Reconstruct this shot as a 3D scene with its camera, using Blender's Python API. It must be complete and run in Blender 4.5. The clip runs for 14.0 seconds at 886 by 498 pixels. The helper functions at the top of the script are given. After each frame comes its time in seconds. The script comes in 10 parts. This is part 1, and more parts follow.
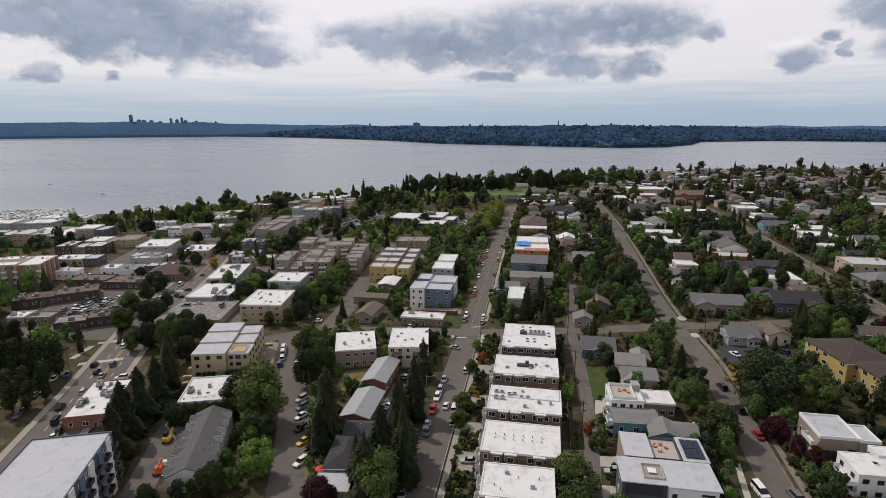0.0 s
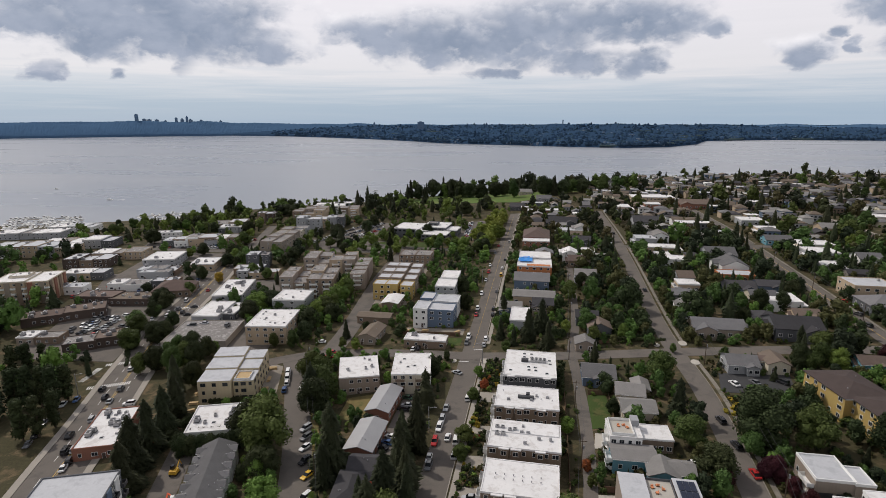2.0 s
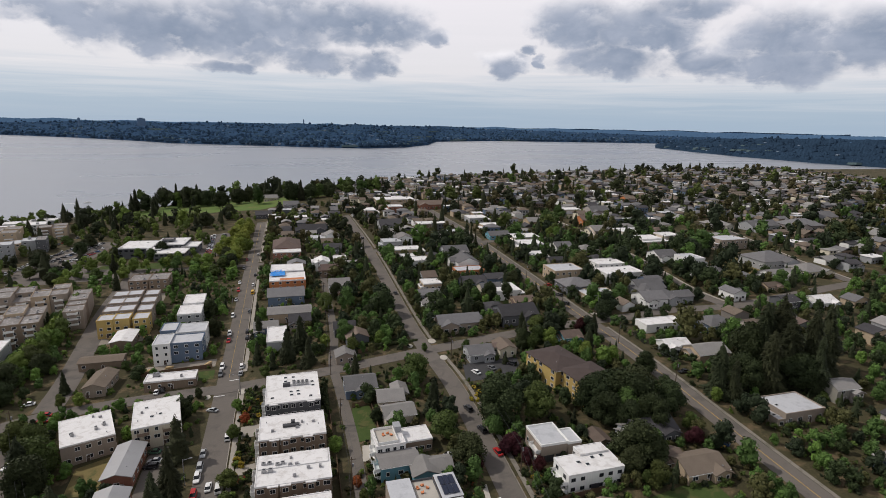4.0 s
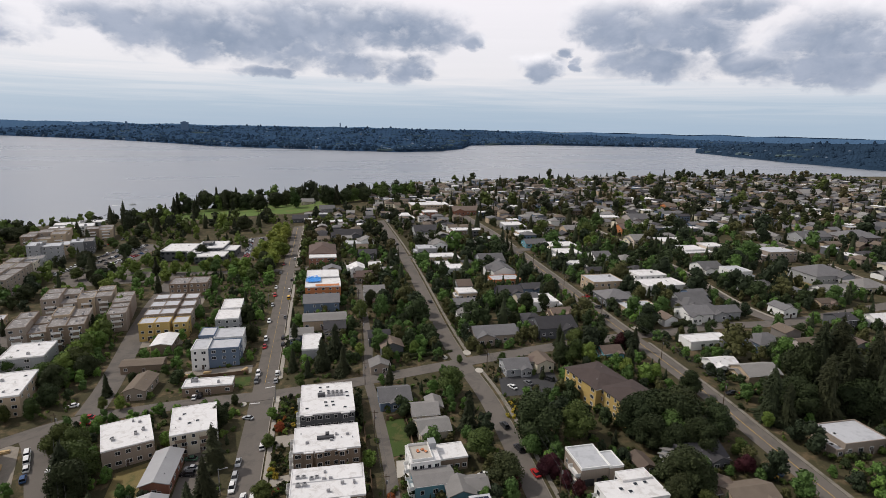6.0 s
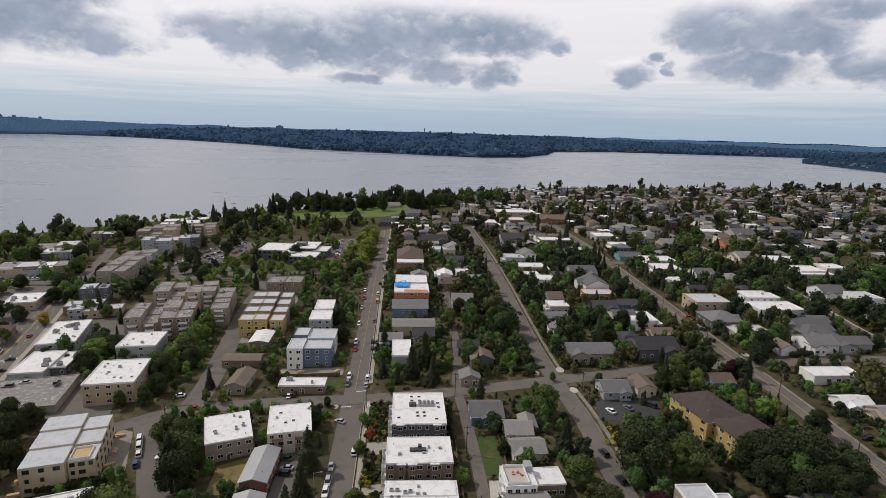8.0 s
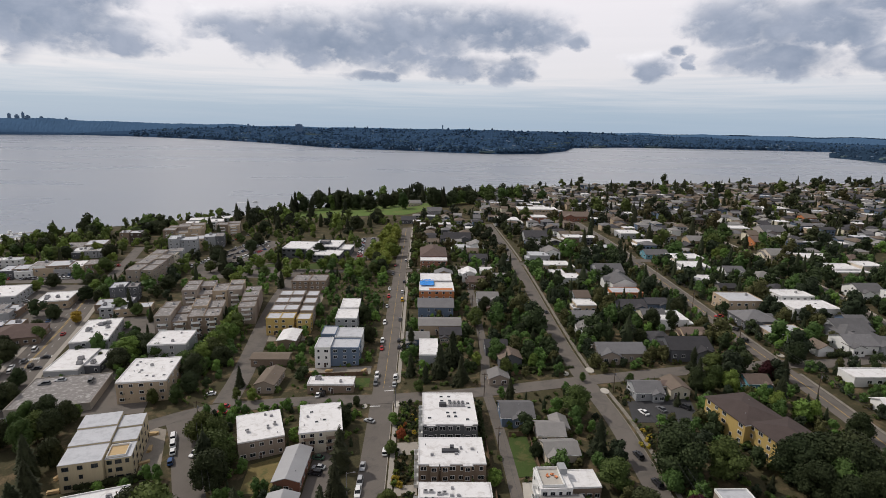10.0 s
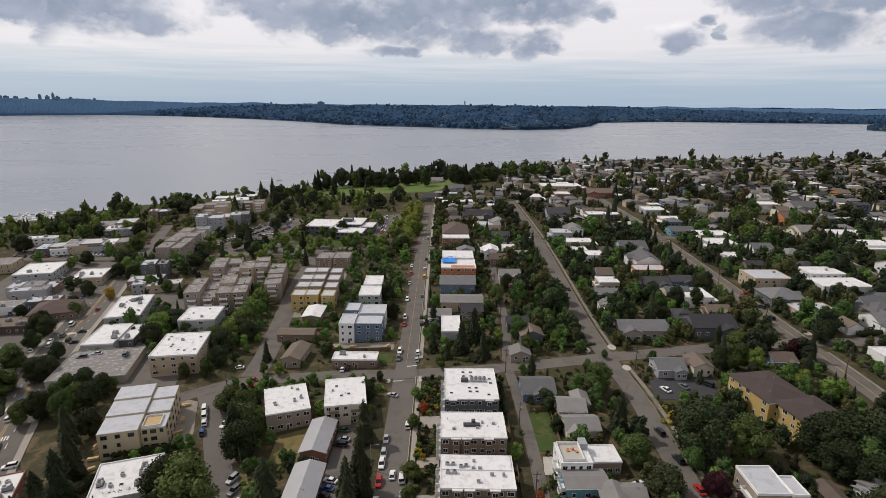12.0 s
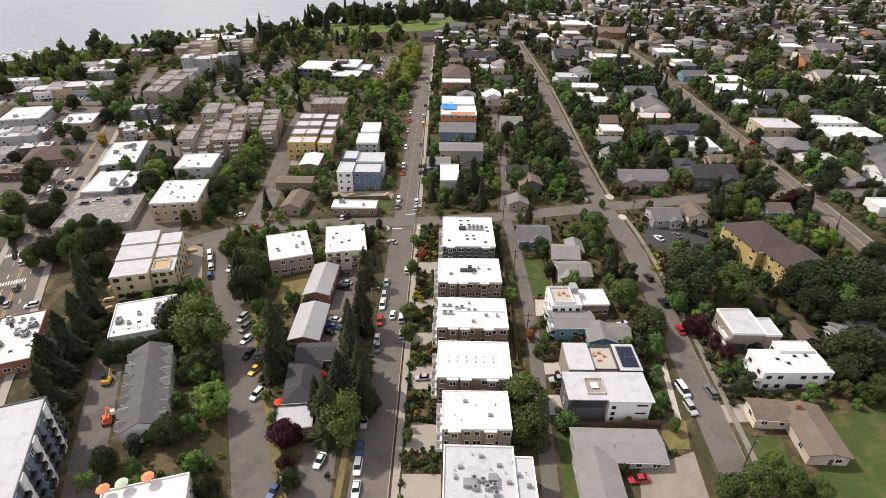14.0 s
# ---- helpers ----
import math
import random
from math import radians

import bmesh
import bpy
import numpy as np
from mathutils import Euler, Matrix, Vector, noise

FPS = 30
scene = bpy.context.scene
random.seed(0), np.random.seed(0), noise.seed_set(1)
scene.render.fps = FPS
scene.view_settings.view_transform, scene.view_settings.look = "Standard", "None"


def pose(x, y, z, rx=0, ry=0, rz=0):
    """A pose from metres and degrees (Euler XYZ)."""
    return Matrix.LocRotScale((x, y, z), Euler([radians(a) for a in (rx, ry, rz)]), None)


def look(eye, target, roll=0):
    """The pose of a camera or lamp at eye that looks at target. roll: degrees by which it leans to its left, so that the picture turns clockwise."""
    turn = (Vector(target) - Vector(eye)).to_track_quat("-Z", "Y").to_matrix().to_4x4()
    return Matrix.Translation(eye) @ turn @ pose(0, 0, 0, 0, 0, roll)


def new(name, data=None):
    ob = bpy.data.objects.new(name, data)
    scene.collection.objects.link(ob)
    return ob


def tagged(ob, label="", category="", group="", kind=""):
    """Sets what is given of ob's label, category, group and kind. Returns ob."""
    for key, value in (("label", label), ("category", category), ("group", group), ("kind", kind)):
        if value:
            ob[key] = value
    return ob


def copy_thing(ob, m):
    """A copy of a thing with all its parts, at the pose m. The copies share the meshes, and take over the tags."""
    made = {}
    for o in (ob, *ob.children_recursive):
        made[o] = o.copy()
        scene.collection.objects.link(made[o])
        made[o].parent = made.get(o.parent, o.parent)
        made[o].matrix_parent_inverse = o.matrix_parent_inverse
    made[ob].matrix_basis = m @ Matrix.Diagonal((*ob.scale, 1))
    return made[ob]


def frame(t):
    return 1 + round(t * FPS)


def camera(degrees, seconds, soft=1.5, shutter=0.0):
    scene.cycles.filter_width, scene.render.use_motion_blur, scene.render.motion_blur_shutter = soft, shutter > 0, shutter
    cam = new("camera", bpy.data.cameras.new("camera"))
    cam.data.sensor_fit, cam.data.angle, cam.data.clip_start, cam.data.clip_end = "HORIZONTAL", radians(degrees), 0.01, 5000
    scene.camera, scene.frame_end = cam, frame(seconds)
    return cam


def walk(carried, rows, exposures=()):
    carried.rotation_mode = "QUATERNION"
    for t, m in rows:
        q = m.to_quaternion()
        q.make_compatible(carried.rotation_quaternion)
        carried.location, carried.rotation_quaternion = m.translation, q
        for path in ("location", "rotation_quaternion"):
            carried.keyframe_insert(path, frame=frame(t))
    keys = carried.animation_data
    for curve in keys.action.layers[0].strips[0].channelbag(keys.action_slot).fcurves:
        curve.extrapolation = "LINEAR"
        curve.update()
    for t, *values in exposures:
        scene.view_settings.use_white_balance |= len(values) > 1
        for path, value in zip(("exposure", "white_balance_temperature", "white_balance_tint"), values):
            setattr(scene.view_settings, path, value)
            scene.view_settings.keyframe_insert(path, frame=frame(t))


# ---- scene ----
EXPOSURES = ((0.0, -0.62, 6400, 12), (3.5, -0.62, 6400, 12), (6.0, -0.52, 6400, 12), (8.0, -0.6, 6400, 12), (11.5, -0.58, 6450, 12), (12.5, -0.44, 6500, 13), (13.3, -0.08, 6600, 14), (14.0, 0.15, 6650, 14))
cam = camera(77.93, 14.0, soft=0.8)
# seconds, place, turn in degrees; the streets run along y
ROWS = [
    (0.0, -0.00, -0.00, 80.00, 77.10, 0.00, 9.60),
    (0.5, 0.37, 0.06, 83.20, 77.04, 0.06, 9.61),
    (1.0, 0.45, 0.30, 86.26, 76.96, 0.07, 9.61),
    (1.5, 0.58, 0.40, 89.22, 76.88, 0.07, 9.70),
    (2.0, 0.72, 0.55, 91.90, 76.82, 0.08, 10.05),
    (2.5, 0.81, 0.73, 94.38, 76.76, 0.08, 10.57),
    (3.0, 0.60, 0.99, 96.53, 76.75, 0.08, 11.10),
    (3.1, 0.59, 1.01, 96.87, 76.75, 0.08, 11.15),
    (3.2, 0.58, 1.02, 97.22, 76.75, 0.04, 10.16),
    (3.3, 0.57, 1.04, 97.56, 76.74, -0.06, 7.73),
    (3.4, 0.57, 1.06, 97.91, 76.72, -0.21, 3.96),
    (3.5, 0.56, 1.08, 98.26, 76.70, -0.38, -0.20),
    (3.6, 0.52, 1.12, 98.53, 76.75, -0.62, -4.47),
    (3.7, 0.48, 1.19, 98.74, 76.80, -0.82, -8.20),
    (3.9, 0.42, 1.34, 99.09, 76.90, -1.08, -14.00),
    (4.2, 0.32, 1.69, 99.60, 77.00, -1.22, -18.00),
    (4.6, 0.19, 2.31, 100.19, 77.05, -1.27, -18.80),
    (5.1, 0.01, 3.38, 100.81, 77.10, -1.25, -17.00),
    (5.5, -0.13, 4.40, 101.15, 77.13, -1.22, -15.00),
    (5.8, -0.24, 5.33, 101.32, 77.15, -1.18, -13.35),
    (6.0, -0.32, 6.02, 101.36, 77.21, -1.23, -12.38),
    (6.5, -1.31, 8.11, 101.43, 77.33, -1.38, -10.00),
    (7.0, -2.93, 10.20, 101.47, 77.45, -1.43, -7.46),
    (7.5, -4.99, 11.77, 101.60, 77.56, -1.56, -5.29),
    (8.0, -6.91, 13.05, 101.91, 77.53, -1.68, -3.98),
    (8.8, -9.21, 13.99, 102.13, 77.38, -1.45, -3.08),
    (9.6, -10.72, 14.62, 102.28, 77.23, -1.22, -2.49),
    (10.5, -11.50, 14.89, 102.36, 77.06, -0.96, -1.74),
    (11.0, -11.64, 14.54, 102.42, 76.88, -0.73, -1.02),
    (11.5, -11.40, 14.32, 102.55, 76.69, -0.53, -0.26),
    (12.0, -10.90, 14.09, 102.55, 74.77, -0.45, 0.04),
    (12.5, -10.42, 14.18, 102.58, 70.36, -0.44, -0.02),
    (13.0, -10.13, 14.74, 102.30, 65.63, -0.52, -0.21),
    (13.5, -9.92, 15.25, 102.14, 61.17, -0.61, -0.05),
    (14.0, -10.03, 15.90, 102.09, 59.00, -0.69, 0.22),
]
walk(cam, [(t, pose(x, y, z, rx, ry, rz)) for t, x, y, z, rx, ry, rz in ROWS], EXPOSURES)

# ---- sky and sun ----
SUN_AZ, SUN_EL = -62.0, 47.0          # degrees from +y towards +x, and above the horizon
world = bpy.data.worlds.new("sky")
scene.world = world
world.use_nodes = True


class Nodes:
    """Short names for building node trees."""

    def __init__(self, tree):
        self.tree, self.link = tree, tree.links.new

    def add(self, kind, **props):
        node = self.tree.nodes.new(kind)
        for key, value in props.items():
            setattr(node, key, value)
        return node

    def put(self, socket, value):
        if isinstance(value, bpy.types.NodeSocket):
            self.link(value, socket)
        else:
            socket.default_value = value

    def math(self, op, a, b=0.0, c=0.0):
        node = self.add("ShaderNodeMath", operation=op)
        for k, value in enumerate((a, b, c)):
            self.put(node.inputs[k], value)
        return node.outputs[0]

    def noise(self, vector, scale, detail=4.0, rough=0.55, distort=0.0):
        node = self.add("ShaderNodeTexNoise")
        if vector is not None:
            self.link(vector, node.inputs["Vector"])
        for key, value in (("Scale", scale), ("Detail", detail), ("Roughness", rough), ("Distortion", distort)):
            node.inputs[key].default_value = value
        return node.outputs["Fac"]

    def ramp(self, fac, stops):
        node = self.add("ShaderNodeValToRGB")
        self.link(fac, node.inputs[0])
        while len(node.color_ramp.elements) < len(stops):
            node.color_ramp.elements.new(0.5)
        for el, (at, col) in zip(node.color_ramp.elements, stops):
            el.position = at
            el.color = (*col, 1) if len(col) == 3 else col
        return node.outputs[0]

    def span(self, value, lo, hi, a=0.0, b=1.0):
        node = self.add("ShaderNodeMapRange", interpolation_type="SMOOTHSTEP")
        for k, v in enumerate((value, lo, hi, a, b)):
            self.put(node.inputs[k], v)
        return node.outputs[0]

    def mix(self, fac, a, b, blend="MIX"):
        node = self.add("ShaderNodeMix", data_type="RGBA", blend_type=blend)
        self.put(node.inputs[0], fac)
        for k, v in ((6, a), (7, b)):
            self.put(node.inputs[k], (*v, 1) if isinstance(v, tuple) and len(v) == 3 else v)
        return node.outputs[2]


CLOUDS = (  # azimuth, height, half widths in degrees
    (-45.3, 8.1, 6.6, 2.1), (-39.5, 7.6, 8.0, 2.6), (-33.8, 8.2, 7.0, 3.3), (-28.1, 6.9, 5.5, 1.9), (-37.1, 10.2, 13.8, 2.5),
    (-51.6, 7.5, 5.5, 2.6), (-17.0, 8.5, 4.9, 1.8), (-10.9, 8.3, 8.1, 3.3), (-4.3, 7.5, 7.9, 2.9), (0.1, 9.3, 9.9, 3.4),
    (6.3, 9.6, 9.3, 2.5), (11.3, 8.8, 4.2, 1.9), (4.0, 5.5, 4.1, 1.4), (8.6, 5.4, 2.5, 1.5), (-4.8, 4.6, 2.8, 0.6),
    (22.1, 5.6, 2.6, 1.4), (25.5, 6.0, 0.8, 0.7), (24.0, 7.1, 1.3, 0.4), (15.6, 8.1, 1.5, 0.9), (-44.6, 3.9, 1.4, 0.9),
    (-39.3, 3.9, 0.8, 0.5), (28.7, 9.6, 5.0, 2.7), (34.2, 9.0, 6.2, 3.0), (38.1, 10.4, 5.3, 1.6), (32.0, 6.0, 4.9, 1.8),
    (40.5, 5.8, 5.2, 1.5), (46.3, 7.9, 4.5, 3.0), (47.5, 5.1, 5.2, 1.9), (52.0, 7.5, 4.5, 3.2), (22.1, 5.6, 2.4, 1.2))


def build_sky():
    n = Nodes(world.node_tree)
    world.node_tree.nodes.clear()
    way = n.add("ShaderNodeTexCoord").outputs["Generated"]
    xyz = n.add("ShaderNodeSeparateXYZ")
    n.link(way, xyz.inputs[0])
    x, y, z = xyz.outputs
    az = n.math("MULTIPLY", n.math("ARCTAN2", x, y), 57.2958)
    el = n.math("MULTIPLY", n.math("ARCSINE", z), 57.2958)
    flat = n.add("ShaderNodeCombineXYZ")
    n.put(flat.inputs[0], n.math("MULTIPLY", az, 0.1))
    n.put(flat.inputs[1], n.math("MULTIPLY", el, 0.15))
    plane = flat.outputs[0]
    big = n.noise(plane, 1.3, 6, 0.6, 0.3)
    fine = n.noise(plane, 4.0, 5, 0.52, 0.3)
    tiny = n.noise(plane, 12.0, 5, 0.62, 0.2)
    ragged = n.math("ADD", n.math("MULTIPLY", n.math("SUBTRACT", fine, 0.5), 1.9), n.math("MULTIPLY", n.math("SUBTRACT", tiny, 0.5), 0.55))
    cells = n.add("ShaderNodeTexVoronoi", feature="SMOOTH_F1")
    warp = n.add("ShaderNodeVectorMath", operation="ADD")
    n.link(plane, warp.inputs[0])
    wob = n.add("ShaderNodeCombineXYZ")
    n.put(wob.inputs[0], n.math("MULTIPLY", n.math("SUBTRACT", fine, 0.5), 0.5))
    n.put(wob.inputs[1], n.math("MULTIPLY", n.math("SUBTRACT", tiny, 0.5), 0.35))
    n.link(wob.outputs[0], warp.inputs[1])
    n.link(warp.outputs[0], cells.inputs["Vector"])
    cells.inputs["Scale"].default_value, cells.inputs["Smoothness"].default_value = 4.2, 0.45
    puffs = n.math("SUBTRACT", 0.42, cells.outputs["Distance"])      # rounded heads
    # the outlines of the banks are bent by the billows
    bent_az = n.math("ADD", az, n.math("MULTIPLY", n.math("SUBTRACT", big, 0.5), 7.0))
    bent_el = n.math("ADD", el, n.math("MULTIPLY", n.math("SUBTRACT", fine, 0.5), 1.5))
    field = under = None
    for a0, e0, ra, re in CLOUDS:
        u = n.math("MULTIPLY_ADD", bent_az, 1 / ra, -a0 / ra)
        v = n.math("MULTIPLY_ADD", bent_el, 1 / re, -e0 / re)
        r2 = n.math("MULTIPLY_ADD", u, u, n.math("MULTIPLY", v, v))
        d = n.math("SUBTRACT", 1.0, r2)
        field = d if field is None else n.math("MAXIMUM", field, d)
        d = n.math("MULTIPLY_ADD", v, -1.15, d)
        under = d if under is None else n.math("MAXIMUM", under, d)
    # higher up and behind, loose broken cloud
    loose = n.noise(way, 2.6, 5, 0.55, 0.2)
    field = n.math("MAXIMUM", n.math("MAXIMUM", field, -1.5), n.math("ADD", n.span(el, 13.0, 20.0, -3.0, 0.0), n.math("MULTIPLY", n.math("SUBTRACT", loose, 0.40), 3.5)))
    under = n.math("MAXIMUM", under, -1.5)
    thick = n.math("ADD", n.math("ADD", field, n.math("MULTIPLY", ragged, 0.6)), n.math("MULTIPLY", puffs, 1.0))
    cover = n.span(thick, -0.42, 0.7)
    core = n.span(n.math("ADD", under, n.math("SUBTRACT", n.math("MULTIPLY", ragged, 0.9), n.math("MULTIPLY", puffs, 0.9))), -0.8, 1.25)
    sky = n.add("ShaderNodeTexSky", sky_type="NISHITA", sun_disc=False, sun_elevation=radians(SUN_EL), sun_rotation=radians(SUN_AZ))
    blue = n.mix(1.0, sky.outputs[0], (0.1, 0.1, 0.1), "MULTIPLY")
    # thin bright veil over the blue, thinner and bluer towards the horizon
    streak = n.add("ShaderNodeCombineXYZ")
    n.put(streak.inputs[0], n.math("MULTIPLY", az, 0.035))
    n.put(streak.inputs[1], n.math("MULTIPLY", el, 0.9))
    bands = n.noise(streak.outputs[0], 1.6, 6, 0.6, 0.5)
    low = n.ramp(n.math("ADD", n.math("DIVIDE", el, 12.0), n.math("MULTIPLY", n.math("SUBTRACT", bands, 0.5), 0.34)),
                 ((0.0, (0.395, 0.505, 0.62)), (0.12, (0.43, 0.53, 0.635)), (0.24, (0.57, 0.63, 0.70)), (0.40, (0.82, 0.80, 0.81)), (1.0, (0.93, 0.89, 0.90))))
    veil = n.mix(n.span(el, 14.0, 32.0, 0.9, 0.25), blue, low)
    dark = n.mix(n.span(n.math("ADD", n.math("MULTIPLY", fine, 0.35), n.math("MULTIPLY", big, 0.65)), 0.36, 0.64), (0.235, 0.295, 0.395), (0.37, 0.42, 0.515))
    grey = n.mix(core, n.mix(fine, (0.70, 0.71, 0.75), (1.06, 1.03, 1.03)), dark)
    colour = n.mix(n.math("MULTIPLY", cover, 0.95), veil, grey)
    back = n.add("ShaderNodeBackground")
    n.link(colour, back.inputs[0])
    n.link(n.span(el, 12.0, 30.0, 1.52, 1.0), back.inputs[1])
    n.link(back.outputs[0], n.add("ShaderNodeOutputWorld").inputs[0])


build_sky()
sun = new("sun", bpy.data.lights.new("sun", "SUN"))
sun.data.energy, sun.data.angle, sun.data.color = 3.4, radians(0.7), (1.0, 0.93, 0.83)
_a, _e = radians(SUN_AZ), radians(SUN_EL)
sun.matrix_world = look((0, 0, 400), (-math.sin(_a) * math.cos(_e) * 100, -math.cos(_a) * math.cos(_e) * 100, 400 - math.sin(_e) * 100))

# ---- materials ----
MATS = {}


def mat(name, colour, rough=0.8, vary=0.25, scale=1.0, bump=0.2, spread=0.0, metal=0.0, second=None, blotch=0.12, streaky=False, shine=0.35):
    """Base colour with grain at two scales; spread: how far whole objects differ; second: a colour that shows in patches."""
    m = bpy.data.materials.new(name)
    m.use_nodes = True
    n = Nodes(m.node_tree)
    bsdf = m.node_tree.nodes["Principled BSDF"]
    where = n.add("ShaderNodeNewGeometry").outputs["Position"]
    if streaky:
        mapped = n.add("ShaderNodeMapping")
        n.link(where, mapped.inputs[0])
        mapped.inputs["Scale"].default_value = (1.0, 1.0, 0.12)
        where = mapped.outputs[0]
    coarse, grain = n.noise(where, blotch, 5, 0.6), n.noise(where, scale * 3.0, 5, 0.65)
    col = n.mix(coarse, tuple(c * (1 - vary) for c in colour), tuple(min(1, c * (1 + vary)) for c in colour))
    if second:
        col = n.mix(n.span(n.noise(where, blotch * 1.9, 6, 0.65, 0.4), 0.48, 0.66), col, second)
    col = n.mix(1.0, col, n.ramp(grain, ((0.25, (1 - vary,) * 3), (0.75, (1 + vary * 0.6,) * 3))), "MULTIPLY")
    if spread:
        rnd = n.add("ShaderNodeObjectInfo").outputs["Random"]
        hsv = n.add("ShaderNodeHueSaturation")
        n.put(hsv.inputs["Hue"], n.math("ADD", 0.5, n.math("MULTIPLY", n.math("SUBTRACT", rnd, 0.5), spread * 0.12)))
        n.put(hsv.inputs["Value"], n.math("ADD", 1.0, n.math("MULTIPLY", n.math("SUBTRACT", n.math("FRACT", n.math("MULTIPLY", rnd, 7.31)), 0.5), spread * 1.3)))
        n.link(col, hsv.inputs["Color"])
        col = hsv.outputs[0]
    n.link(col, bsdf.inputs["Base Color"])
    n.put(bsdf.inputs["Roughness"], n.span(grain, 0.2, 0.8, max(0.02, rough - 0.1), min(1, rough + 0.1)))
    bsdf.inputs["Metallic"].default_value = metal
    bsdf.inputs["Specular IOR Level"].default_value = shine
    if bump:
        b = n.add("ShaderNodeBump")
        b.inputs["Strength"].default_value, b.inputs["Distance"].default_value = bump, 0.05
        n.link(grain, b.inputs["Height"])
        n.link(b.outputs[0], bsdf.inputs["Normal"])
    MATS[name] = m
    return m


def glass(name, colour, rough=0.06):
    m = bpy.data.materials.new(name)
    m.use_nodes = True
    b = m.node_tree.nodes["Principled BSDF"]
    b.inputs["Base Color"].default_value = (*colour, 1)
    b.inputs["Roughness"].default_value = rough
    b.inputs["IOR"].default_value = 1.5
    MATS[name] = m
    return m


def lake_material():
    m = bpy.data.materials.new("lake_water")
    m.use_nodes = True
    n = Nodes(m.node_tree)
    b = m.node_tree.nodes["Principled BSDF"]
    where = n.add("ShaderNodeNewGeometry").outputs["Position"]
    wide = n.add("ShaderNodeMapping")
    n.link(where, wide.inputs[0])
    wide.inputs["Scale"].default_value = (0.0011, 0.0035, 1)
    calm = n.noise(wide.outputs[0], 1.0, 5, 0.6, 0.6)
    # base lifted far above dark water, standing in for reflected sky
    n.link(n.mix(n.span(calm, 0.3, 0.7), (0.20, 0.225, 0.26), (0.27, 0.29, 0.32)), b.inputs["Base Color"])
    n.put(b.inputs["Roughness"], n.span(calm, 0.35, 0.65, 0.26, 0.32))
    b.inputs["IOR"].default_value = 1.33
    MATS["lake"] = m


lake_material()
mat("ground", (0.066, 0.060, 0.032), 0.95, 0.38, 0.5, 0.6, blotch=0.085, second=(0.15, 0.112, 0.066), shine=0.12)
mat("park_grass", (0.11, 0.17, 0.045), 0.95, 0.22, 0.6, 0.5, blotch=0.03, second=(0.16, 0.17, 0.06), shine=0.12)
mat("lawn", (0.058, 0.088, 0.026), 0.95, 0.25, 1.5, 0.6, blotch=0.12, second=(0.10, 0.105, 0.04), shine=0.12)
mat("dry_grass", (0.20, 0.16, 0.07), 0.95, 0.25, 1.5, 0.5, blotch=0.2, second=(0.12, 0.12, 0.05), shine=0.12)
mat("asphalt", (0.152, 0.135, 0.119), 0.9, 0.18, 2.0, 0.3, blotch=0.07, second=(0.118, 0.107, 0.096), shine=0.2)
mat("asphalt_dark", (0.06, 0.06, 0.062), 0.9, 0.2, 2.0, 0.3, blotch=0.2, shine=0.2)
mat("concrete", (0.34, 0.31, 0.27), 0.9, 0.15, 1.5, 0.3, blotch=0.25, shine=0.2)
mat("concrete_pale", (0.46, 0.43, 0.38), 0.9, 0.12, 1.5, 0.3, blotch=0.25, shine=0.2)
mat("pavement_worn", (0.235, 0.212, 0.182), 0.9, 0.22, 1.5, 0.3, blotch=0.2, second=(0.15, 0.14, 0.11), shine=0.2)
mat("gravel", (0.28, 0.25, 0.21), 0.95, 0.3, 3.0, 0.7, blotch=0.3, shine=0.12)
mat("paint_white", (0.72, 0.72, 0.70), 0.7, 0.15, 2.0, 0.1)
mat("paint_yellow", (0.55, 0.36, 0.08), 0.7, 0.15, 2.0, 0.1)
mat("roof_white", (0.74, 0.73, 0.72), 0.7, 0.07, 0.6, 0.15, blotch=0.22, second=(0.60, 0.58, 0.56))
mat("roof_grey_membrane", (0.50, 0.51, 0.53), 0.8, 0.08, 0.6, 0.2, blotch=0.2, second=(0.42, 0.43, 0.45))
mat("roof_shingle_grey", (0.16, 0.157, 0.16), 0.92, 0.22, 2.5, 0.7, spread=0.35, blotch=0.35, shine=0.2)
mat("roof_shingle_pale", (0.25, 0.24, 0.23), 0.92, 0.2, 2.5, 0.6, spread=0.25, blotch=0.35, shine=0.2)
mat("roof_shingle_brown", (0.15, 0.115, 0.095), 0.92, 0.22, 2.5, 0.7, spread=0.35, blotch=0.35, shine=0.2)
mat("roof_shingle_dark", (0.062, 0.06, 0.064), 0.92, 0.25, 2.5, 0.7, spread=0.3, blotch=0.35, shine=0.2)
mat("roof_shingle_umber", (0.078, 0.060, 0.055), 0.92, 0.22, 2.5, 0.7, blotch=0.35, shine=0.2)
mat("roof_worn", (0.23, 0.215, 0.205), 0.9, 0.15, 0.6, 0.3, blotch=0.3, second=(0.40, 0.385, 0.37), shine=0.2)
mat("roof_metal", (0.36, 0.36, 0.365), 0.5, 0.1, 1.0, 0.2, metal=0.3, blotch=0.3)
mat("trim_white", (0.76, 0.76, 0.74), 0.6, 0.06, 1.0, 0.1)
mat("wall_white", (0.74, 0.74, 0.72), 0.7, 0.06, 0.8, 0.15, streaky=True)
mat("wall_brown", (0.22, 0.165, 0.12), 0.85, 0.15, 1.5, 0.3, streaky=True)
mat("wall_dark_brown", (0.085, 0.062, 0.052), 0.85, 0.18, 1.5, 0.3, streaky=True)
mat("wall_tan", (0.43, 0.34, 0.24), 0.85, 0.12, 1.0, 0.25, streaky=True)
mat("wall_beige", (0.50, 0.42, 0.28), 0.85, 0.1, 1.0, 0.25, streaky=True)
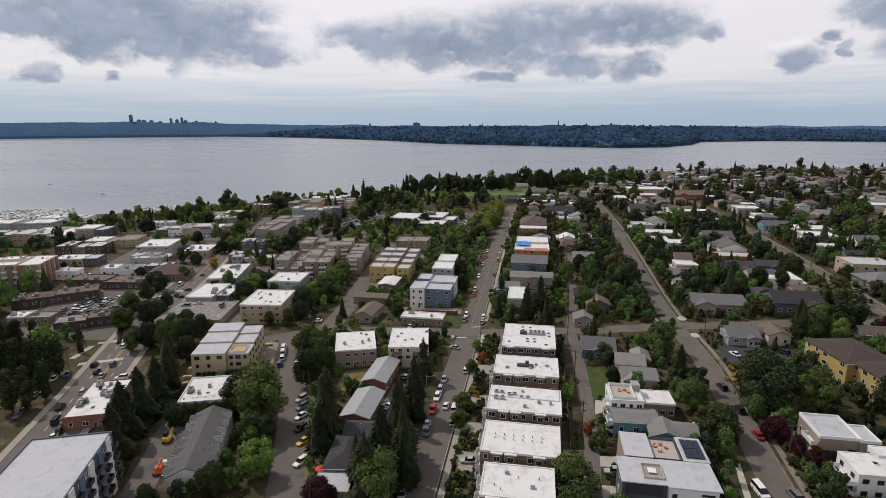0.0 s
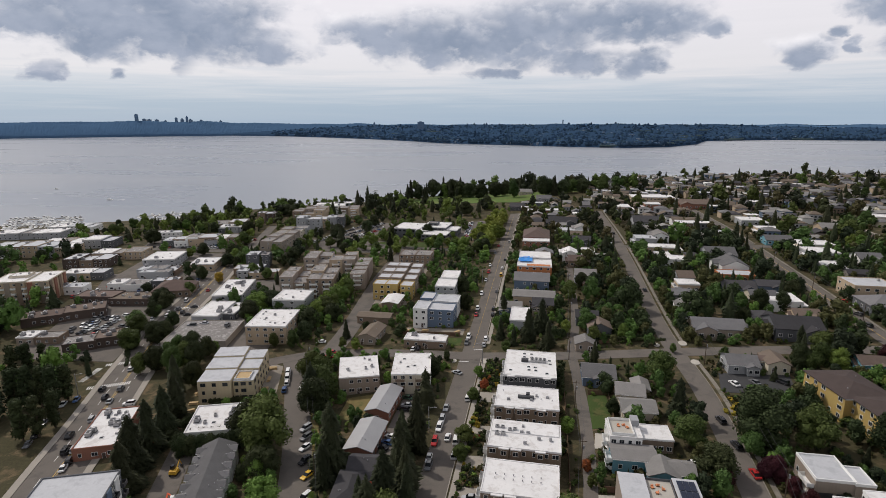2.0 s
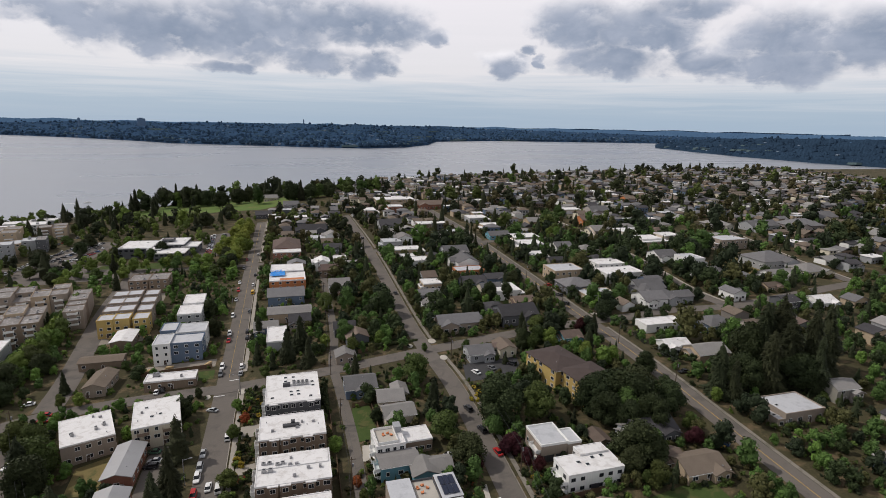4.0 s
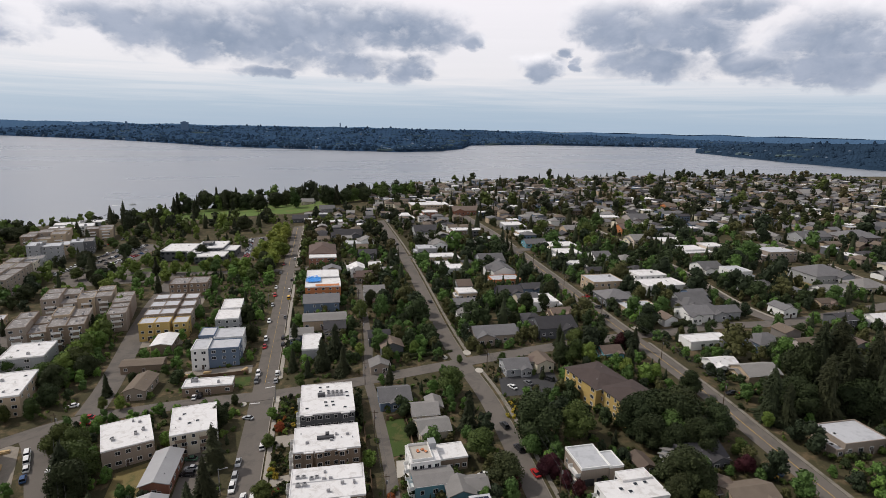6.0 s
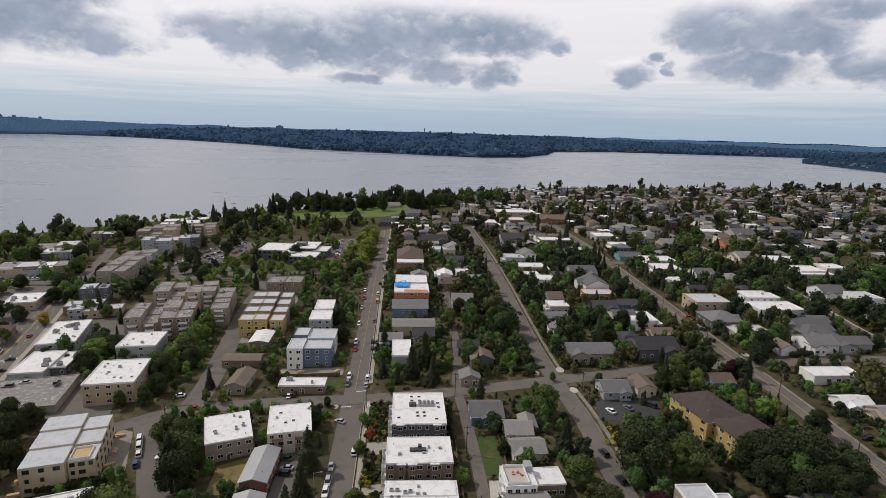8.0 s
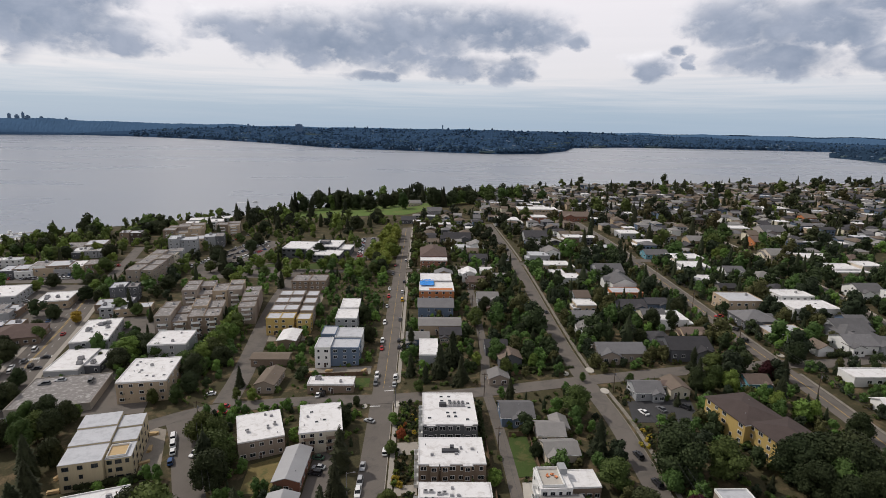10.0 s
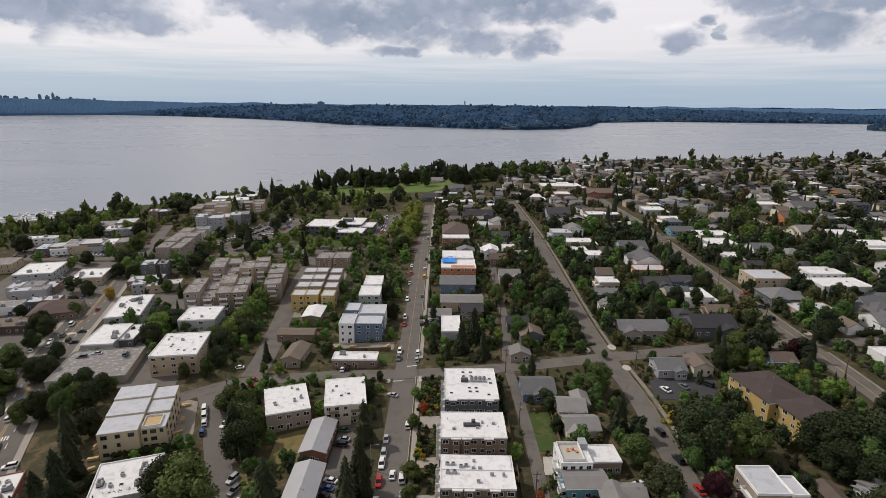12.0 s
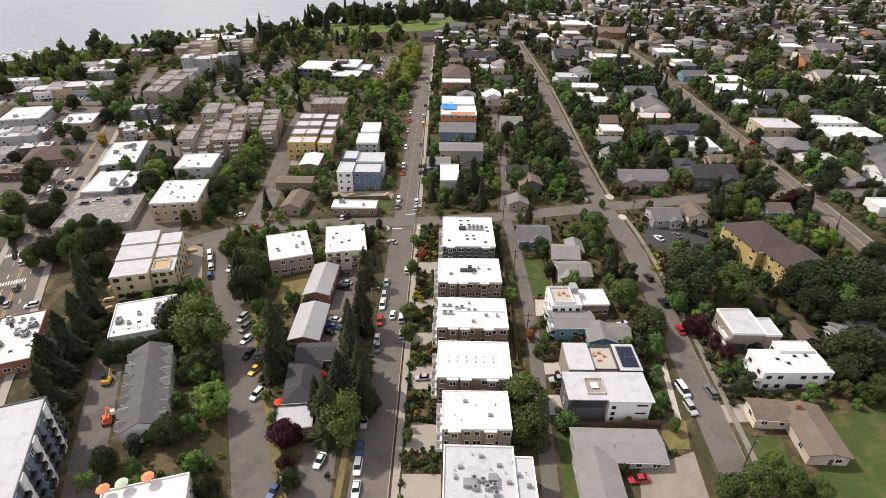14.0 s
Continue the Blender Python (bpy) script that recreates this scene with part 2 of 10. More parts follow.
mat("wall_yellow", (0.46, 0.33, 0.115), 0.8, 0.1, 1.0, 0.25, streaky=True)
mat("wall_taupe", (0.30, 0.25, 0.205), 0.85, 0.12, 1.0, 0.25, streaky=True)
mat("wall_grey", (0.33, 0.34, 0.35), 0.8, 0.12, 1.0, 0.25, streaky=True)
mat("wall_dark_grey", (0.11, 0.115, 0.125), 0.8, 0.14, 1.0, 0.25, streaky=True)
mat("wall_blue", (0.12, 0.165, 0.235), 0.8, 0.12, 1.0, 0.25, streaky=True)
mat("wall_teal", (0.13, 0.30, 0.37), 0.8, 0.1, 1.0, 0.25, streaky=True)
mat("wall_brick", (0.27, 0.125, 0.085), 0.88, 0.2, 2.0, 0.4, streaky=True)
mat("wall_orange", (0.50, 0.19, 0.075), 0.85, 0.15, 1.0, 0.25)
mat("wall_cream", (0.58, 0.52, 0.42), 0.85, 0.1, 1.0, 0.25, spread=0.3, streaky=True)
mat("wall_mixed", (0.30, 0.275, 0.25), 0.85, 0.12, 1.0, 0.25, spread=0.9, streaky=True)
mat("wood_fence", (0.16, 0.10, 0.065), 0.9, 0.25, 2.0, 0.4, spread=0.2)
mat("wood_new", (0.50, 0.36, 0.19), 0.85, 0.2, 2.0, 0.3)
mat("metal_grey", (0.32, 0.32, 0.33), 0.5, 0.15, 2.0, 0.1, metal=0.6)
mat("metal_dark", (0.05, 0.05, 0.055), 0.5, 0.2, 2.0, 0.1)
mat("rubber", (0.02, 0.02, 0.02), 0.8, 0.2, 3.0, 0.1)
mat("tarp_blue", (0.03, 0.26, 0.72), 0.45, 0.15, 1.5, 0.5)
mat("canvas_red", (0.75, 0.06, 0.025), 0.8, 0.1, 2.0, 0.2)
mat("canvas_orange", (0.72, 0.28, 0.13), 0.8, 0.1, 2.0, 0.2)
mat("canvas_green", (0.50, 0.60, 0.45), 0.8, 0.1, 2.0, 0.2)
mat("solar_cell", (0.012, 0.018, 0.04), 0.18, 0.2, 2.0, 0.0)
mat("machine_orange", (0.68, 0.13, 0.05), 0.5, 0.1, 2.0, 0.1)
mat("machine_yellow", (0.62, 0.36, 0.04), 0.5, 0.1, 2.0, 0.1)
mat("bark", (0.10, 0.075, 0.055), 0.95, 0.3, 4.0, 0.6, shine=0.12)
mat("leaf_mid", (0.070, 0.100, 0.028), 0.65, 0.35, 1.2, 0.0, spread=0.55, blotch=0.5, shine=0.12)
mat("leaf_light", (0.130, 0.190, 0.040), 0.65, 0.3, 1.2, 0.0, spread=0.4, blotch=0.5, shine=0.12)
mat("leaf_dark", (0.038, 0.049, 0.020), 0.7, 0.35, 1.2, 0.0, spread=0.4, blotch=0.5, shine=0.12)
mat("leaf_olive", (0.070, 0.066, 0.027), 0.65, 0.35, 1.2, 0.0, spread=0.4, blotch=0.5, shine=0.12)
mat("leaf_deep", (0.028, 0.036, 0.019), 0.7, 0.35, 1.2, 0.0, spread=0.4, blotch=0.5, shine=0.12)
mat("leaf_lime", (0.20, 0.235, 0.045), 0.65, 0.3, 1.2, 0.0, spread=0.2, blotch=0.5, shine=0.12)
mat("leaf_fresh", (0.092, 0.140, 0.034), 0.65, 0.3, 1.2, 0.0, spread=0.4, blotch=0.5, shine=0.12)
mat("leaf_red", (0.055, 0.016, 0.018), 0.65, 0.3, 1.2, 0.0, spread=0.4, blotch=0.5, shine=0.12)
mat("leaf_gold", (0.34, 0.26, 0.035), 0.65, 0.3, 1.2, 0.0, spread=0.3, blotch=0.5, shine=0.12)
mat("leaf_rust", (0.26, 0.075, 0.03), 0.65, 0.3, 1.2, 0.0, spread=0.3, blotch=0.5, shine=0.12)
mat("needles", (0.033, 0.039, 0.019), 0.75, 0.35, 1.5, 0.0, spread=0.4, blotch=0.6, shine=0.12)
# far shores, houses and towers: aerial haze is mixed into the base colours as blue
mat("hazed_wood", (0.027, 0.050, 0.084), 0.9, 0.4, 0.05, 0.0, blotch=0.006, shine=0.0)
mat("hazed_hill", (0.036, 0.070, 0.126), 1.0, 0.3, 0.03, 0.0, blotch=0.003, shine=0.0)
mat("hazed_green", (0.040, 0.073, 0.108), 1.0, 0.3, 0.03, 0.0, blotch=0.003, shine=0.0)
mat("hazed_meadow", (0.085, 0.122, 0.130), 1.0, 0.2, 0.03, 0.0, blotch=0.01, shine=0.0)
mat("hazed_house_pale", (0.19, 0.235, 0.30), 0.9, 0.2, 0.05, 0.0, blotch=0.02, shine=0.0)
mat("hazed_ridge", (0.070, 0.132, 0.225), 1.0, 0.1, 0.004, 0.0, blotch=0.002, shine=0.0)
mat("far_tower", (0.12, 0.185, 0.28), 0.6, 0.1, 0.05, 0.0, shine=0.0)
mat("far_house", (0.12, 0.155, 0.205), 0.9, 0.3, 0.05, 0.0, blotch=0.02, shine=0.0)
for _n, _c in (("car_white", (0.78, 0.78, 0.77)), ("car_silver", (0.42, 0.43, 0.44)), ("car_grey", (0.14, 0.145, 0.15)), ("car_black", (0.022, 0.022, 0.025)),
               ("car_red", (0.42, 0.03, 0.03)), ("car_blue", (0.05, 0.10, 0.22)), ("car_yellow", (0.70, 0.42, 0.03)), ("car_green", (0.06, 0.12, 0.08))):
    mat(_n, _c, 0.28, 0.05, 1.0, 0.0)
glass("pane", (0.02, 0.025, 0.03))
glass("car_glass", (0.012, 0.014, 0.017))
glass("curtain_glass", (0.03, 0.05, 0.06), 0.1)

# ---- ground heights ----
LAKE = -19.0
_SX, _SY = (-900, -560, -430, -370, -300, -210, -120, -40, 100, 300, 600, 1000), (420, 500, 560, 640, 700, 760, 850, 900, 940, 950, 970, 1000)
_HX, _HZ = (-400, -190, -105, -25, 18, 61, 150, 300, 500, 900), (-16.5, -14.5, -11.5, -8.5, -4, -0.5, 4, 9, 12, 15)


def height(x, y):
    """The ground's height; x and y may be arrays."""
    z = np.interp(x, _HX, _HZ)
    z = z + (0.4 + 0.6 * np.clip((np.asarray(x) + 60) / 120, 0, 1)) * 3.5 * np.exp(-((np.asarray(y) - 420) / 130) ** 2)
    s = np.clip((np.interp(x, _SX, _SY) - y) / np.interp(x, (-100, 150), (220, 70)), -0.3, 1)
    s = np.where(s > 0, s * s * (3 - 2 * s), s)
    return LAKE + (z - LAKE) * s + np.where(s > 0, 0.5 * np.minimum(1, s * 20), -0.6)


def gz(x, y):
    return float(height(x, y))


# ---- mesh helpers ----
class Geo:
    """Collects faces for one mesh."""

    def __init__(self):
        self.v, self.f, self.m = [], [], []

    def face(self, pts, m=0):
        k = len(self.v)
        self.v += [tuple(p) for p in pts]
        self.f.append(tuple(range(k, k + len(pts))))
        self.m.append(m)
        return self

    def box(self, x0, y0, z0, x1, y1, z1, m=0, taper=0.0):
        k, t = len(self.v), taper
        self.v += [(x0, y0, z0), (x1, y0, z0), (x1, y1, z0), (x0, y1, z0), (x0 + t, y0 + t, z1), (x1 - t, y0 + t, z1), (x1 - t, y1 - t, z1), (x0 + t, y1 - t, z1)]
        for q in ((3, 2, 1, 0), (4, 5, 6, 7), (0, 1, 5, 4), (1, 2, 6, 5), (2, 3, 7, 6), (3, 0, 4, 7)):
            self.f.append(tuple(k + i for i in q))
            self.m.append(m)
        return self

    def tube(self, p, q, r0, r1=None, n=8, m=0, cap=True):
        p, q = Vector(p), Vector(q)
        r1 = r0 if r1 is None else r1
        d = (q - p).normalized()
        u = d.orthogonal().normalized()
        w = d.cross(u)
        k = len(self.v)
        for c, r in ((p, r0), (q, r1)):
            for i in range(n):
                a = 2 * math.pi * i / n
                self.v.append(tuple(c + (u * math.cos(a) + w * math.sin(a)) * r))
        for i in range(n):
            self.f.append((k + i, k + (i + 1) % n, k + n + (i + 1) % n, k + n + i))
            self.m.append(m)
        if cap:
            self.f += [tuple(k + n + i for i in range(n)), tuple(k + n - 1 - i for i in range(n))]
            self.m += [m, m]
        return self

    def weld(self):
        """One vertex where several faces meet."""
        seen, at, pts = {}, [], []
        for p in self.v:
            key = (round(p[0], 3), round(p[1], 3), round(p[2], 3))
            if key not in seen:
                seen[key] = len(pts)
                pts.append(p)
            at.append(seen[key])
        keep = [k for k, f in enumerate(self.f) if len({at[i] for i in f}) == len(f)]
        self.f, self.m, self.v = [tuple(at[i] for i in self.f[k]) for k in keep], [self.m[k] for k in keep], pts

    def mesh(self, name, mats):
        if len(self.v) < 600:
            self.weld()
        me = bpy.data.meshes.new(name)
        me.from_pydata(self.v, [], self.f)
        for s in mats:
            me.materials.append(MATS[s])
        if len(mats) > 1:
            me.polygons.foreach_set("material_index", self.m)
        me.update()
        return me


def quick_mesh(name, verts, faces, mats, index=None):
    """A mesh from arrays."""
    me = bpy.data.meshes.new(name)
    me.from_pydata(np.asarray(verts).tolist(), [], np.asarray(faces).tolist())
    for s in mats:
        me.materials.append(MATS[s])
    if index is not None:
        me.polygons.foreach_set("material_index", np.asarray(index, dtype=np.int32))
    me.update()
    return me


def part(name, geo, mats, parent, label=""):
    """Links a Geo, or a mesh that is there already, as one part under a thing."""
    me = geo if isinstance(geo, bpy.types.Mesh) else geo.mesh(name, mats if isinstance(mats, (list, tuple)) else [mats])
    ob = new(name, me)
    ob.parent = parent
    return tagged(ob, label) if label else ob


def thing(name, m, label, category, group="", kind=""):
    ob = new(name)
    ob.matrix_basis = m
    ob.empty_display_size = 0.2
    return tagged(ob, label, category, group, kind)


def setting(name, geo, mats, label="", parent=None):
    me = geo if isinstance(geo, bpy.types.Mesh) else geo.mesh(name, mats if isinstance(mats, (list, tuple)) else [mats])
    ob = new(name, me)
    ob.parent = parent
    return tagged(ob, label, name.split("_")[0], kind="structure")


def on_ground(x, y, rot=0.0, up=0.0):
    return pose(x, y, gz(x, y) + up, 0, 0, rot)

# ---- ground, lake and far shores ----
def build_ground():
    xs = np.concatenate([np.arange(-4500, -1000, 250), np.arange(-1000, 1001, 8), np.arange(1250, 4501, 250)])
    ys = np.concatenate([np.arange(-4000, 0, 250), np.arange(0, 1101, 8)])
    gx, gy = np.meshgrid(xs, ys)
    z = height(gx, gy)
    v = np.stack([gx, gy, z], -1).reshape(-1, 3)
    nx, ny = len(xs), len(ys)
    i = (np.arange(ny - 1)[:, None] * nx + np.arange(nx - 1)[None, :]).ravel()
    f = np.stack([i, i + 1, i + nx + 1, i + nx], -1)
    me = quick_mesh("ground", v, f, ["ground"])
    me.shade_smooth()
    tagged(new("ground", me), "patchy earth and rough grass between the houses", "ground", kind="structure")


build_ground()
setting("lake", Geo().face([(-4900, -200, LAKE), (4900, -200, LAKE), (4900, 4900, LAKE), (-4900, 4900, LAKE)]), "lake", "calm grey lake under a cloudy sky")


def polar(az, d, z):
    return (d * math.sin(radians(az)), d * math.cos(radians(az)), z)


def far_land(name, mat_name, label, knots, top, deep, rough, seed):
    """A wooded shore: knots of (azimuth, distance of the water's edge, height of the hill)."""
    az = np.linspace(knots[0][0], knots[-1][0], int((knots[-1][0] - knots[0][0]) * 9))
    edge = np.interp(az, [k[0] for k in knots], [k[1] for k in knots])
    tall = np.interp(az, [k[0] for k in knots], [k[2] for k in knots])
    rows = (0.0, 0.012, 0.08, 0.2, 0.35, 0.5, 0.68, 0.85, 1.0)
    rng = np.random.RandomState(seed)
    v = []
    for r in rows:
        for k in range(len(az)):
            d = min(edge[k] + deep * r, 4880)
            up = (0.0 if r == 0 else 0.12 + 0.88 * r ** 0.8) * (tall[k] - LAKE)
            if r > 0:
                up += rng.uniform(-0.5, 1) * rough + 10 * noise.noise((az[k] * 0.35, r * 3, seed)) * r
            v.append(polar(az[k], d, LAKE - (3 if r == 0 else 0) + up))
    n = len(az)
    i = (np.arange(len(rows) - 1)[:, None] * n + np.arange(n - 1)[None, :]).ravel()
    return tagged(new(name, quick_mesh(name, v, np.stack([i, i + 1, i + n + 1, i + n], -1), [mat_name])), label, "hills", kind="structure")


far_land("backdrop_ridge", "hazed_ridge", "hazy blue wooded ridge on the horizon", ((-70, 4650, 80), (-49, 4650, 84), (-38, 4650, 92), (-31, 4650, 82), (-25, 4650, 70), (-10, 4650, 60), (70, 4650, 60)), 0, 200, 2, 3)
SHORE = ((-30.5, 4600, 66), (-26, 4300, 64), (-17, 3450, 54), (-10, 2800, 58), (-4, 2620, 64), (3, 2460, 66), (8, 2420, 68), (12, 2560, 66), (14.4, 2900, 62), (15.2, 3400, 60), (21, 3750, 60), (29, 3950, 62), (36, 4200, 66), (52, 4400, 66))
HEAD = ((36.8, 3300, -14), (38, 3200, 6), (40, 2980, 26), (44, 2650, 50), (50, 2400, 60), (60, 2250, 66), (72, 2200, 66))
far_land("far_shore_peninsula", "hazed_hill", "dark wooded far shore dotted with houses", SHORE, 0, 1350, 1.5, 5)
far_land("far_shore_headland", "hazed_wood", "dark wooded headland across the bay", HEAD, 0, 520, 2, 8)


def far_specks():
    """Crowns, clearings and houses along the far shores, too small to tell apart."""
    rng = np.random.RandomState(11)
    crowns, homes = Geo(), Geo()
    for knots, deep, lo, hi, count in ((SHORE, 1350, -27, 52, 5600), (HEAD, 520, 37.2, 70, 900)):
        at = [np.array([k[c] for k in knots]) for c in range(3)]
        for k in range(count):
            az = rng.uniform(lo, hi)
            e, t = np.interp(az, at[0], at[1]), np.interp(az, at[0], at[2])
            r = rng.uniform(0.0, 1.0) ** (1.9 if deep > 1000 else 1.2)
            z = LAKE + (0.12 + 0.88 * r ** 0.8) * (t - LAKE) - 3
            d = e + deep * r + 10
            if d > 4860:
                continue
            x, y, _ = polar(az, d, 0)
            patchy = noise.noise((az * 0.5, r * 6.0, 2.0))
            if patchy > 0.05 and k % 5 == 0 and r < 0.8:
                w, h = rng.uniform(5, 13), rng.uniform(4, 8)
                homes.box(x - w / 2, y - 5, z - 4, x + w / 2, y + 5, z + h * 0.7, int(rng.randint(3) == 0)).box(x - w / 2, y - 5, z + h * 0.7, x + w / 2, y + 5, z + h, 1 + int(rng.randint(2)), 1.5)
            elif patchy > 0.3 and k % 2 == 0 and r < 0.6:
                w = rng.uniform(20, 60)
                crowns.box(x - w, y - 12, z - 3, x + w, y + 12, z + 3.5, 3, 3.0)
            else:
                w, h = rng.uniform(9, 20), rng.uniform(6, 12) * (1.6 if rng.rand() < 0.12 else 1)
                m = 1 if (deep < 1000 or r < 0.05) else int(rng.choice((0, 0, 1, 2)))
                crowns.tube((x, y, z), (x, y, z + h * 0.45), w * 0.5, w * 0.55, 6, m).tube((x, y, z + h * 0.45), (x, y, z + h), w * 0.55, w * rng.uniform(0.05, 0.3), 6, m)
    tagged(new("far_woods", crowns.mesh("far_woods", ["hazed_hill", "hazed_wood", "hazed_green", "hazed_meadow"])), "dark far woods along the opposite shore", "woods", kind="stuff")
    tagged(new("far_houses", homes.mesh("far_houses", ["far_house", "hazed_house_pale", "hazed_ridge"])), "pale houses scattered on the far shore", "houses", kind="stuff")


far_specks()


def skyline():
    rng = random.Random(4)
    for az, w, h, d in ((-38.6, 26, 138, 0), (-38.0, 30, 104, 0), (-37.6, 32, 100, 0), (-37.0, 28, 99, 0), (-36.3, 22, 92, 0), (-35.4, 20, 112, 0), (-34.9, 28, 101, 0),
                        (-34.5, 18, 120, 0), (-34.2, 30, 98, 0), (-33.3, 22, 96, 0), (-31.6, 22, 88, 0), (-12.3, 44, 80, 0), (2.0, 7, 92, 0), (-17.0, 12, 76, 0)):
        dd = 4880 if az < -20 else 3700
        x, y, _ = polar(az, dd, 0)
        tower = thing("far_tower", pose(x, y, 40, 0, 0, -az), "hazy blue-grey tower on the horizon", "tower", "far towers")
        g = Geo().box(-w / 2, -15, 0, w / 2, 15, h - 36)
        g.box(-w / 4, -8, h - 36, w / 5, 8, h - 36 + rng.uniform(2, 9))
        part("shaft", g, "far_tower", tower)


skyline()

# ---- streets ----
STORE = {}
ROADS, BUILT, OPEN = [], [], []      # what trees and further houses keep clear of


def clear(x, y, r, roads=True, lawns=True):
    """Whether a circle at x, y keeps off streets, buildings and open ground."""
    if roads and any(np.min((line[:, 0] - x) ** 2 + (line[:, 1] - y) ** 2) < (half + r) ** 2 for line, half in ROADS):
        return False
    if STORE.get("n") != len(BUILT):
        STORE["n"], STORE["a"] = len(BUILT), np.array(BUILT if BUILT else [(1e6, 0, 1, 0, 1, 1)]).T
    bx, by, c, s, w, d = STORE["a"]
    if np.any((np.abs((x - bx) * c + (y - by) * s) < w + r) & (np.abs((y - by) * c - (x - bx) * s) < d + r)):
        return False
    if lawns:
        for px, py, c, s, w, d in OPEN:
            u, v = (x - px) * c + (y - py) * s, -(x - px) * s + (y - py) * c
            if abs(u) < w + r and abs(v) < d + r:
                return False
    return True


def dense(pts, step=5.0):
    out = []
    for (x0, y0), (x1, y1) in zip(pts, pts[1:]):
        n = max(1, int(math.hypot(x1 - x0, y1 - y0) / step))
        out += [(x0 + (x1 - x0) * k / n, y0 + (y1 - y0) * k / n) for k in range(n)]
    return out + [pts[-1]]


def smooth(pts, rounds=2):
    for _ in range(rounds):
        out = [pts[0]]
        for a, b in zip(pts, pts[1:]):
            out += [(a[0] * 0.75 + b[0] * 0.25, a[1] * 0.75 + b[1] * 0.25), (a[0] * 0.25 + b[0] * 0.75, a[1] * 0.25 + b[1] * 0.75)]
        pts = out + [pts[-1]]
    return pts


def strip(pts, lo, hi, lift, m=0, geo=None, thick=0.3, cuts=2):
    """A slab that follows the ground along pts, from lo to hi metres to the right of the line."""
    g = geo or Geo()
    line = dense(pts)
    rows = []
    for k, (x, y) in enumerate(line):
        a, b = line[max(0, k - 1)], line[min(len(line) - 1, k + 1)]
        dx, dy = b[0] - a[0], b[1] - a[1]
        s = math.hypot(dx, dy) or 1
        rx, ry = dy / s, -dx / s
        row = []
        for c in range(cuts + 1):
            o = lo + (hi - lo) * c / cuts
            px, py = x + rx * o, y + ry * o
            row.append((px, py, gz(px, py) + lift))
        rows.append(row)
    for r0, r1 in zip(rows, rows[1:]):
        for c in range(cuts):
            g.face([r0[c], r0[c + 1], r1[c + 1], r1[c]], m)
        for c, flip in ((0, True), (cuts, False)):
            p, q = r0[c], r1[c]
            side = [p, q, (q[0], q[1], q[2] - thick), (p[0], p[1], p[2] - thick)]
            g.face(side if not flip else side[::-1], m)
    return g


def street(name, pts, half, label, lift=0.10, walks=(1, 1), verge=0.0, wide=1.7, mat_name="asphalt", gaps=(), walk_mat="concrete"):
    """A roadway; walks: 1 where a pavement runs along its left and right side."""
    pts = smooth(pts)
    ROADS.append((np.asarray(dense(pts, 4.0)), half + (2.0 if sum(walks) else 0.6)))
    setting("road_" + name, strip(pts, -half, half, lift, cuts=4), mat_name, label)
    for side, on in zip((-1, 1), walks):
        if on:
            a, b = half + verge, half + verge + wide
            runs, g = [[]], None
            for p in dense(pts, 3.0):      # broken where the cross streets come in
                if any(lo < p[1] < hi for lo, hi in gaps):
                    runs.append([])
                else:
                    runs[-1].append(p)
            for run in runs:
                if len(run) > 1:
                    g = strip(run, min(side * a, side * b), max(side * a, side * b), lift + 0.14, geo=g)
                    g = strip(run, min(side * half, side * (half + 0.25)), max(side * half, side * (half + 0.25)), lift + 0.15, geo=g, cuts=1)
            setting("pavement_" + name, g, walk_mat, "pale concrete pavement with a kerb beside the street")
    return pts


def patch(name, corners, mat_name, label, lift=0.07, cuts=6, cat=""):
    """A four-cornered piece of ground cover laid on the ground."""
    a, b, c, d = corners
    g = Geo()

    def at(u, v):
        x = (a[0] * (1 - u) + b[0] * u) * (1 - v) + (d[0] * (1 - u) + c[0] * u) * v
        y = (a[1] * (1 - u) + b[1] * u) * (1 - v) + (d[1] * (1 - u) + c[1] * u) * v
        return (x, y, gz(x, y) + lift)
    for i in range(cuts):
        for j in range(cuts):
            g.face([at(i / cuts, j / cuts), at((i + 1) / cuts, j / cuts), at((i + 1) / cuts, (j + 1) / cuts), at(i / cuts, (j + 1) / cuts)])
    for p, q in ((0, 1), (1, 2), (2, 3), (3, 0)):
        for k in range(cuts):
            P, Q = corners[p], corners[q]
            e = [(P[0] + (Q[0] - P[0]) * s / cuts, P[1] + (Q[1] - P[1]) * s / cuts) for s in (k, k + 1)]
            z = [gz(*s) for s in e]
            g.face([(*e[0], z[0] - 0.3), (*e[1], z[1] - 0.3), (*e[1], z[1] + lift), (*e[0], z[0] + lift)])
    return setting(name, g, mat_name, label)


def rect(x, y, w, d, rot=0.0):
    c, s = math.cos(radians(rot)), math.sin(radians(rot))
    return [(x + c * u - s * v, y + s * u + c * v) for u, v in ((-w / 2, -d / 2), (w / 2, -d / 2), (w / 2, d / 2), (-w / 2, d / 2))]


# ---- buildings ----
CACHE = {}


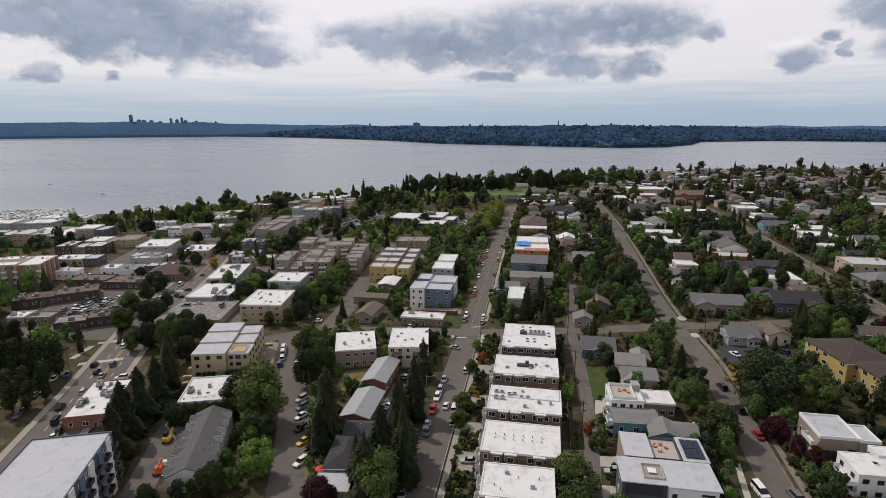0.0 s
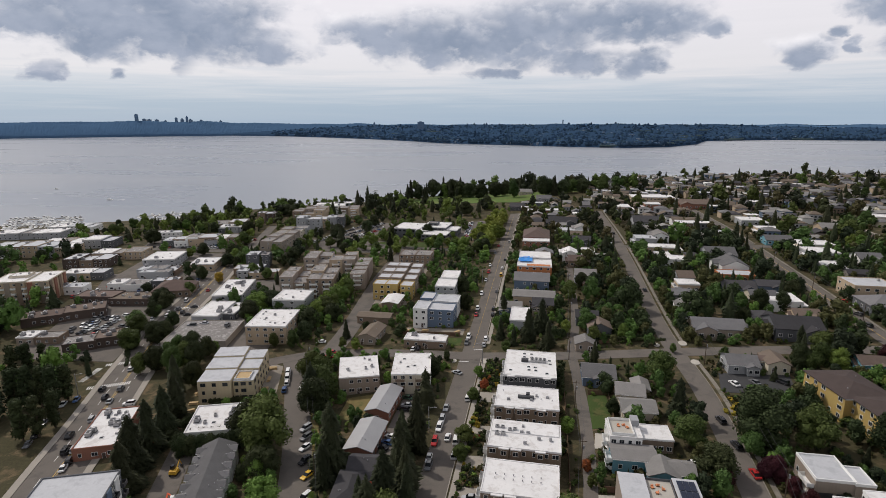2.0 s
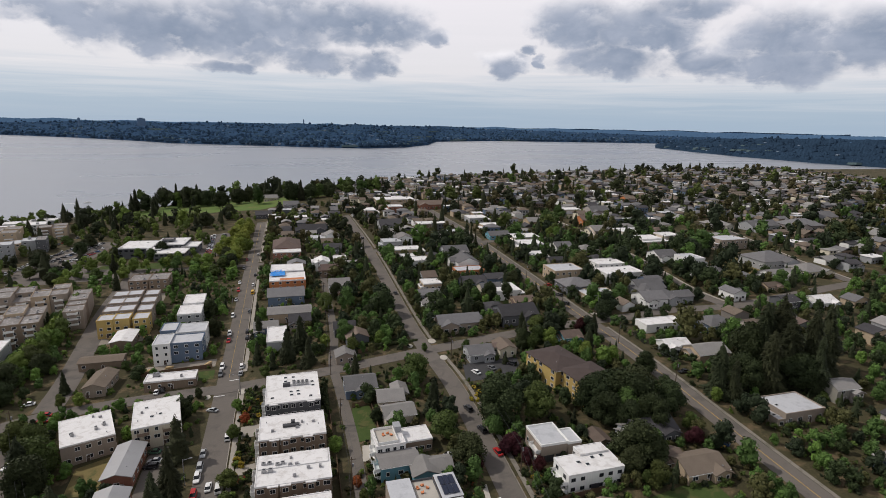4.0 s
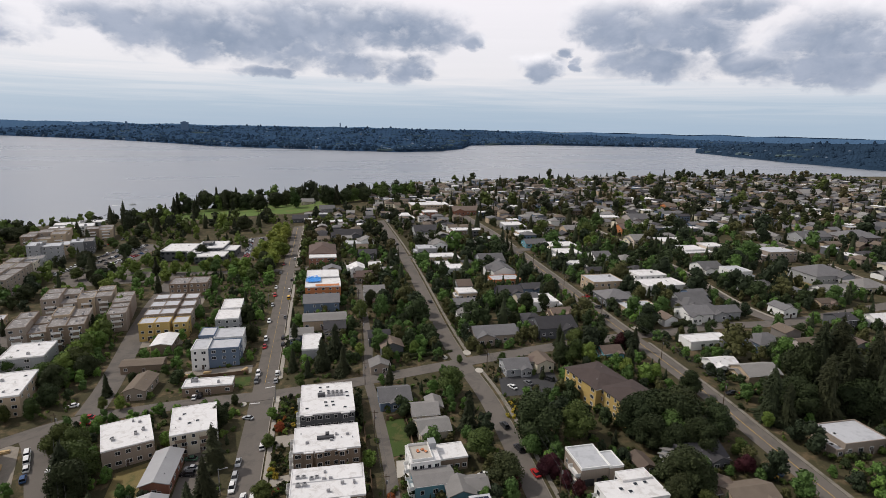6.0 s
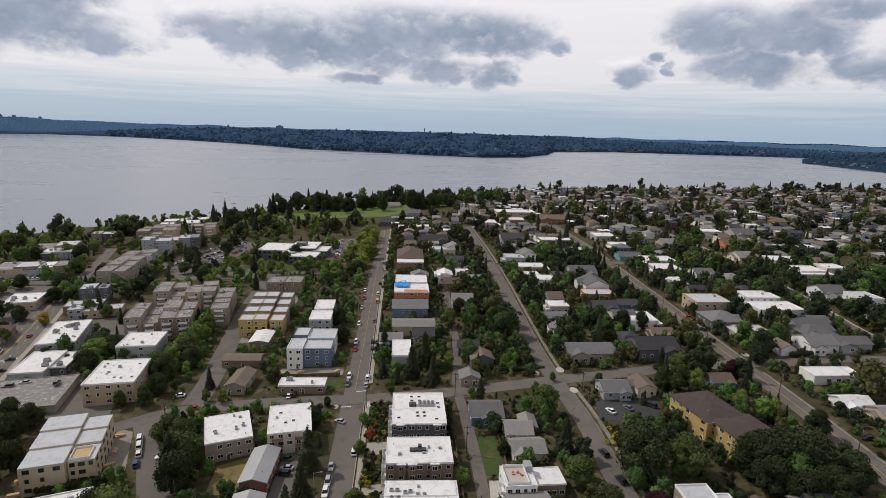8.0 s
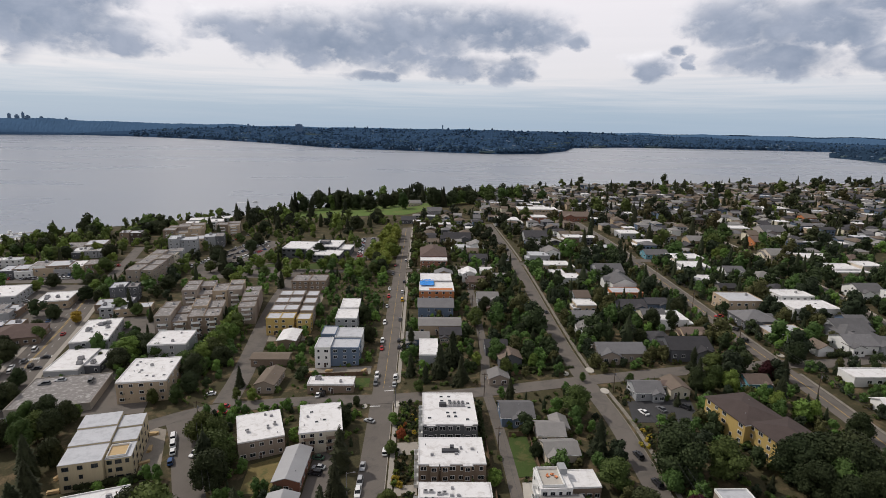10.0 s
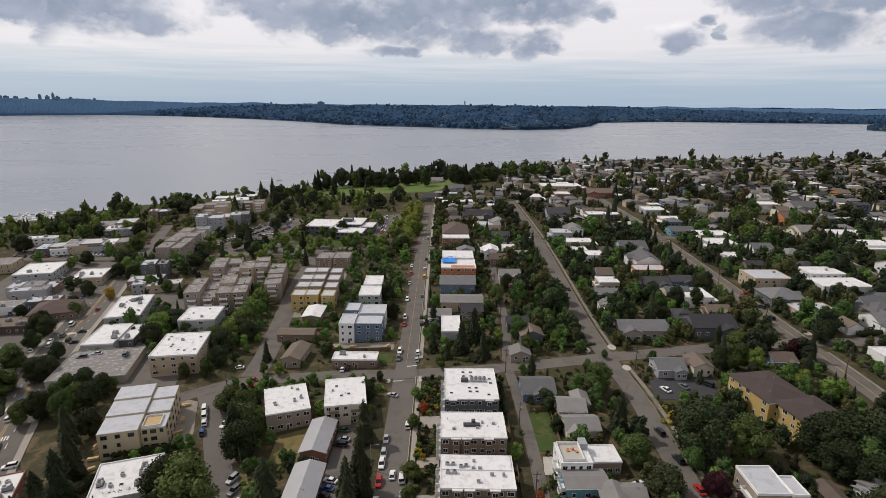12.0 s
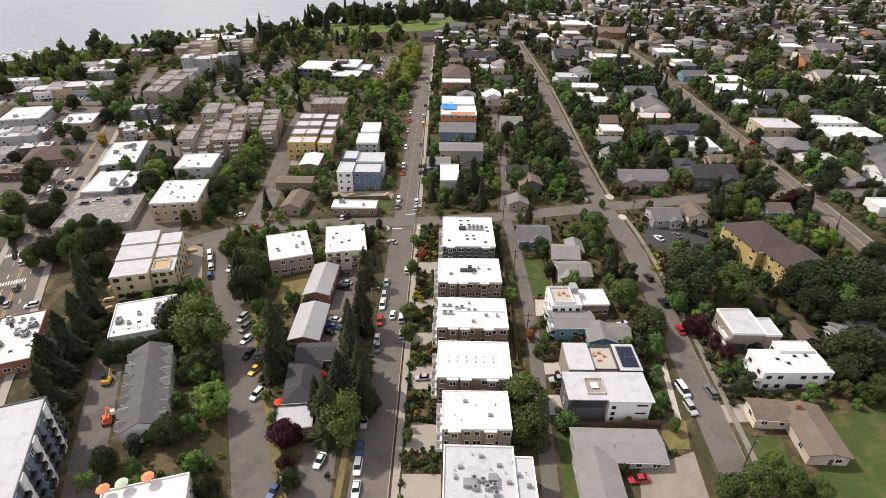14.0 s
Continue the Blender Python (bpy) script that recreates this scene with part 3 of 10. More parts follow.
def window_mesh(w, h, bars=1, frame="trim_white", split=False):
    key = ("win", round(w, 1), round(h, 1), bars, frame, split)
    if key not in CACHE:
        g, t = Geo(), 0.09
        for x0, z0, x1, z1 in ((-w / 2, 0, w / 2, t), (-w / 2, h - t, w / 2, h), (-w / 2, t, -w / 2 + t, h - t), (w / 2 - t, t, w / 2, h - t)):
            g.box(x0, -0.09, z0, x1, 0.02, z1, 0)
        for k in range(bars):
            x = -w / 2 + w * (k + 1) / (bars + 1)
            g.box(x - 0.03, -0.07, t, x + 0.03, 0.02, h - t, 0)
        if split:
            CACHE["pane", round(w, 1), round(h, 1)] = Geo().box(-w / 2 + t, -0.035, t, w / 2 - t, -0.02, h - t).mesh("pane", ["pane"])
            CACHE[key] = g.mesh("window", [frame])
        else:
            g.face([(-w / 2 + t, -0.035, t), (w / 2 - t, -0.035, t), (w / 2 - t, -0.035, h - t), (-w / 2 + t, -0.035, h - t)], 1)
            CACHE[key] = g.mesh("window", [frame, "pane"])
    return CACHE[key]


def door_mesh(w=1.0, h=2.1, col="wall_dark_brown"):
    key = ("door", w, h, col)
    if key not in CACHE:
        CACHE[key] = Geo().box(-w / 2 - 0.1, -0.05, 0, w / 2 + 0.1, 0.02, h + 0.1, 1).box(-w / 2, -0.09, 0, w / 2, 0.0, h, 0).mesh("door", [col, "trim_white"])
    return CACHE[key]


def put_part(name, me, parent, m, label=""):
    ob = part(name, me, None, parent, label)
    ob.matrix_basis = m
    return ob


SIDES = {"f": (0, -1, 0), "r": (1, 0, 90), "b": (0, 1, 180), "l": (-1, 0, -90)}


def wall_windows(parent, cx, cy, w, d, h, storeys, counts, rng, frame="trim_white", size=None, base=0.0, skip=0.12):
    """Windows on the sides named in counts, e.g. {'f': 4}."""
    sh = (h - base) / storeys
    small = Geo() if parent.location[1] > 275 else None
    for side, n in counts.items():
        ux, uy, turn = SIDES[side]
        run, off = (w, d / 2) if side in "fb" else (d, w / 2)
        for s in range(storeys):
            for k in range(n):
                if rng.random() < skip:
                    continue
                ww = size[0] if size else rng.choice((1.1, 1.5, 1.9))
                ww = min(ww, run / n * 0.8)
                hh = size[1] if size else min(1.4, sh * 0.52)
                o = -run / 2 + run * (k + 0.5) / n
                x, y = (cx + o, cy + uy * off) if side in "fb" else (cx + ux * off, cy + o)
                if small is not None:      # far walls: windows too small to pick apart
                    m = pose(x, y, base + s * sh + sh * 0.32, 0, 0, turn)
                    for box, k2 in (((-ww / 2, -0.06, 0, ww / 2, 0.02, hh), 0), ((-ww / 2 + 0.12, -0.08, 0.12, ww / 2 - 0.12, 0, hh - 0.12), 1)):
                        q = Geo().box(*box, k2)
                        at = len(small.v)
                        small.v += [tuple(m @ Vector(p)) for p in q.v]
                        small.f += [tuple(i + at for i in f) for f in q.f]
                        small.m += q.m
                    continue
                near = -70 < parent.location[0] and 85 < parent.location[1] < 150 and STORE.get("panes", 0) < 420
                win = put_part("window", window_mesh(ww, hh, 1 if ww > 1.2 else 0, frame, near), parent, pose(x, y, base + s * sh + sh * 0.32, 0, 0, turn))
                if near:
                    STORE["panes"] = STORE.get("panes", 0) + 1
                    part("pane", CACHE["pane", round(ww, 1), round(hh, 1)], None, win, "dark window glass")
    if small is not None and small.f:
        tagged(part("windows", small, [frame, "pane"], parent), kind="stuff")


def roof_box(g, cx, cy, w, d, h, kind, over=0.5, pitch=0.42, thick=0.22):
    """Adds a pitched roof to g. Returns the ridge's rise."""
    x0, x1, y0, y1 = cx - w / 2 - over, cx + w / 2 + over, cy - d / 2 - over, cy + d / 2 + over
    e = h - over * pitch
    if kind == "gx":
        r = h + d / 2 * pitch
        for yy in (y0, y1):
            a, b = (x0, yy, e), (x1, yy, e)
            c, f = (x1, cy, r), (x0, cy, r)
            q = [a, b, c, f] if yy == y0 else [b, a, f, c]
            g.face([(p[0], p[1], p[2] + thick) for p in q])
            g.face([(p[0], p[1], p[2] - 0.02) for p in q[::-1]])
            g.face([(q[0][0], q[0][1], e - 0.02), (q[1][0], q[1][1], e - 0.02), (q[1][0], q[1][1], e + thick), (q[0][0], q[0][1], e + thick)])
        for xx in (x0, x1):
            for yy in (y0, y1):
                g.face([(xx, yy, e - 0.02), (xx, cy, r - 0.02), (xx, cy, r + thick), (xx, yy, e + thick)])
        return r - h
    if kind == "gy":
        r = h + w / 2 * pitch
        for xx in (x0, x1):
            a, b = (xx, y0, e), (xx, y1, e)
            c, f = (cx, y1, r), (cx, y0, r)
            q = [b, a, f, c] if xx == x0 else [a, b, c, f]
            g.face([(p[0], p[1], p[2] + thick) for p in q])
            g.face([(p[0], p[1], p[2] - 0.02) for p in q[::-1]])
            g.face([(q[0][0], q[0][1], e - 0.02), (q[1][0], q[1][1], e - 0.02), (q[1][0], q[1][1], e + thick), (q[0][0], q[0][1], e + thick)])
        for yy in (y0, y1):
            for xx in (x0, x1):
                g.face([(xx, yy, e - 0.02), (cx, yy, r - 0.02), (cx, yy, r + thick), (xx, yy, e + thick)])
        return r - h
    # hipped
    m = min(w, d) / 2 + over
    r = e + m * pitch
    A, B, C, D = (x0, y0, e), (x1, y0, e), (x1, y1, e), (x0, y1, e)
    if w >= d:
        R0, R1 = (x0 + m, cy, r), (x1 - m, cy, r)
        faces = [[A, B, R1, R0], [B, C, R1], [C, D, R0, R1], [D, A, R0]]
    else:
        R0, R1 = (cx, y0 + m, r), (cx, y1 - m, r)
        faces = [[A, B, R0], [B, C, R1, R0], [C, D, R1], [D, A, R0, R1]]
    for q in faces:
        g.face([(p[0], p[1], p[2] + thick) for p in q])
        g.face([(q[0][0], q[0][1], e), (q[1][0], q[1][1], e), (q[1][0], q[1][1], e + thick), (q[0][0], q[0][1], e + thick)])
    g.face([(p[0], p[1], e) for p in (D, C, B, A)])
    return r - h


ROOF_OF = {"white": "roof_white", "membrane": "roof_grey_membrane", "grey": "roof_shingle_grey", "pale": "roof_shingle_pale", "brown": "roof_shingle_brown", "dark": "roof_shingle_dark", "metal": "roof_metal", "worn": "roof_worn", "umber": "roof_shingle_umber"}


def vent_mesh(k):
    key = ("vent", k)
    if key not in CACHE:
        g = Geo()
        if k == 0:
            g.box(-0.5, -0.35, 0, 0.5, 0.35, 0.55).box(-0.42, -0.28, 0.55, 0.42, 0.28, 0.62)
        elif k == 1:
            g.tube((0, 0, 0), (0, 0, 0.4), 0.1, 0.1, 8).tube((0, 0, 0.4), (0, 0, 0.5), 0.18, 0.14, 8)
        elif k == 2:
            g.box(-0.65, -0.65, 0, 0.65, 0.65, 0.18).box(-0.55, -0.55, 0.18, 0.55, 0.55, 0.3, 1, 0.2)
        elif k == 4:
            g.box(-1.3, -0.9, 0, 1.3, 0.9, 0.25, 1).box(-1.2, -0.8, 0.25, 1.2, 0.8, 1.45).tube((-0.55, 0, 1.45), (-0.55, 0, 1.55), 0.5, 0.5, 10, 1).box(0.25, -0.6, 1.45, 1.0, 0.6, 1.75)
        else:
            g.box(-0.7, -0.5, 0, 0.7, 0.5, 0.1).box(-0.6, -0.45, 0.1, 0.6, 0.45, 1.0).tube((0, 0, 1.0), (0, 0, 1.06), 0.38, 0.38, 10, 1)
        CACHE[key] = g.mesh("vent", [("metal_grey", "metal_grey", "trim_white", "roof_metal", "metal_grey")[k], "pane" if k == 2 else "metal_dark"])
    return CACHE[key]


VENT_NAMES = ("roof_vent", "vent_pipe", "skylight", "air_conditioner", "rooftop_unit")


def building(name, label, x, y, rot, wings, wall, roof="white", category="house", group="", storeys=None, counts=None, frame="trim_white",
             clutter=0, chimney=None, seed=1, size=None, parapet=0.45, over=0.5, pitch=0.42, seams=False, band=None, up=0.0, rim=None):
    """wings: (cx, cy, w, d, height, kind, [wall], [roof]) in the building's own frame; kind: flat, gx, gy (ridge along x or y) or hip."""
    rng = random.Random(seed * 7919 + int(abs(x) * 10))
    top = thing(name, on_ground(x, y, rot, up), label, category, group)
    for q in wings:
        c, s = math.cos(radians(rot)), math.sin(radians(rot))
        BUILT.append((x + c * q[0] - s * q[1], y + s * q[0] + c * q[1], c, s, q[2] / 2, q[3] / 2))
    for wing in wings:
        cx, cy, w, d, h, kind = wing[:6]
        wm = wing[6] if len(wing) > 6 and wing[6] else wall
        rm = ROOF_OF[wing[7] if len(wing) > 7 and wing[7] else roof]
        g = Geo()
        g.box(cx - w / 2, cy - d / 2, -3.0, cx + w / 2, cy + d / 2, h, 0)
        rise = 0
        if kind in ("gx", "gy"):
            rise = (d if kind == "gx" else w) / 2 * pitch
            if kind == "gx":
                for xx, s in ((cx - w / 2, 1), (cx + w / 2, -1)):
                    q = [(xx, cy - d / 2, h), (xx, cy + d / 2, h), (xx, cy, h + rise)]
                    g.face(q[::s])
            else:
                for yy, s in ((cy - d / 2, 1), (cy + d / 2, -1)):
                    q = [(cx - w / 2, yy, h), (cx + w / 2, yy, h), (cx, yy, h + rise)]
                    g.face(q[::s])
        mats = [wm]
        if band:
            g.box(cx - w / 2 - 0.03, cy - d / 2 - 0.03, -3, cx + w / 2 + 0.03, cy + d / 2 + 0.03, band[1], 1)
            mats.append(band[0])
        part("wall", g, mats, top)
        r = Geo()
        if kind == "flat":
            r.box(cx - w / 2 + 0.02, cy - d / 2 + 0.02, h - 0.2, cx + w / 2 - 0.02, cy + d / 2 - 0.02, h + 0.12)
            if seams:
                n = max(2, int(w / 3.2))
                for k in range(1, n):
                    sx = cx - w / 2 + w * k / n
                    r.box(sx - 0.06, cy - d / 2 + 0.3, h + 0.1, sx + 0.06, cy + d / 2 - 0.3, h + 0.135)
            part("roof", r, rm, top)
            if parapet:
                rim_mat = rim or (rm if rm == "roof_white" else wm)
                p, t = Geo(), 0.28
                X0, X1, Y0, Y1 = cx - w / 2 - 0.08, cx + w / 2 + 0.08, cy - d / 2 - 0.08, cy + d / 2 + 0.08
                for q in ((X0, Y0, X1, Y0 + t), (X0, Y1 - t, X1, Y1), (X0, Y0 + t, X0 + t, Y1 - t), (X1 - t, Y0 + t, X1, Y1 - t)):
                    p.box(q[0], q[1], h - 0.25, q[2], q[3], h + parapet, 0)
                part("parapet", p, rim_mat, top)
        else:
            roof_box(r, cx, cy, w, d, h, kind, over, pitch)
            part("roof", r, rm, top)
            gut = Geo()
            gut.box(cx - w / 2 - over, cy - d / 2 - over - 0.1, h - over * pitch - 0.05, cx + w / 2 + over, cy - d / 2 - over, h - over * pitch + 0.12)
            if kind != "gy" and y < 235:
                part("gutter", gut, "trim_white", top)
        ns = storeys or max(1, int(h / 2.8))
        cc = counts if counts is not None else {"f": max(2, int(w / 3.6)), ("r" if x < -10 else "l"): max(1, int(d / 5))}
        wall_windows(top, cx, cy, w, d, h, ns, cc, rng, frame, size)
    if y < 420 and (not counts or "f" in (counts or {})):
        cx, cy, w, d = wings[0][:4]
        put_part("door", door_mesh(), top, pose(cx + rng.uniform(-0.3, 0.3) * w, cy - d / 2, 0, 0, 0, 0))
    flats = [q for q in wings if q[5] == "flat"]
    for k in range(clutter if flats else 0):
        q = flats[k % len(flats)]
        v = rng.choice((0, 2, 3, 4, 4) if category == "shop" else (0, 0, 1, 1, 1, 2, 2, 3))
        put_part(VENT_NAMES[v], vent_mesh(v), top, pose(q[0] + rng.uniform(-0.4, 0.4) * q[2], q[1] + rng.uniform(-0.38, 0.38) * q[3], q[4] + 0.1, 0, 0, rng.choice((0, 90))))
    if chimney:
        bx, by, bz = chimney
        part("chimney", Geo().box(bx - 0.45, by - 0.35, 0.5, bx + 0.45, by + 0.35, bz).box(bx - 0.55, by - 0.45, bz, bx + 0.55, by + 0.45, bz + 0.15), "wall_brick", top)
    for k, q in enumerate(wings):
        if q[5] in ("gx", "gy", "hip") and rng.random() < 0.7 and y < 250:
            for _ in range(2):
                ox, oy = rng.uniform(-0.3, 0.3) * q[2], rng.uniform(-0.3, 0.3) * q[3]
                run = abs(oy) if q[5] == "gx" else abs(ox) if q[5] == "gy" else max(abs(ox) - max(0, q[2] - q[3]) / 2, abs(oy) - max(0, q[3] - q[2]) / 2, 0)
                half = (q[3] if q[5] == "gx" else q[2] if q[5] == "gy" else min(q[2], q[3])) / 2
                put_part("vent_pipe", vent_mesh(1), top, pose(q[0] + ox, q[1] + oy, q[4] + (half - run) * pitch + 0.02))
    return top


# ---- trees ----
def ball(c, r, rng, n=7, rings=4, squash=1.0):
    v, f = [], []
    for i in range(rings + 1):
        a = math.pi * i / rings
        for k in range(n):
            b = 2 * math.pi * (k + 0.5 * (i % 2)) / n
            j = rng.uniform(0.82, 1.08)
            v.append((c[0] + r * j * math.sin(a) * math.cos(b), c[1] + r * j * math.sin(a) * math.sin(b), c[2] + r * squash * j * math.cos(a)))
    for i in range(rings):
        for k in range(n):
            f.append((i * n + k, (i + 1) * n + k, (i + 1) * n + (k + 1) % n, i * n + (k + 1) % n))
    return v, f


def cards(rng, centres, radii, count, size, up=0.25, squash=1.0):
    """Leaf clumps: small tilted quads over the surface of each blob."""
    V = []
    for c, r in zip(centres, radii):
        n = max(6, int(count * r * r))
        d = rng.normal(size=(n, 3))
        d[:, 2] += up
        d /= np.linalg.norm(d, axis=1)[:, None]
        p = np.asarray(c) + d * r * rng.uniform(0.72, 1.1, (n, 1)) * np.array((1, 1, squash))
        nrm = d + rng.normal(scale=0.55, size=(n, 3))
        nrm /= np.linalg.norm(nrm, axis=1)[:, None]
        t = np.cross(nrm, rng.normal(size=(n, 3)))
        t /= np.linalg.norm(t, axis=1)[:, None] + 1e-9
        b = np.cross(nrm, t)
        s = size * rng.uniform(0.55, 1.25, (n, 1))
        V.append(np.stack([p - t * s - b * s * 0.6, p + t * s * 0.9 - b * s * 0.7, p + t * s * 0.7 + b * s * 0.8, p - t * s * 0.8 + b * s * 0.6], 1))
    V = np.concatenate(V).reshape(-1, 3)
    return V, np.arange(len(V)).reshape(-1, 4)


def broad_crown(seed, h=10.0, wide=0.42, blobs=20, count=95, size=0.21, low=0.2, core=True, shape="round", fine=True):
    rng = np.random.RandomState(seed)
    centres, radii = [], []
    R = h * wide
    for k in range(blobs):
        a, t = rng.uniform(0, 2 * math.pi), (k + 0.5) / blobs
        z = low + (0.9 - low) * t
        if shape == "column":
            ring = R * (0.35 + 0.5 * math.sin(math.pi * min(1, t * 1.1 + 0.1))) * 0.6
        elif shape == "cone":
            ring = R * (1.05 - t) * 0.75
        else:
            ring = R * math.sqrt(max(0.05, 1 - (2 * t - 0.85) ** 2 * 0.8)) * 0.66
        q = ring * math.sqrt(rng.uniform(0.15, 1))
        r = R * rng.uniform(0.26, 0.52) * (1.0 if shape != "cone" else 1.1 - 0.5 * t)
        centres.append((q * math.cos(a), q * math.sin(a), h * z))
        radii.append(r)
    V, F = cards(rng, centres, radii, count, size)
    if core:
        V, F = [V], [F]
        k = len(V[0])
        for c, r in zip(centres, radii):
            v, f = ball(c, r * 0.78, rng) if fine else ball(c, r * 0.85, rng, 5, 3)
            F.append(np.asarray(f) + k)
            V.append(np.asarray(v))
            k += len(v)
        V, F = np.concatenate(V), np.concatenate(F)
    return V, F


def fir_crown(seed, h=10.0, wide=0.25, tiers=28, spokes=16, low=0.07, slim=1.0):
    rng = np.random.RandomState(seed)
    V, F = [], []

    def quad(pts):
        k = len(V)
        V.extend(pts)
        F.append((k, k + 1, k + 2, k + 3))
    for i in range(tiers):
        t = i / (tiers - 1)
        z = h * (low + (0.985 - low) * t)
        R = h * wide * (1 - t) ** 0.66 * rng.uniform(0.62, 1.15) * (0.82 + 0.18 * math.sin(9 * t + seed)) + 0.12
        for k in range(max(5, int(spokes * (1 - 0.55 * t)))):
            a = rng.uniform(0, 2 * math.pi)
            r = R * rng.uniform(0.6, 1.12) * (1 + 0.22 * math.sin(a * 2 + seed + t * 9))
            ca, sa = math.cos(a), math.sin(a)
            w = (r * rng.uniform(0.22, 0.4) + 0.05) * slim
            dz = -r * rng.uniform(0.02, 0.5)
            z0 = z + rng.uniform(-0.15, 0.15)
            mid = 0.55
            quad([(0.05 * ca, 0.05 * sa, z0 + 0.1), (r * mid * ca - w * sa, r * mid * sa + w * ca, z0 + dz * 0.35 - 0.05), (r * ca, r * sa, z0 + dz), (r * mid * ca + w * sa, r * mid * sa - w * ca, z0 + dz * 0.35 - 0.05)])
            if r > 0.5:
                u = r * 0.7
                quad([(u * ca, u * sa, z0 + dz * 0.6 + 0.12), (u * ca - w * 0.8 * sa, u * sa + w * 0.8 * ca, z0 + dz - 0.1), (r * 1.05 * ca, r * 1.05 * sa, z0 + dz - 0.25), (u * ca + w * 0.8 * sa, u * sa - w * 0.8 * ca, z0 + dz - 0.1)])
    k = len(V)
    n = 8
    for j, (z, r) in enumerate(((low * h, 0.5), (h * 0.3, 0.45), (h * 0.6, 0.28), (h * 0.95, 0.02))):
        for i in range(n):
            a = 2 * math.pi * i / n
            V.append((h * wide * r * 1.1 * math.cos(a), h * wide * r * 1.1 * math.sin(a), z))
    for j in range(3):
        for i in range(n):
            F.append((k + j * n + i, k + j * n + (i + 1) % n, k + (j + 1) * n + (i + 1) % n, k + (j + 1) * n + i))
    return np.asarray(V), np.asarray(F)


def trunk_geo(h, r, limbs, seed):
    rng = random.Random(seed)
    g = Geo()
    g.tube((0, 0, -0.4), (0, 0, h * 0.35), r * 1.2, r * 0.85, 8).tube((0, 0, h * 0.35), (rng.uniform(-.1, .1), rng.uniform(-.1, .1), h * 0.8), r * 0.85, r * 0.25, 8)
    for _ in range(limbs):
        a, z = rng.uniform(0, 6.28), h * rng.uniform(0.28, 0.6)
        q = h * rng.uniform(0.12, 0.26)
        g.tube((0, 0, z), (q * math.cos(a), q * math.sin(a), z + q * 0.9), r * 0.45, r * 0.12, 6)
    return g


TREES = {  # kind: leaf material, label, category, makers
    "broad": ("leaf_mid", "full green leafy street tree with an uneven crown", [lambda s=s: broad_crown(s) for s in (1, 2, 3, 4)]),
    "light": ("leaf_light", "bright yellow-green leafy tree beside the houses", [lambda s=s: broad_crown(s, wide=0.38) for s in (11, 12, 13)]),
    "lime": ("leaf_lime", "bright lime-green tree in a row beside the street", [lambda s=s: broad_crown(s, wide=0.36) for s in (14, 15)]),
    "shade": ("leaf_dark", "dense dark green leafy tree with a broad crown", [lambda s=s: broad_crown(s, wide=0.46, blobs=24) for s in (21, 22, 23)]),
    "red": ("leaf_red", "dark purple-leaved garden tree", [lambda s=s: broad_crown(s, wide=0.5) for s in (31, 32)]),
    "gold": ("leaf_gold", "golden yellow leafy garden tree", [lambda s=s: broad_crown(s, wide=0.45) for s in (41,)]),
    "rust": ("leaf_rust", "small rust-red garden maple", [lambda s=s: broad_crown(s, wide=0.55) for s in (42,)]),
    "column": ("leaf_dark", "tall narrow columnar tree in a row", [lambda s=s: broad_crown(s, wide=0.26, blobs=12, low=0.12, shape="column") for s in (51, 52)]),
    "fir": ("needles", "tall dark conifer with drooping branches", [lambda s=s: fir_crown(s, wide=0.24, tiers=60, spokes=42, slim=0.55) for s in (61, 62, 63, 64)]),
    "spire": ("needles", "slim pointed dark green conifer", [lambda s=s: fir_crown(s, wide=0.14) for s in (71, 72)]),
    "bush": ("leaf_mid", "rounded green garden shrub in a bed", [lambda s=s: broad_crown(s, h=2.0, wide=0.55, blobs=6, count=70, size=0.16, low=0.15) for s in (81, 82)]),
    "bush_light": ("leaf_light", "light green garden shrub in a bed", [lambda s=s: broad_crown(s, h=2.0, wide=0.55, blobs=6, count=70, size=0.16, low=0.15) for s in (83, 84)]),
    "bush_dark": ("leaf_dark", "clipped dark green shrub in a bed", [lambda s=s: broad_crown(s, h=2.0, wide=0.5, blobs=6, count=70, size=0.16, low=0.1) for s in (85, 86)]),
    "bush_gold": ("leaf_gold", "yellow flowering garden shrub in a bed", [lambda s=s: broad_crown(s, h=2.0, wide=0.6, blobs=6, count=70, size=0.16, low=0.1) for s in (87,)]),
    "bush_rust": ("leaf_rust", "rust-red leafy garden shrub in a bed", [lambda s=s: broad_crown(s, h=2.0, wide=0.6, blobs=6, count=70, size=0.16, low=0.1) for s in (88,)]),
}
FIRST = {}
TREE_RNG = random.Random(77)


def tree(kind, x, y, h, spread=1.0, lift=0.0):
    """A tree h metres high; spread widens its crown."""
    leaf, label, makers = TREES[kind]
    k = TREE_RNG.randrange(len(makers))
    norm = 2.0 if kind.startswith("bush") else 10.0
    s = h / norm
    m = on_ground(x, y, TREE_RNG.uniform(0, 360), lift) @ Matrix.Diagonal((s * spread, s * spread, s, 1))
    if (kind, k) in FIRST:
        ob = FIRST[kind, k]
        return copy_thing(ob, m @ Matrix.Diagonal((1 / ob.scale[0], 1 / ob.scale[1], 1 / ob.scale[2], 1)))
    bush = kind.startswith("bush")
    ob = thing("shrub" if bush else "conifer" if kind in ("fir", "spire") else "tree", m, label, "shrub" if bush else "tree", "garden shrubs" if bush else "trees of the town")
    V, F = makers[k]()
    part("crown", quick_mesh("crown", V, F, [leaf]), None, ob)
    part("stem" if bush else "trunk", trunk_geo(norm * 0.8, norm * 0.02, 0 if kind in ("fir", "spire") or bush else 5, k), "bark", ob)
    FIRST[kind, k] = ob
    return ob


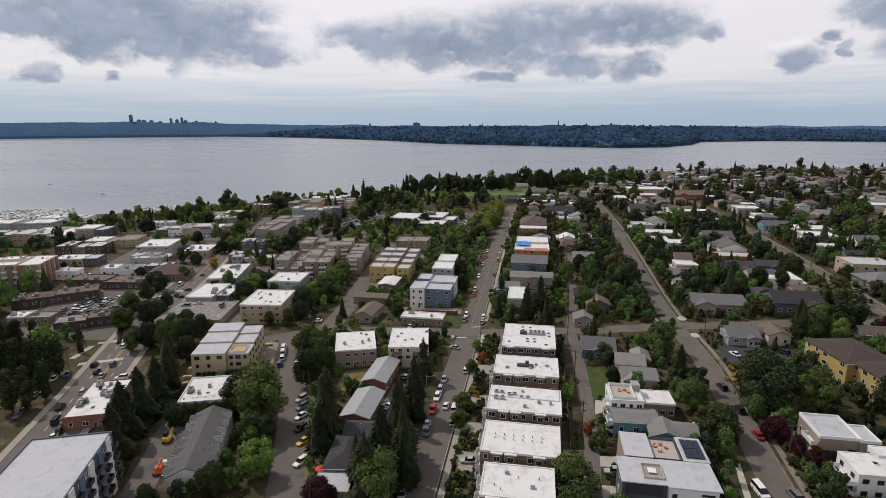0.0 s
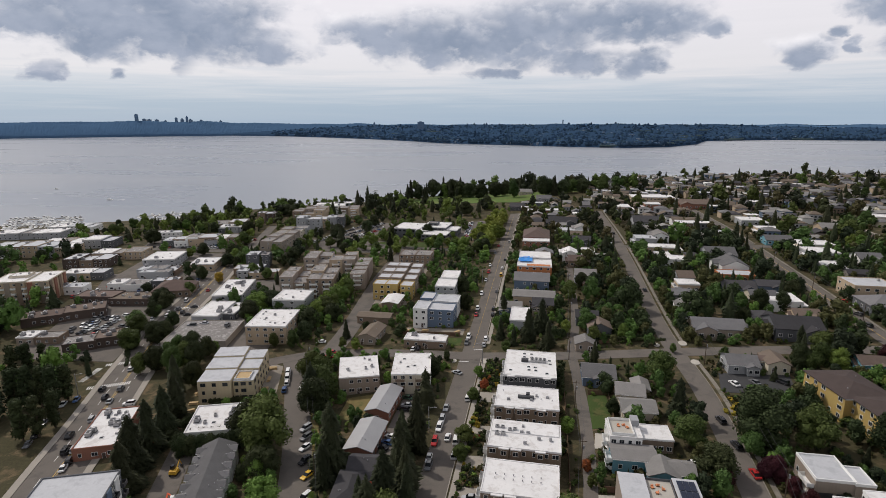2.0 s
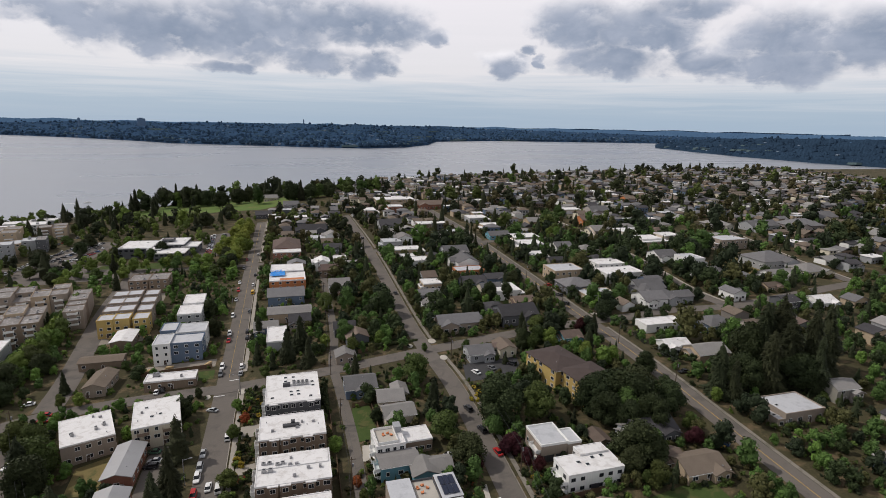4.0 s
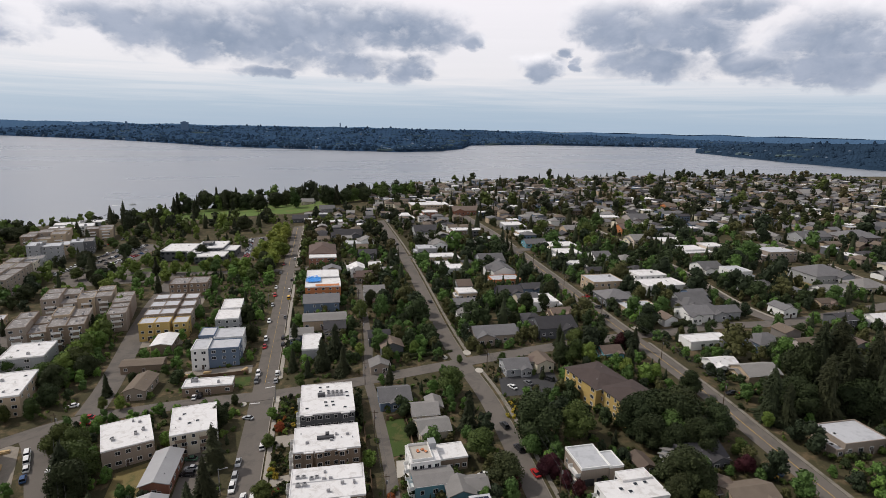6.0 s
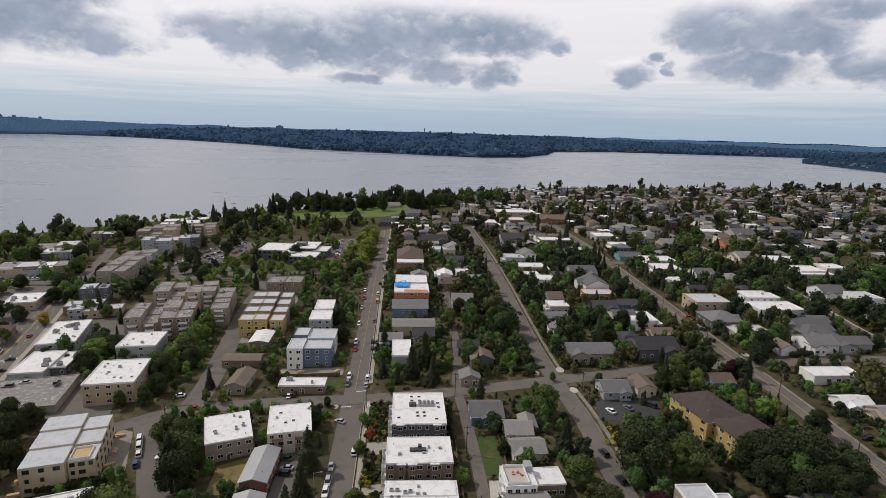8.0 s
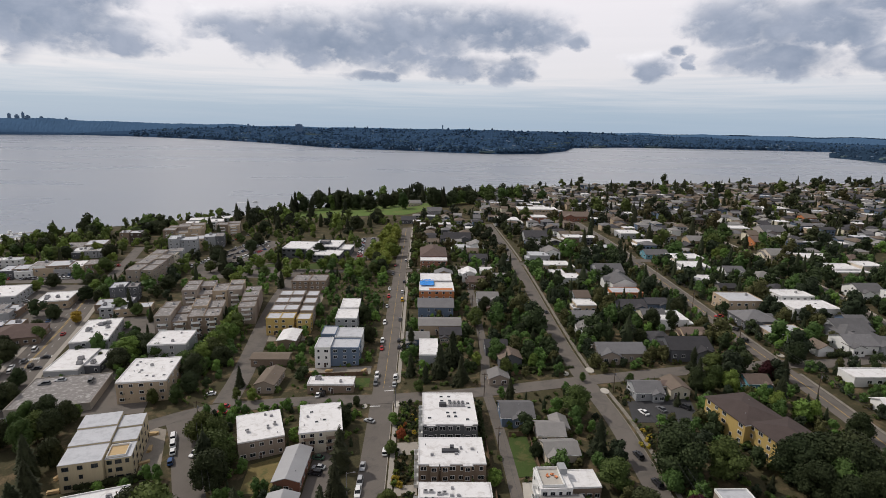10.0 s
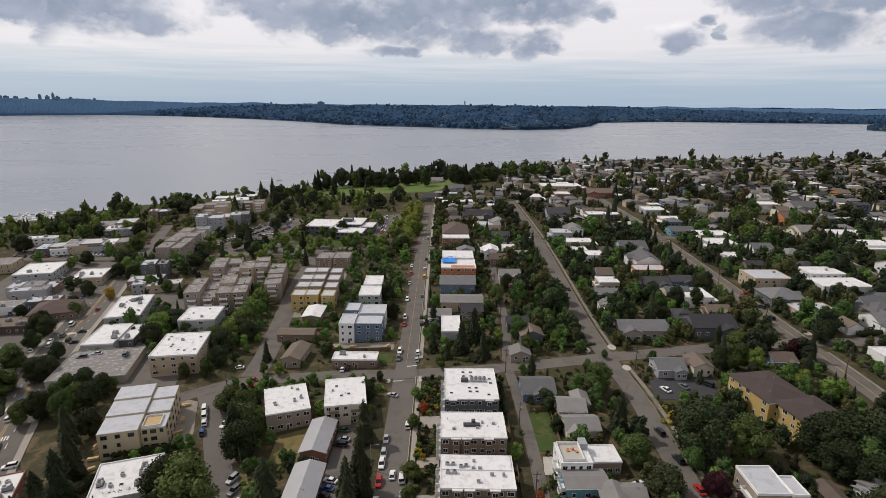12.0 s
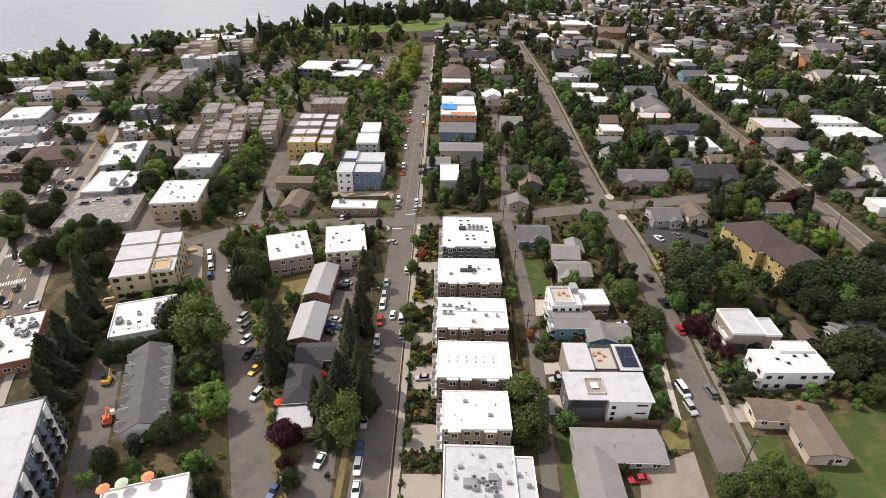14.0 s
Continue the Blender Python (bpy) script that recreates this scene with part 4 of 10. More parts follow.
# which leaf materials the joined trees take, by kind: paler greens by the lake, darker and browner on the hill
LEAVES_TOWN = {"b": (0, 6, 6, 2, 6, 0), "c": (1,), "l": (2, 2, 6), "d": (3, 0, 5), "y": (8,)}
LEAVES_HILL = {"b": (0, 0, 4, 3, 5, 6, 4, 0), "c": (1,), "l": (6, 4, 2, 0), "d": (3, 5, 5, 4, 3, 5)}


def woods(name, spots, label):
    """Many far trees joined: spots of (x, y, height, spread, kind)."""
    lib = {}
    for kind, leafs in (("b", 0), ("c", 1), ("l", 2), ("d", 3), ("y", 4)):
        for s in range(4):
            if kind == "c":
                lib[kind, s, 0] = fir_crown(900 + s, wide=0.22 + 0.04 * s, tiers=14, spokes=9)
                lib[kind, s, 1] = fir_crown(900 + s, wide=0.22 + 0.03 * s, tiers=26, spokes=14, slim=0.7)
            else:
                lib[kind, s, 0] = broad_crown(930 + s + 10 * leafs, blobs=6, count=6.0, size=0.75, wide=0.5, fine=False)
                lib[kind, s, 1] = broad_crown(930 + s + 10 * leafs, blobs=10, count=17, size=0.42, wide=0.46, fine=False)
    rng = np.random.RandomState(5)
    VV, FF, MM, k = [], [], [], 0
    for x, y, h, sp, kind in spots:
        V, F = lib[kind, rng.randint(4), 1 if y < 330 and h > 3.0 else 0]
        s, a = h / 10, rng.uniform(0, 6.28)
        ca, sa = math.cos(a) * s * sp, math.sin(a) * s * sp
        P = np.stack([V[:, 0] * ca - V[:, 1] * sa + x, V[:, 0] * sa + V[:, 1] * ca + y, V[:, 2] * s + gz(x, y) - 0.3], 1)
        VV.append(P)
        FF.append(F + k)
        sorts = LEAVES_TOWN[kind] if x < -30 else LEAVES_HILL[kind]
        MM.append(np.full(len(F), sorts[rng.randint(len(sorts))]))
        k += len(P)
    me = quick_mesh(name, np.concatenate(VV), np.concatenate(FF), ["leaf_mid", "needles", "leaf_light", "leaf_dark", "leaf_olive", "leaf_deep", "leaf_fresh", "leaf_red", "leaf_lime"], np.concatenate(MM))
    return tagged(new(name, me), label, "trees", kind="stuff")


# ---- cars ----
def car_geo(kind):
    """Body and glasshouse of a car that points along +y."""
    L, Wd, H = {"sedan": (4.6, 1.8, 1.45), "suv": (4.7, 1.9, 1.75), "van": (5.2, 2.0, 2.1), "pickup": (5.5, 1.95, 1.8)}[kind]
    g, gl, rf = Geo(), Geo(), Geo()
    w = Wd / 2
    belt = H * 0.58
    # rings of the lower body, from the tail to the nose
    prof = ((-L / 2, 0.40, belt - 0.14, 0.84), (-L / 2 + 0.12, 0.28, belt - 0.02, 0.95), (-L * 0.2, 0.22, belt, 1.0), (L * 0.18, 0.22, belt - 0.02, 1.0), (L / 2 - 0.5, 0.24, belt - 0.16, 0.96), (L / 2 - 0.08, 0.30, belt - 0.26, 0.88), (L / 2, 0.40, belt - 0.36, 0.80))
    ring = []
    for y, z0, z1, s in prof:
        ring.append([(-w * s, y, z0), (w * s, y, z0), (w * s, y, z1 - 0.12), (w * s * 0.9, y, z1), (-w * s * 0.9, y, z1), (-w * s, y, z1 - 0.12)])
    for a, b in zip(ring, ring[1:]):
        for k in range(6):
            g.face([a[k], a[(k + 1) % 6], b[(k + 1) % 6], b[k]][::-1])
    g.face(ring[0])
    g.face(ring[-1][::-1])
    c0, c1, c2, c3 = {"sedan": (-L * 0.40, -L * 0.24, L * 0.05, L * 0.22), "suv": (-L * 0.47, -L * 0.42, L * 0.08, L * 0.24), "van": (-L * 0.485, -L * 0.46, L * 0.2, L * 0.36), "pickup": (-L * 0.10, -L * 0.06, L * 0.12, L * 0.24)}[kind]
    wb, wt = w * 0.88, w * 0.70
    b = belt - 0.04
    A = [(-wb, c0, b), (wb, c0, b), (wb, c3, b), (-wb, c3, b)]
    T = [(-wt, c1, H - 0.05), (wt, c1, H - 0.05), (wt, c2, H - 0.05), (-wt, c2, H - 0.05)]
    for k in range(4):
        gl.face([A[k], A[(k + 1) % 4], T[(k + 1) % 4], T[k]])
    rf.box(-wt - 0.02, c1 - 0.03, H - 0.06, wt + 0.02, c2 + 0.03, H, 0, 0.05)
    wh = Geo().tube((-0.11, 0, 0), (0.11, 0, 0), 0.33, 0.33, 10, 0).tube((-0.115, 0, 0), (0.115, 0, 0), 0.19, 0.19, 8, 1)
    return g, gl, rf, wh, L, w


CARS, PARKED = {}, []
CAR_LABEL = {"white": "white", "silver": "silver", "grey": "dark grey", "black": "black", "red": "red", "blue": "dark blue", "yellow": "yellow", "green": "dark green"}


def car(kind, colour, x, y, rot, up=0.12):
    """A parked car; rot: degrees from +y, turning left."""
    PARKED.append((x, y))
    m = on_ground(x, y, rot, up)
    e = 1.2
    fx, fy = -math.sin(radians(rot)) * e, math.cos(radians(rot)) * e
    slope = math.degrees(math.atan2(gz(x + fx, y + fy) - gz(x - fx, y - fy), 2 * e))
    lean = math.degrees(math.atan2(gz(x + fy, y - fx) - gz(x - fy, y + fx), 2 * e))
    m = m @ pose(0, 0, 0, slope, -lean, 0)
    if (kind, colour) in CARS:
        return copy_thing(CARS[kind, colour], m)
    ob = thing("van" if kind == "van" else "pickup_truck" if kind == "pickup" else "car", m, "%s %s parked on the asphalt" % (CAR_LABEL[colour], {"sedan": "saloon car", "suv": "sport utility car", "van": "delivery van", "pickup": "pickup truck"}[kind]), "car", "parked cars")
    g, gl, rf, wh, L, w = car_geo(kind)
    part("body", g, "car_" + colour, ob)
    part("window_glass", gl, "car_glass", ob, "dark tinted car windows")
    part("roof", rf, "car_" + colour, ob)
    me = wh.mesh("wheel", ["rubber", "metal_grey"])
    for sx in (-1, 1):
        for yy in (-L * 0.29, L * 0.31):
            put_part("wheel", me, ob, pose(sx * (w - 0.12), yy, 0.33))
    CARS[kind, colour] = ob
    return ob

# ---- the streets of the town ----
MAIN = street("main", [(-26, -60), (-25.8, 90), (-26, 220), (-26, 420), (-25.5, 600)], 4.5, "grey asphalt street lined with parked cars", verge=0.8, walks=(0, 1), gaps=((219, 231), (408, 419)))
ALLEY = street("alley", [(12, 40), (14.5, 95), (17, 130), (18.3, 160), (17.5, 200), (16, 224), (20, 250), (21, 300), (22, 400)], 1.9, "narrow worn asphalt alley", walks=(0, 0), lift=0.085)
SECOND = street("second", [(50, 20), (52.5, 60), (54.4, 92), (56.2, 118), (57.8, 143), (58.9, 165), (59.6, 190), (58.2, 212), (56.6, 240), (57.4, 294), (58.6, 350), (59.4, 430), (60, 580)], 3.35, "grey asphalt residential street", verge=1.4, walks=(0, 1), wide=1.3, gaps=((214, 228), (397, 407)), walk_mat="pavement_worn")
THIRD = street("third", [(131, 60), (137, 137), (140, 165), (141.8, 205), (142, 240), (143, 272), (144, 302), (144.2, 364), (145, 412), (147, 456), (149, 600)], 3.7, "grey asphalt street up the hillside", walks=(0, 1), wide=1.3, gaps=((219, 231), (393, 403)), walk_mat="pavement_worn")
FOURTH = street("fourth", [(223, 226), (221.5, 240), (221.6, 256), (227, 289), (232, 322), (238, 420), (242, 560)], 3.6, "grey asphalt street among the hillside houses", walks=(0, 1))
CROSS = street("cross", [(-117, 204), (-99, 216), (-84, 219), (-55, 221.5), (-26, 220.5), (15, 218), (40, 220), (66, 221.8), (98, 225.7), (142, 228), (165, 226), (188, 230), (223, 223), (250, 226), (330, 236)], 3.9, "grey asphalt cross street", lift=0.115, walks=(0, 0))
FIFTH = street("fifth", [(326, 240), (333, 281), (341, 311), (352, 350), (372, 420)], 3.6, "grey asphalt street among the hillside houses", walks=(0, 1), wide=1.3)
NORTH = street("upper_cross", [(-250, 470), (-170, 450), (-106, 426), (-72, 421), (-22, 413), (20, 405), (62, 402), (85, 400), (150, 398), (260, 392)], 3.8, "grey asphalt upper cross street", lift=0.115, walks=(0, 0))
STATE = street("state", [(-38, 55), (-51.2, 92), (-59.5, 113.5), (-72.6, 146.7), (-82.3, 167), (-97, 199), (-106, 214)], 4.6, "worn grey asphalt street lined with parked cars", lift=0.09, walks=(0, 0))
STATE_UP = street("state_upper", [(-90, 222), (-91, 249), (-99, 314), (-103, 362), (-104, 424)], 5.0, "grey asphalt street past a building site", lift=0.09, walks=(0, 0))
ARTERIAL = street("arterial", [(-100, 40), (-125, 90), (-138, 118), (-152, 152), (-168, 187), (-192, 243), (-212, 315), (-229, 366)], 8.0, "wide grey asphalt main road with lane markings", lift=0.1, wide=2.4)
ARTERIAL_UP = street("arterial_upper", [(-229, 366), (-236, 400), (-248, 450), (-270, 520)], 4.4, "grey asphalt street towards the shore", lift=0.095, walks=(0, 0))
LANE = street("lane", [(-86, 80), (-91.5, 94), (-96.8, 108), (-102.8, 123.7), (-109, 140), (-112, 148)], 4.0, "narrow asphalt service lane", lift=0.085, walks=(0, 0))


# ---- buildings: the row beside the main street ----
def kit(b, which, spots, z):
    """Roof equipment at places of the building's own frame."""
    for u, v, turn in spots:
        put_part(VENT_NAMES[which], vent_mesh(which), b, pose(u, v, z, 0, 0, turn))


def deck(b, x0, y0, x1, y1, z, floor="gravel", rail="trim_white", h=1.0):
    """A roof terrace: boards inside a low rail."""
    part("deck_floor", Geo().box(x0, y0, z - 0.05, x1, y1, z + 0.06), floor, b, "weathered roof deck floor")
    g = Geo()
    for q in ((x0, y0, x1, y0 + 0.12), (x0, y1 - 0.12, x1, y1), (x0, y0 + 0.12, x0 + 0.12, y1 - 0.12), (x1 - 0.12, y0 + 0.12, x1, y1 - 0.12)):
        g.box(q[0], q[1], z + 0.06, q[2], q[3], z + h)
    part("deck_rail", g, rail, b)


def balcony(b, x, y, z, w, d, turn, rail="trim_white"):
    g = Geo().box(-w / 2, -d, 0, w / 2, 0, 0.16)
    g.box(-w / 2, -d, 0.16, w / 2, -d + 0.07, 1.1).box(-w / 2, -d + 0.07, 0.16, -w / 2 + 0.07, 0, 1.1).box(w / 2 - 0.07, -d + 0.07, 0.16, w / 2, 0, 1.1)
    ob = part("balcony", g, rail, b)
    ob.matrix_basis = pose(x, y, z, 0, 0, turn)


def fourplex(x, y, w, d, rot, wall, label, seed, bays=(-5.5, -2.2, 4.5), roof="white"):
    b = building("apartment_building", label, x, y, rot, [(0, 0, w, d, 9, "flat")], wall, roof, "apartment building", "flat-roofed apartment row", storeys=3, counts={"f": 7, "r": 3}, clutter=0, seed=seed, parapet=0.3)
    for k, u in enumerate(bays):
        part("bay", Geo().box(u - 1.3, -d / 2 - 0.7, -2, u + 1.3, -d / 2 + 0.1, 8.85).box(u - 1.45, -d / 2 - 0.85, 8.85, u + 1.45, -d / 2 + 0.1, 9.15, 1), [wall, "roof_white"], b)
        for s in range(3):
            put_part("window", window_mesh(1.5, 1.4), b, pose(u, -d / 2 - 0.7, 1.0 + 3 * s))
    for s in range(3):
        for v in (-d * 0.28, d * 0.2):
            balcony(b, -w / 2, v, 2.8 * s + 0.1, 3.2, 1.4, -90)
            put_part("window", window_mesh(1.8, 2.0), b, pose(-w / 2, v, 2.8 * s + 0.3, 0, 0, -90))
    return b


_b = fourplex(-0.3, 192.4, 18.6, 22, 0, "wall_dark_grey", "dark grey three-storey apartment building with a white flat roof", 1, (-6.5, 6.0))
kit(_b, 3, [(u, v, 0) for u in (0.6, 2.1, 3.6, 5.1) for v in (1.2, 3.0)], 9.1)
part("roof_unit", Geo().box(-3.4, 0.6, 9.1, -0.8, 2.6, 10.0).box(-3.2, 0.8, 10.0, -1.0, 2.4, 10.1), "metal_dark", _b)
kit(_b, 2, [(-2.5, 8, 0), (0.3, 8, 0), (-2.4, 5, 0), (0.4, 5, 0), (-0.6, -3.5, 0), (1.8, -3.5, 0), (-0.4, -6, 0), (2, -6, 0), (7, 3, 0), (7.2, 0, 0), (6, -8, 0), (-7, -7, 0)], 9.1)
_b = fourplex(-0.8, 166.4, 20.2, 14, 0, "wall_brown", "brown three-storey apartment building with a white flat roof", 2)
part("roof_unit", Geo().box(-3.0, -1.2, 9.1, 2.2, 0.2, 9.8).box(-0.4, 0.2, 9.1, 0.8, 1.6, 10.2), "metal_dark", _b)
kit(_b, 0, [(-6, -2.5, 0), (6.5, 0.4, 0), (3, 1, 90), (1.4, -2.0, 0)], 9.1)
kit(_b, 1, [(-6.3, -3, 0), (4.5, -1, 0), (8, -1.4, 0), (-8, 3, 0)], 9.1)
_b = fourplex(-0.8, 143.8, 20.2, 14, -1, "wall_brown", "brown three-storey apartment building with a white stepped roof", 3)
part("roof_step", Geo().box(-9.6, 0.4, 9.05, 9.6, 6.5, 9.45), "roof_white", _b)
kit(_b, 3, [(-8.2, 2.4, 0), (-6.6, 2.4, 0), (-8.0, -0.8, 0), (-6.2, -0.8, 0), (-4.4, 1.4, 0), (-3.0, 1.8, 0)], 9.1)
kit(_b, 0, [(-1, 0.9, 0), (0.8, 0.9, 0), (4, -1.5, 0), (7.2, -1.6, 90), (0.2, -4.4, 0), (-0.8, 4, 90)], 9.3)
_b = fourplex(-1.2, 124.0, 19.0, 13.8, -1, "wall_brown", "brown three-storey apartment building with a plain white roof", 4)
kit(_b, 1, [(-6.5 + 2.3 * k, v, 0) for k in range(6) for v in (0.6, -1.2)], 9.1)
_b = fourplex(-1.4, 106.8, 15.8, 11.6, 0, "wall_taupe", "pale grey three-storey apartment building with a white flat roof", 5, (-5.2, 3.0))
kit(_b, 0, [(-2.5, 2.4, 0), (3.2, -1.8, 0)], 9.1)
kit(_b, 1, [(-5, -2, 0), (0, 1.2, 0), (4.6, 1.4, 0), (-3.6, -3.4, 0)], 9.1)
_b = building("apartment_building", "cream apartment building with a grey flat roof full of vents", 0.4, 86.6, -1, [(-2, 0, 15, 19, 9, "flat"), (7.4, -1.2, 4.2, 16.5, 8.8, "flat")], "wall_cream", "membrane", "apartment building", "flat-roofed apartment row", storeys=3, counts={"f": 5, "l": 4, "r": 3}, seed=6, rim="trim_white")
kit(_b, 0, [(-6, 4, 0), (-1.5, 6.8, 0), (2.2, 4.6, 0), (-7, 1.6, 90), (1.0, 2.2, 0), (4, 0.6, 0), (-4, -4, 0), (6, 2.5, 0), (8, 0, 0)], 9.1)
kit(_b, 1, [(-3.4, 7.2, 0), (0.4, 3.6, 0), (3.4, 2.8, 0), (-7.2, 3.2, 0), (5, 5.5, 0), (-1, -2.6, 0), (7.6, 3, 0)], 9.1)
kit(_b, 3, [(-3.2, 1.2, 0), (-1.4, 0.8, 0), (-0.6, -0.8, 90), (1.0, -0.4, 0), (-3, -1.0, 0), (1.2, -2.2, 0)], 9.1)
part("roof_unit", Geo().box(-5.4, -0.8, 9.1, -2.6, 1.0, 10.0).box(-0.2, 0.4, 9.1, 1.6, 2.0, 10.2), "metal_grey", _b)

# left of the main street
_b = building("apartment_building", "taupe three-storey apartment building with a white flat roof", -66.9, 191.5, 19, [(0, 0, 15.1, 18.3, 7, "flat")], "wall_taupe", "white", "apartment building", counts={"f": 5, "r": 5}, storeys=2, clutter=8, seed=7, parapet=0.25)
_b = building("apartment_building", "cream three-storey apartment building with a white flat roof", -46.0, 194.0, 10, [(0, 0, 14.6, 19.2, 8, "flat")], "wall_cream", "white", "apartment building", counts={"f": 5, "r": 5}, storeys=3, clutter=6, seed=8, parapet=0.25)
for s in range(3):
    for u in (-4, 3.5):
        balcony(_b, u, -9.6, 0.4 + 2.6 * s, 3.4, 1.3, 0, "wall_brown")
building("terrace_house", "long brick building with a pale grey metal gable roof", -51.1, 172.1, -1, [(0, 0, 8, 17.8, 4.4, "gy")], "wall_brick", "metal", pitch=0.3, seed=9, counts={"f": 1, "r": 4})
building("terrace_house", "low brick building with a grey metal gable roof", -50.7, 150.0, 0, [(0, 0, 8.7, 17.0, 3.6, "gy")], "wall_brick", "metal", pitch=0.3, seed=10, counts={"f": 1, "r": 4})
building("house", "low dark-roofed house behind tall conifers", -45.8, 136.4, 5, [(0, 0, 10.4, 7, 3.4, "gx")], "wall_dark_grey", "dark", seed=11)
building("house", "dark grey house with a hipped shingle roof", -47.0, 124.3, 6, [(0, 0, 8.5, 14.5, 3.6, "hip")], "wall_grey", "dark", seed=12)
building("garage", "low garage with a pale concrete roof terrace", -46.6, 112.6, 8, [(0, 0, 9.0, 7.5, 2.6, "flat")], "concrete", "membrane", "garage", seed=112, counts={}, parapet=0.2)
_b = building("apartment_building", "beige stucco building under construction with pale flat roofs", -115.3, 183.6, 15, [(-4, -9, 12, 10, 9.4, "flat"), (-4, 1, 12, 10, 10.0, "flat"), (-4, 10.5, 12, 9, 10.6, "flat"), (6, -7.5, 7.6, 9, 8.2, "flat"), (6, 1.2, 7.6, 8.2, 9, "flat"), (6, 9.5, 7.6, 8, 9.6, "flat")], "wall_beige", "membrane", "apartment building", counts={"f": 3, "r": 2}, storeys=3, seed=13, parapet=0.0, frame="metal_dark")
deck(_b, 2.6, -11.4, 8.2, -4.6, 8.35, "wood_new", "trim_white", 0.7)
building("commercial_building", "low building with a white flat roof and pale parapet", -104.3, 153.9, 19, [(0, 0, 18, 17.7, 4, "flat")], "wall_white", "white", "shop", clutter=11, seed=14, parapet=0.5)
building("terrace_house", "long grey shingle-roofed townhouse row with dormers", -88.3, 122.4, 20, [(0, 0, 9.6, 31, 5, "gy")] + [(-3.4, -13 + 4.3 * k, 4.4, 2.6, 5.3, "gx") for k in range(7)] + [(3.4, -13 + 4.3 * k, 4.4, 2.6, 5.3, "gx") for k in range(7)], "wall_white", "grey", seed=15, pitch=0.45, over=0.35, counts={"f": 1})
building("commercial_building", "white flat-roofed building with parasols on its terrace", -70.7, 84.5, 16, [(0, 0, 17, 12, 8, "flat")], "wall_white", "white", "shop", seed=16)
_b = building("apartment_building", "large dark-clad apartment block with a pale grey roof", -106, 91, 21, [(0, 0, 18, 31, 15, "flat")], "wall_dark_grey", "membrane", "apartment building", storeys=5, counts={"f": 5, "r": 9}, seed=17, rim="wall_dark_grey", size=(1.6, 1.8))
for k in range(6):
    part("facade_panel", Geo().box(8.9, -14 + 5 * k, -2, 9.35, -11.6 + 5 * k, 15.3), "wall_white" if k % 2 else "wall_blue", _b, "pale and slate-grey clad facade bay")
    for s in range(4):
        balcony(_b, 9.0, -10.3 + 5 * k, 2.6 + 2.9 * s, 2.2, 1.2, 90, "metal_dark")
building("commercial_building", "low brick shop with a cluttered white flat roof", -138.8, 143.7, 22, [(0, 0, 12.6, 24.8, 4.2, "flat")], "wall_brick", "white", "shop", clutter=16, seed=18, rim="wall_brick")

# between the alley and the second street
building("house", "blue-grey shingled house behind a wooden fence", 24.7, 197.5, 0, [(0, 0, 11.6, 12, 3.4, "gx"), (1, -5, 6, 5, 3.4, "gy")], "wall_blue", "grey", seed=20, pitch=0.4)
building("house", "tan house with a pale shingle roof", 33.9, 183.2, -3, [(0, 0, 9.2, 9, 3.4, "gx"), (4, 4, 5.5, 8, 3.4, "gy")], "wall_cream", "pale", seed=21)
building("house", "tan house with a pale hipped roof", 34.6, 171.8, 3, [(0, 0, 10.6, 8.6, 3.4, "gx"), (-2.5, -3, 5, 5, 3.4, "gy")], "wall_cream", "pale", seed=22)
_b = building("house", "modern white house with a roof terrace", 32.1, 152.2, 2, [(-4.6, 0, 9, 9.6, 6.2, "flat"), (4.6, 1.4, 9, 8, 4.8, "flat", "wall_brown")], "wall_white", "white", seed=23, counts={"f": 4, "l": 2}, parapet=0.3)
deck(_b, -8.6, -4.2, -2.2, 4.2, 6.35, "concrete_pale", "wall_white", 0.9)
part("stair_head", Geo().box(-2.2, 1.4, 6.2, 0.0, 4.6, 8.2), "wall_grey", _b)
for s in range(2):
    balcony(_b, -9.1, -2.0, 0.3 + 2.8 * s, 4, 1.4, -90)
_b = building("house", "teal house with a pale grey roof", 29.0, 143.4, 2, [(0, 0, 11.5, 7.2, 4.4, "gx")], "wall_teal", "pale", seed=24, pitch=0.2)
for s in range(2):
    balcony(_b, -5.8, -1.0, 0.3 + 2.4 * s, 3.6, 1.6, -90)
building("house", "teal house with a pale gabled roof", 37.2, 137.6, -2, [(-1.5, 0, 7.5, 7.4, 3.4, "gy"), (3.5, 1.4, 6, 6.4, 3.4, "gx")], "wall_teal", "pale", seed=25, pitch=0.4)
_b = building("house", "modern dark house with solar panels on its flat roof", 32.6, 125.0, 0, [(-6.4, 0, 6.6, 10.4, 6.5, "flat", "wall_taupe"), (0.2, 0.4, 6.6, 9.4, 5.2, "flat"), (6.4, 0, 5.9, 10.2, 6.3, "flat")], "wall_dark_brown", "membrane", seed=26, counts={"f": 2}, parapet=0.0, over=0.6)
deck(_b, -3.0, -4.2, 3.3, 4.8, 5.35, "concrete_pale", "wall_dark_grey", 0.7)
for k in range(3):
    for v in range(2):
        part("solar_panel", Geo().box(4.3 + 1.45 * k, -3.9 + 4.0 * v, 6.62, 5.65 + 1.45 * k, -0.2 + 4.0 * v, 6.70), "solar_cell", _b, "dark blue solar panel")
_b = building("house", "modern white and dark grey house with a flat roof deck", 30.6, 113.6, 0, [(-5, 0.6, 9, 8, 6.8, "flat", "wall_dark_grey"), (4.9, -0.2, 10, 9.2, 7, "flat", "wall_white")], "wall_white", "membrane", seed=27, counts={"l": 1}, storeys=2, parapet=0.0)
